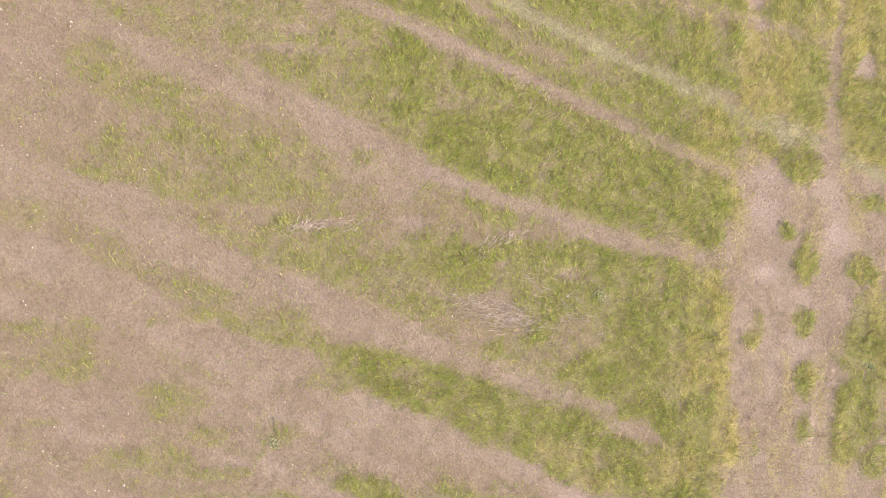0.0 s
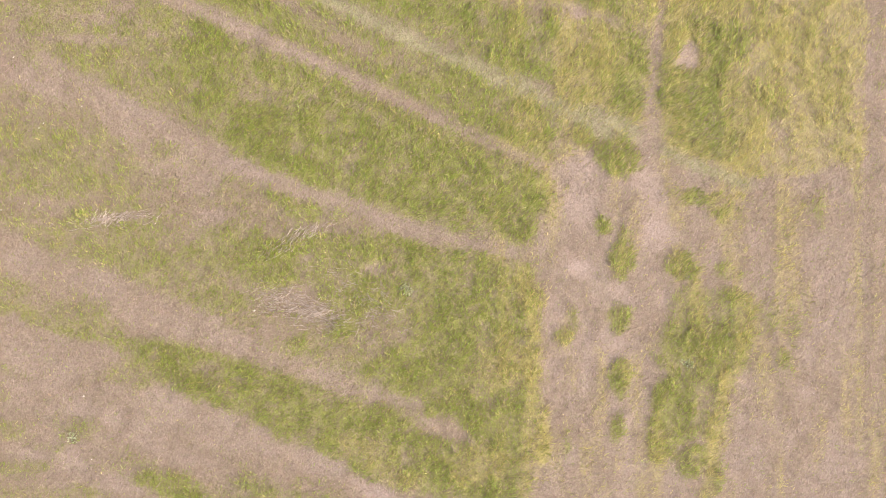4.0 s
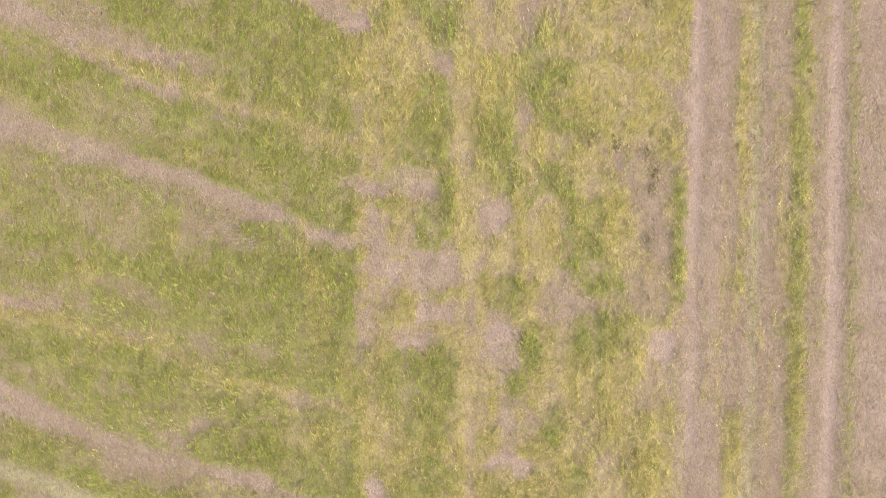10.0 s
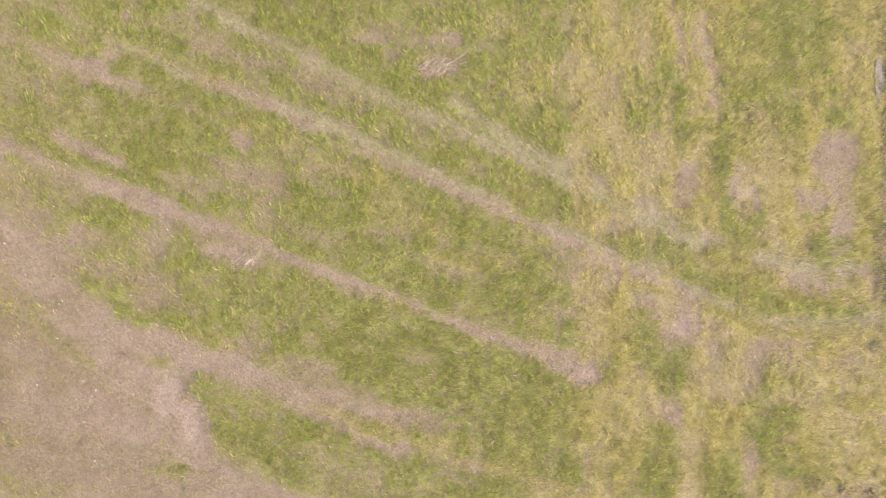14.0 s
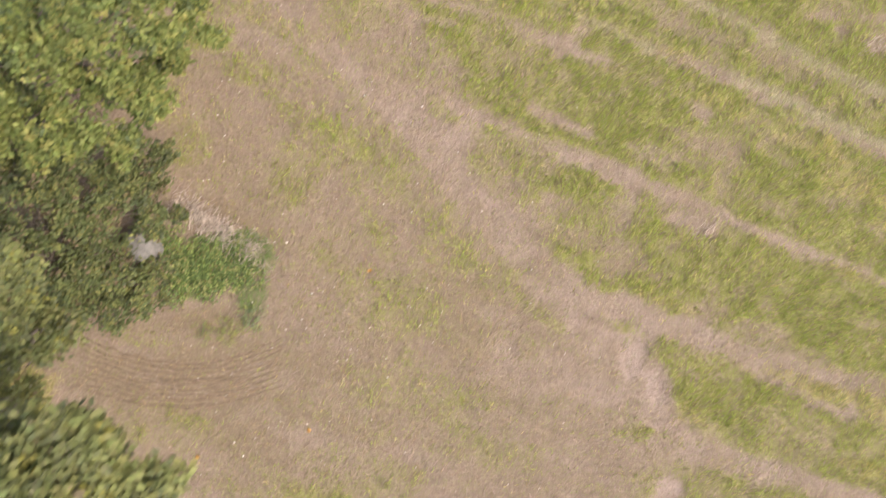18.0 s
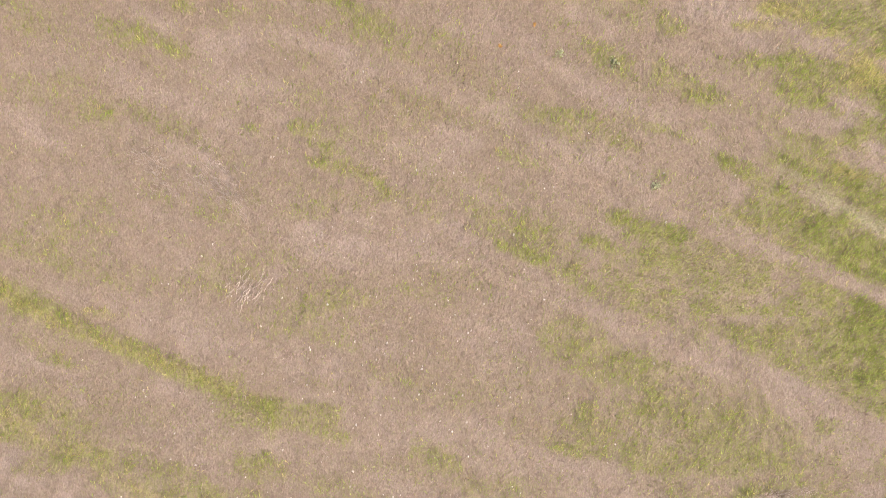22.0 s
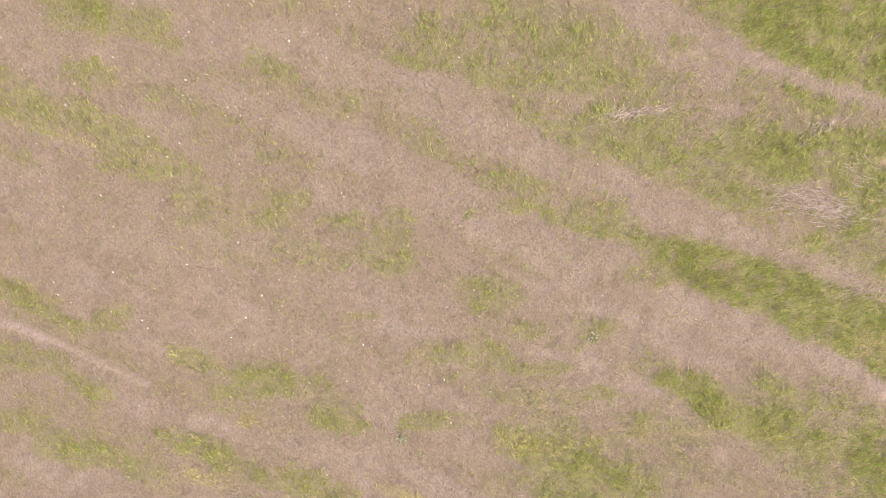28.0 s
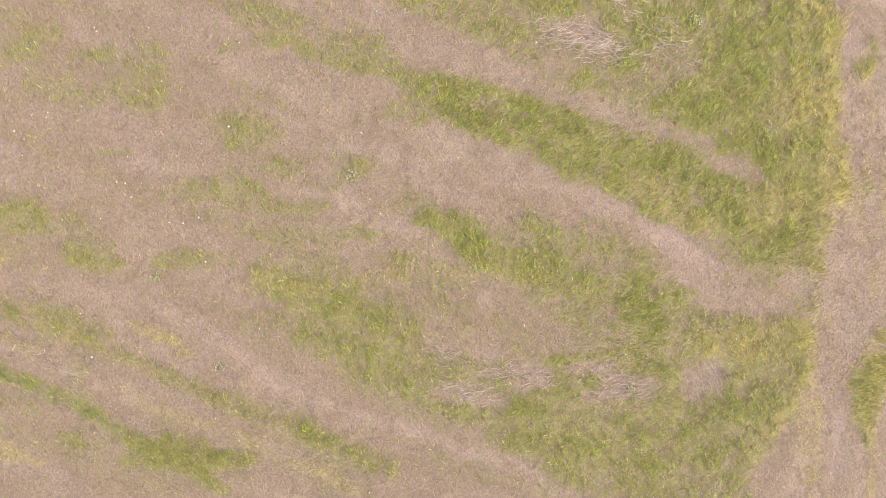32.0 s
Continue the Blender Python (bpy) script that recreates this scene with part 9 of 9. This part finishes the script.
ORANGE, ot, ob_ = material("orange_leaf", 0.7)
on = noise_at(ot, 30, 3, 0.6)
ot.links.new(mix_color(ot, ramp(ot, on, 0.35, 0.65), rgba((0.27, 0.13, 0.03)), rgba((0.36, 0.19, 0.045))), ob_.inputs["Base Color"])
for k, (x, y) in enumerate(((-16.92, 17.75), (-10.82, 16.06), (-11.9, 15.4), (-14.6, 20.6), (-11.3, 21.3), (-9.4, 26.1))):
    fallen_leaf(x, y, 71 * k, 600 + k)

# ---- marks of tractor tyres in the rut ----
n = 46
t = np.linspace(0, 1, n)
bx, by = -22.5 + 5.5 * t + rng.uniform(-0.03, 0.03, n), -5.25 - 2.75 * t + rng.uniform(-0.03, 0.03, n)
flip = np.where(np.arange(n) % 2 == 0, 1, -1)
head = math.atan2(-2.75, 5.5)
c, s = np.cos(head + flip * 0.9), np.sin(head + flip * 0.9)
bx, by = bx - math.sin(head) * 0.10 * flip, by + math.cos(head) * 0.10 * flip
zz = sample(RELIEF, bx, by)
lug = np.array([[-0.11, -0.028, -0.02], [0.11, -0.028, -0.02], [0.11, 0.028, -0.02], [-0.11, 0.028, -0.02], [-0.10, -0.012, 0.012], [0.10, -0.012, 0.012], [0.10, 0.012, 0.012], [-0.10, 0.012, 0.012]])
vx = lug[None, :, 0] * c[:, None] - lug[None, :, 1] * s[:, None] + bx[:, None]
vy = lug[None, :, 0] * s[:, None] + lug[None, :, 1] * c[:, None] + by[:, None]
verts = np.stack([vx, vy, lug[None, :, 2] + zz[:, None]], -1).reshape(-1, 3)
lug_faces = np.array([[4, 5, 6, 7], [0, 1, 5, 4], [1, 2, 6, 5], [2, 3, 7, 6], [3, 0, 4, 7]])
tagged(mesh_object("tyre_prints", verts, (8 * np.arange(n)[:, None, None] + lug_faces[None]).reshape(-1, 4), stone_material("pressed_soil", (0.19, 0.138, 0.100), (0.25, 0.182, 0.136)), 4), "tyre prints pressed into the bare rut", "tyre prints", kind="stuff")

# ---- strip of bare mud in the ditch ----
bm = bmesh.new()
rim = [bm.verts.new((21.02 + (0.15 + 0.06 * math.sin(3.1 * k) + 0.03 * math.sin(5.3 * k)) * math.cos(0.3927 * k), 32.7 + 0.75 * math.sin(0.3927 * k), 0.0)) for k in range(16)]
bm.faces.new(rim)
low = bmesh.ops.extrude_face_region(bm, geom=bm.faces[:])
for v in low["geom"]:
    if isinstance(v, bmesh.types.BMVert):
        v.co.z -= 0.12
# dull mauve-brown mud, with no open water
MUD, wt, wb = material("ditch_mud", 0.55)
wb.inputs["Base Color"].default_value = (0.13, 0.10, 0.09, 1)
wb.inputs["Specular IOR Level"].default_value = 0.5
mud_strip = part("mud_strip", bm, MUD, None)
for p in mud_strip.data.polygons:
    p.use_smooth = False
mud_strip.location.z = float(sample(RELIEF, np.array([21.02]), np.array([32.7]))[0]) + 0.05
tagged(mud_strip, "narrow mauve brown strip of bare mud in the ditch", "water", kind="structure")
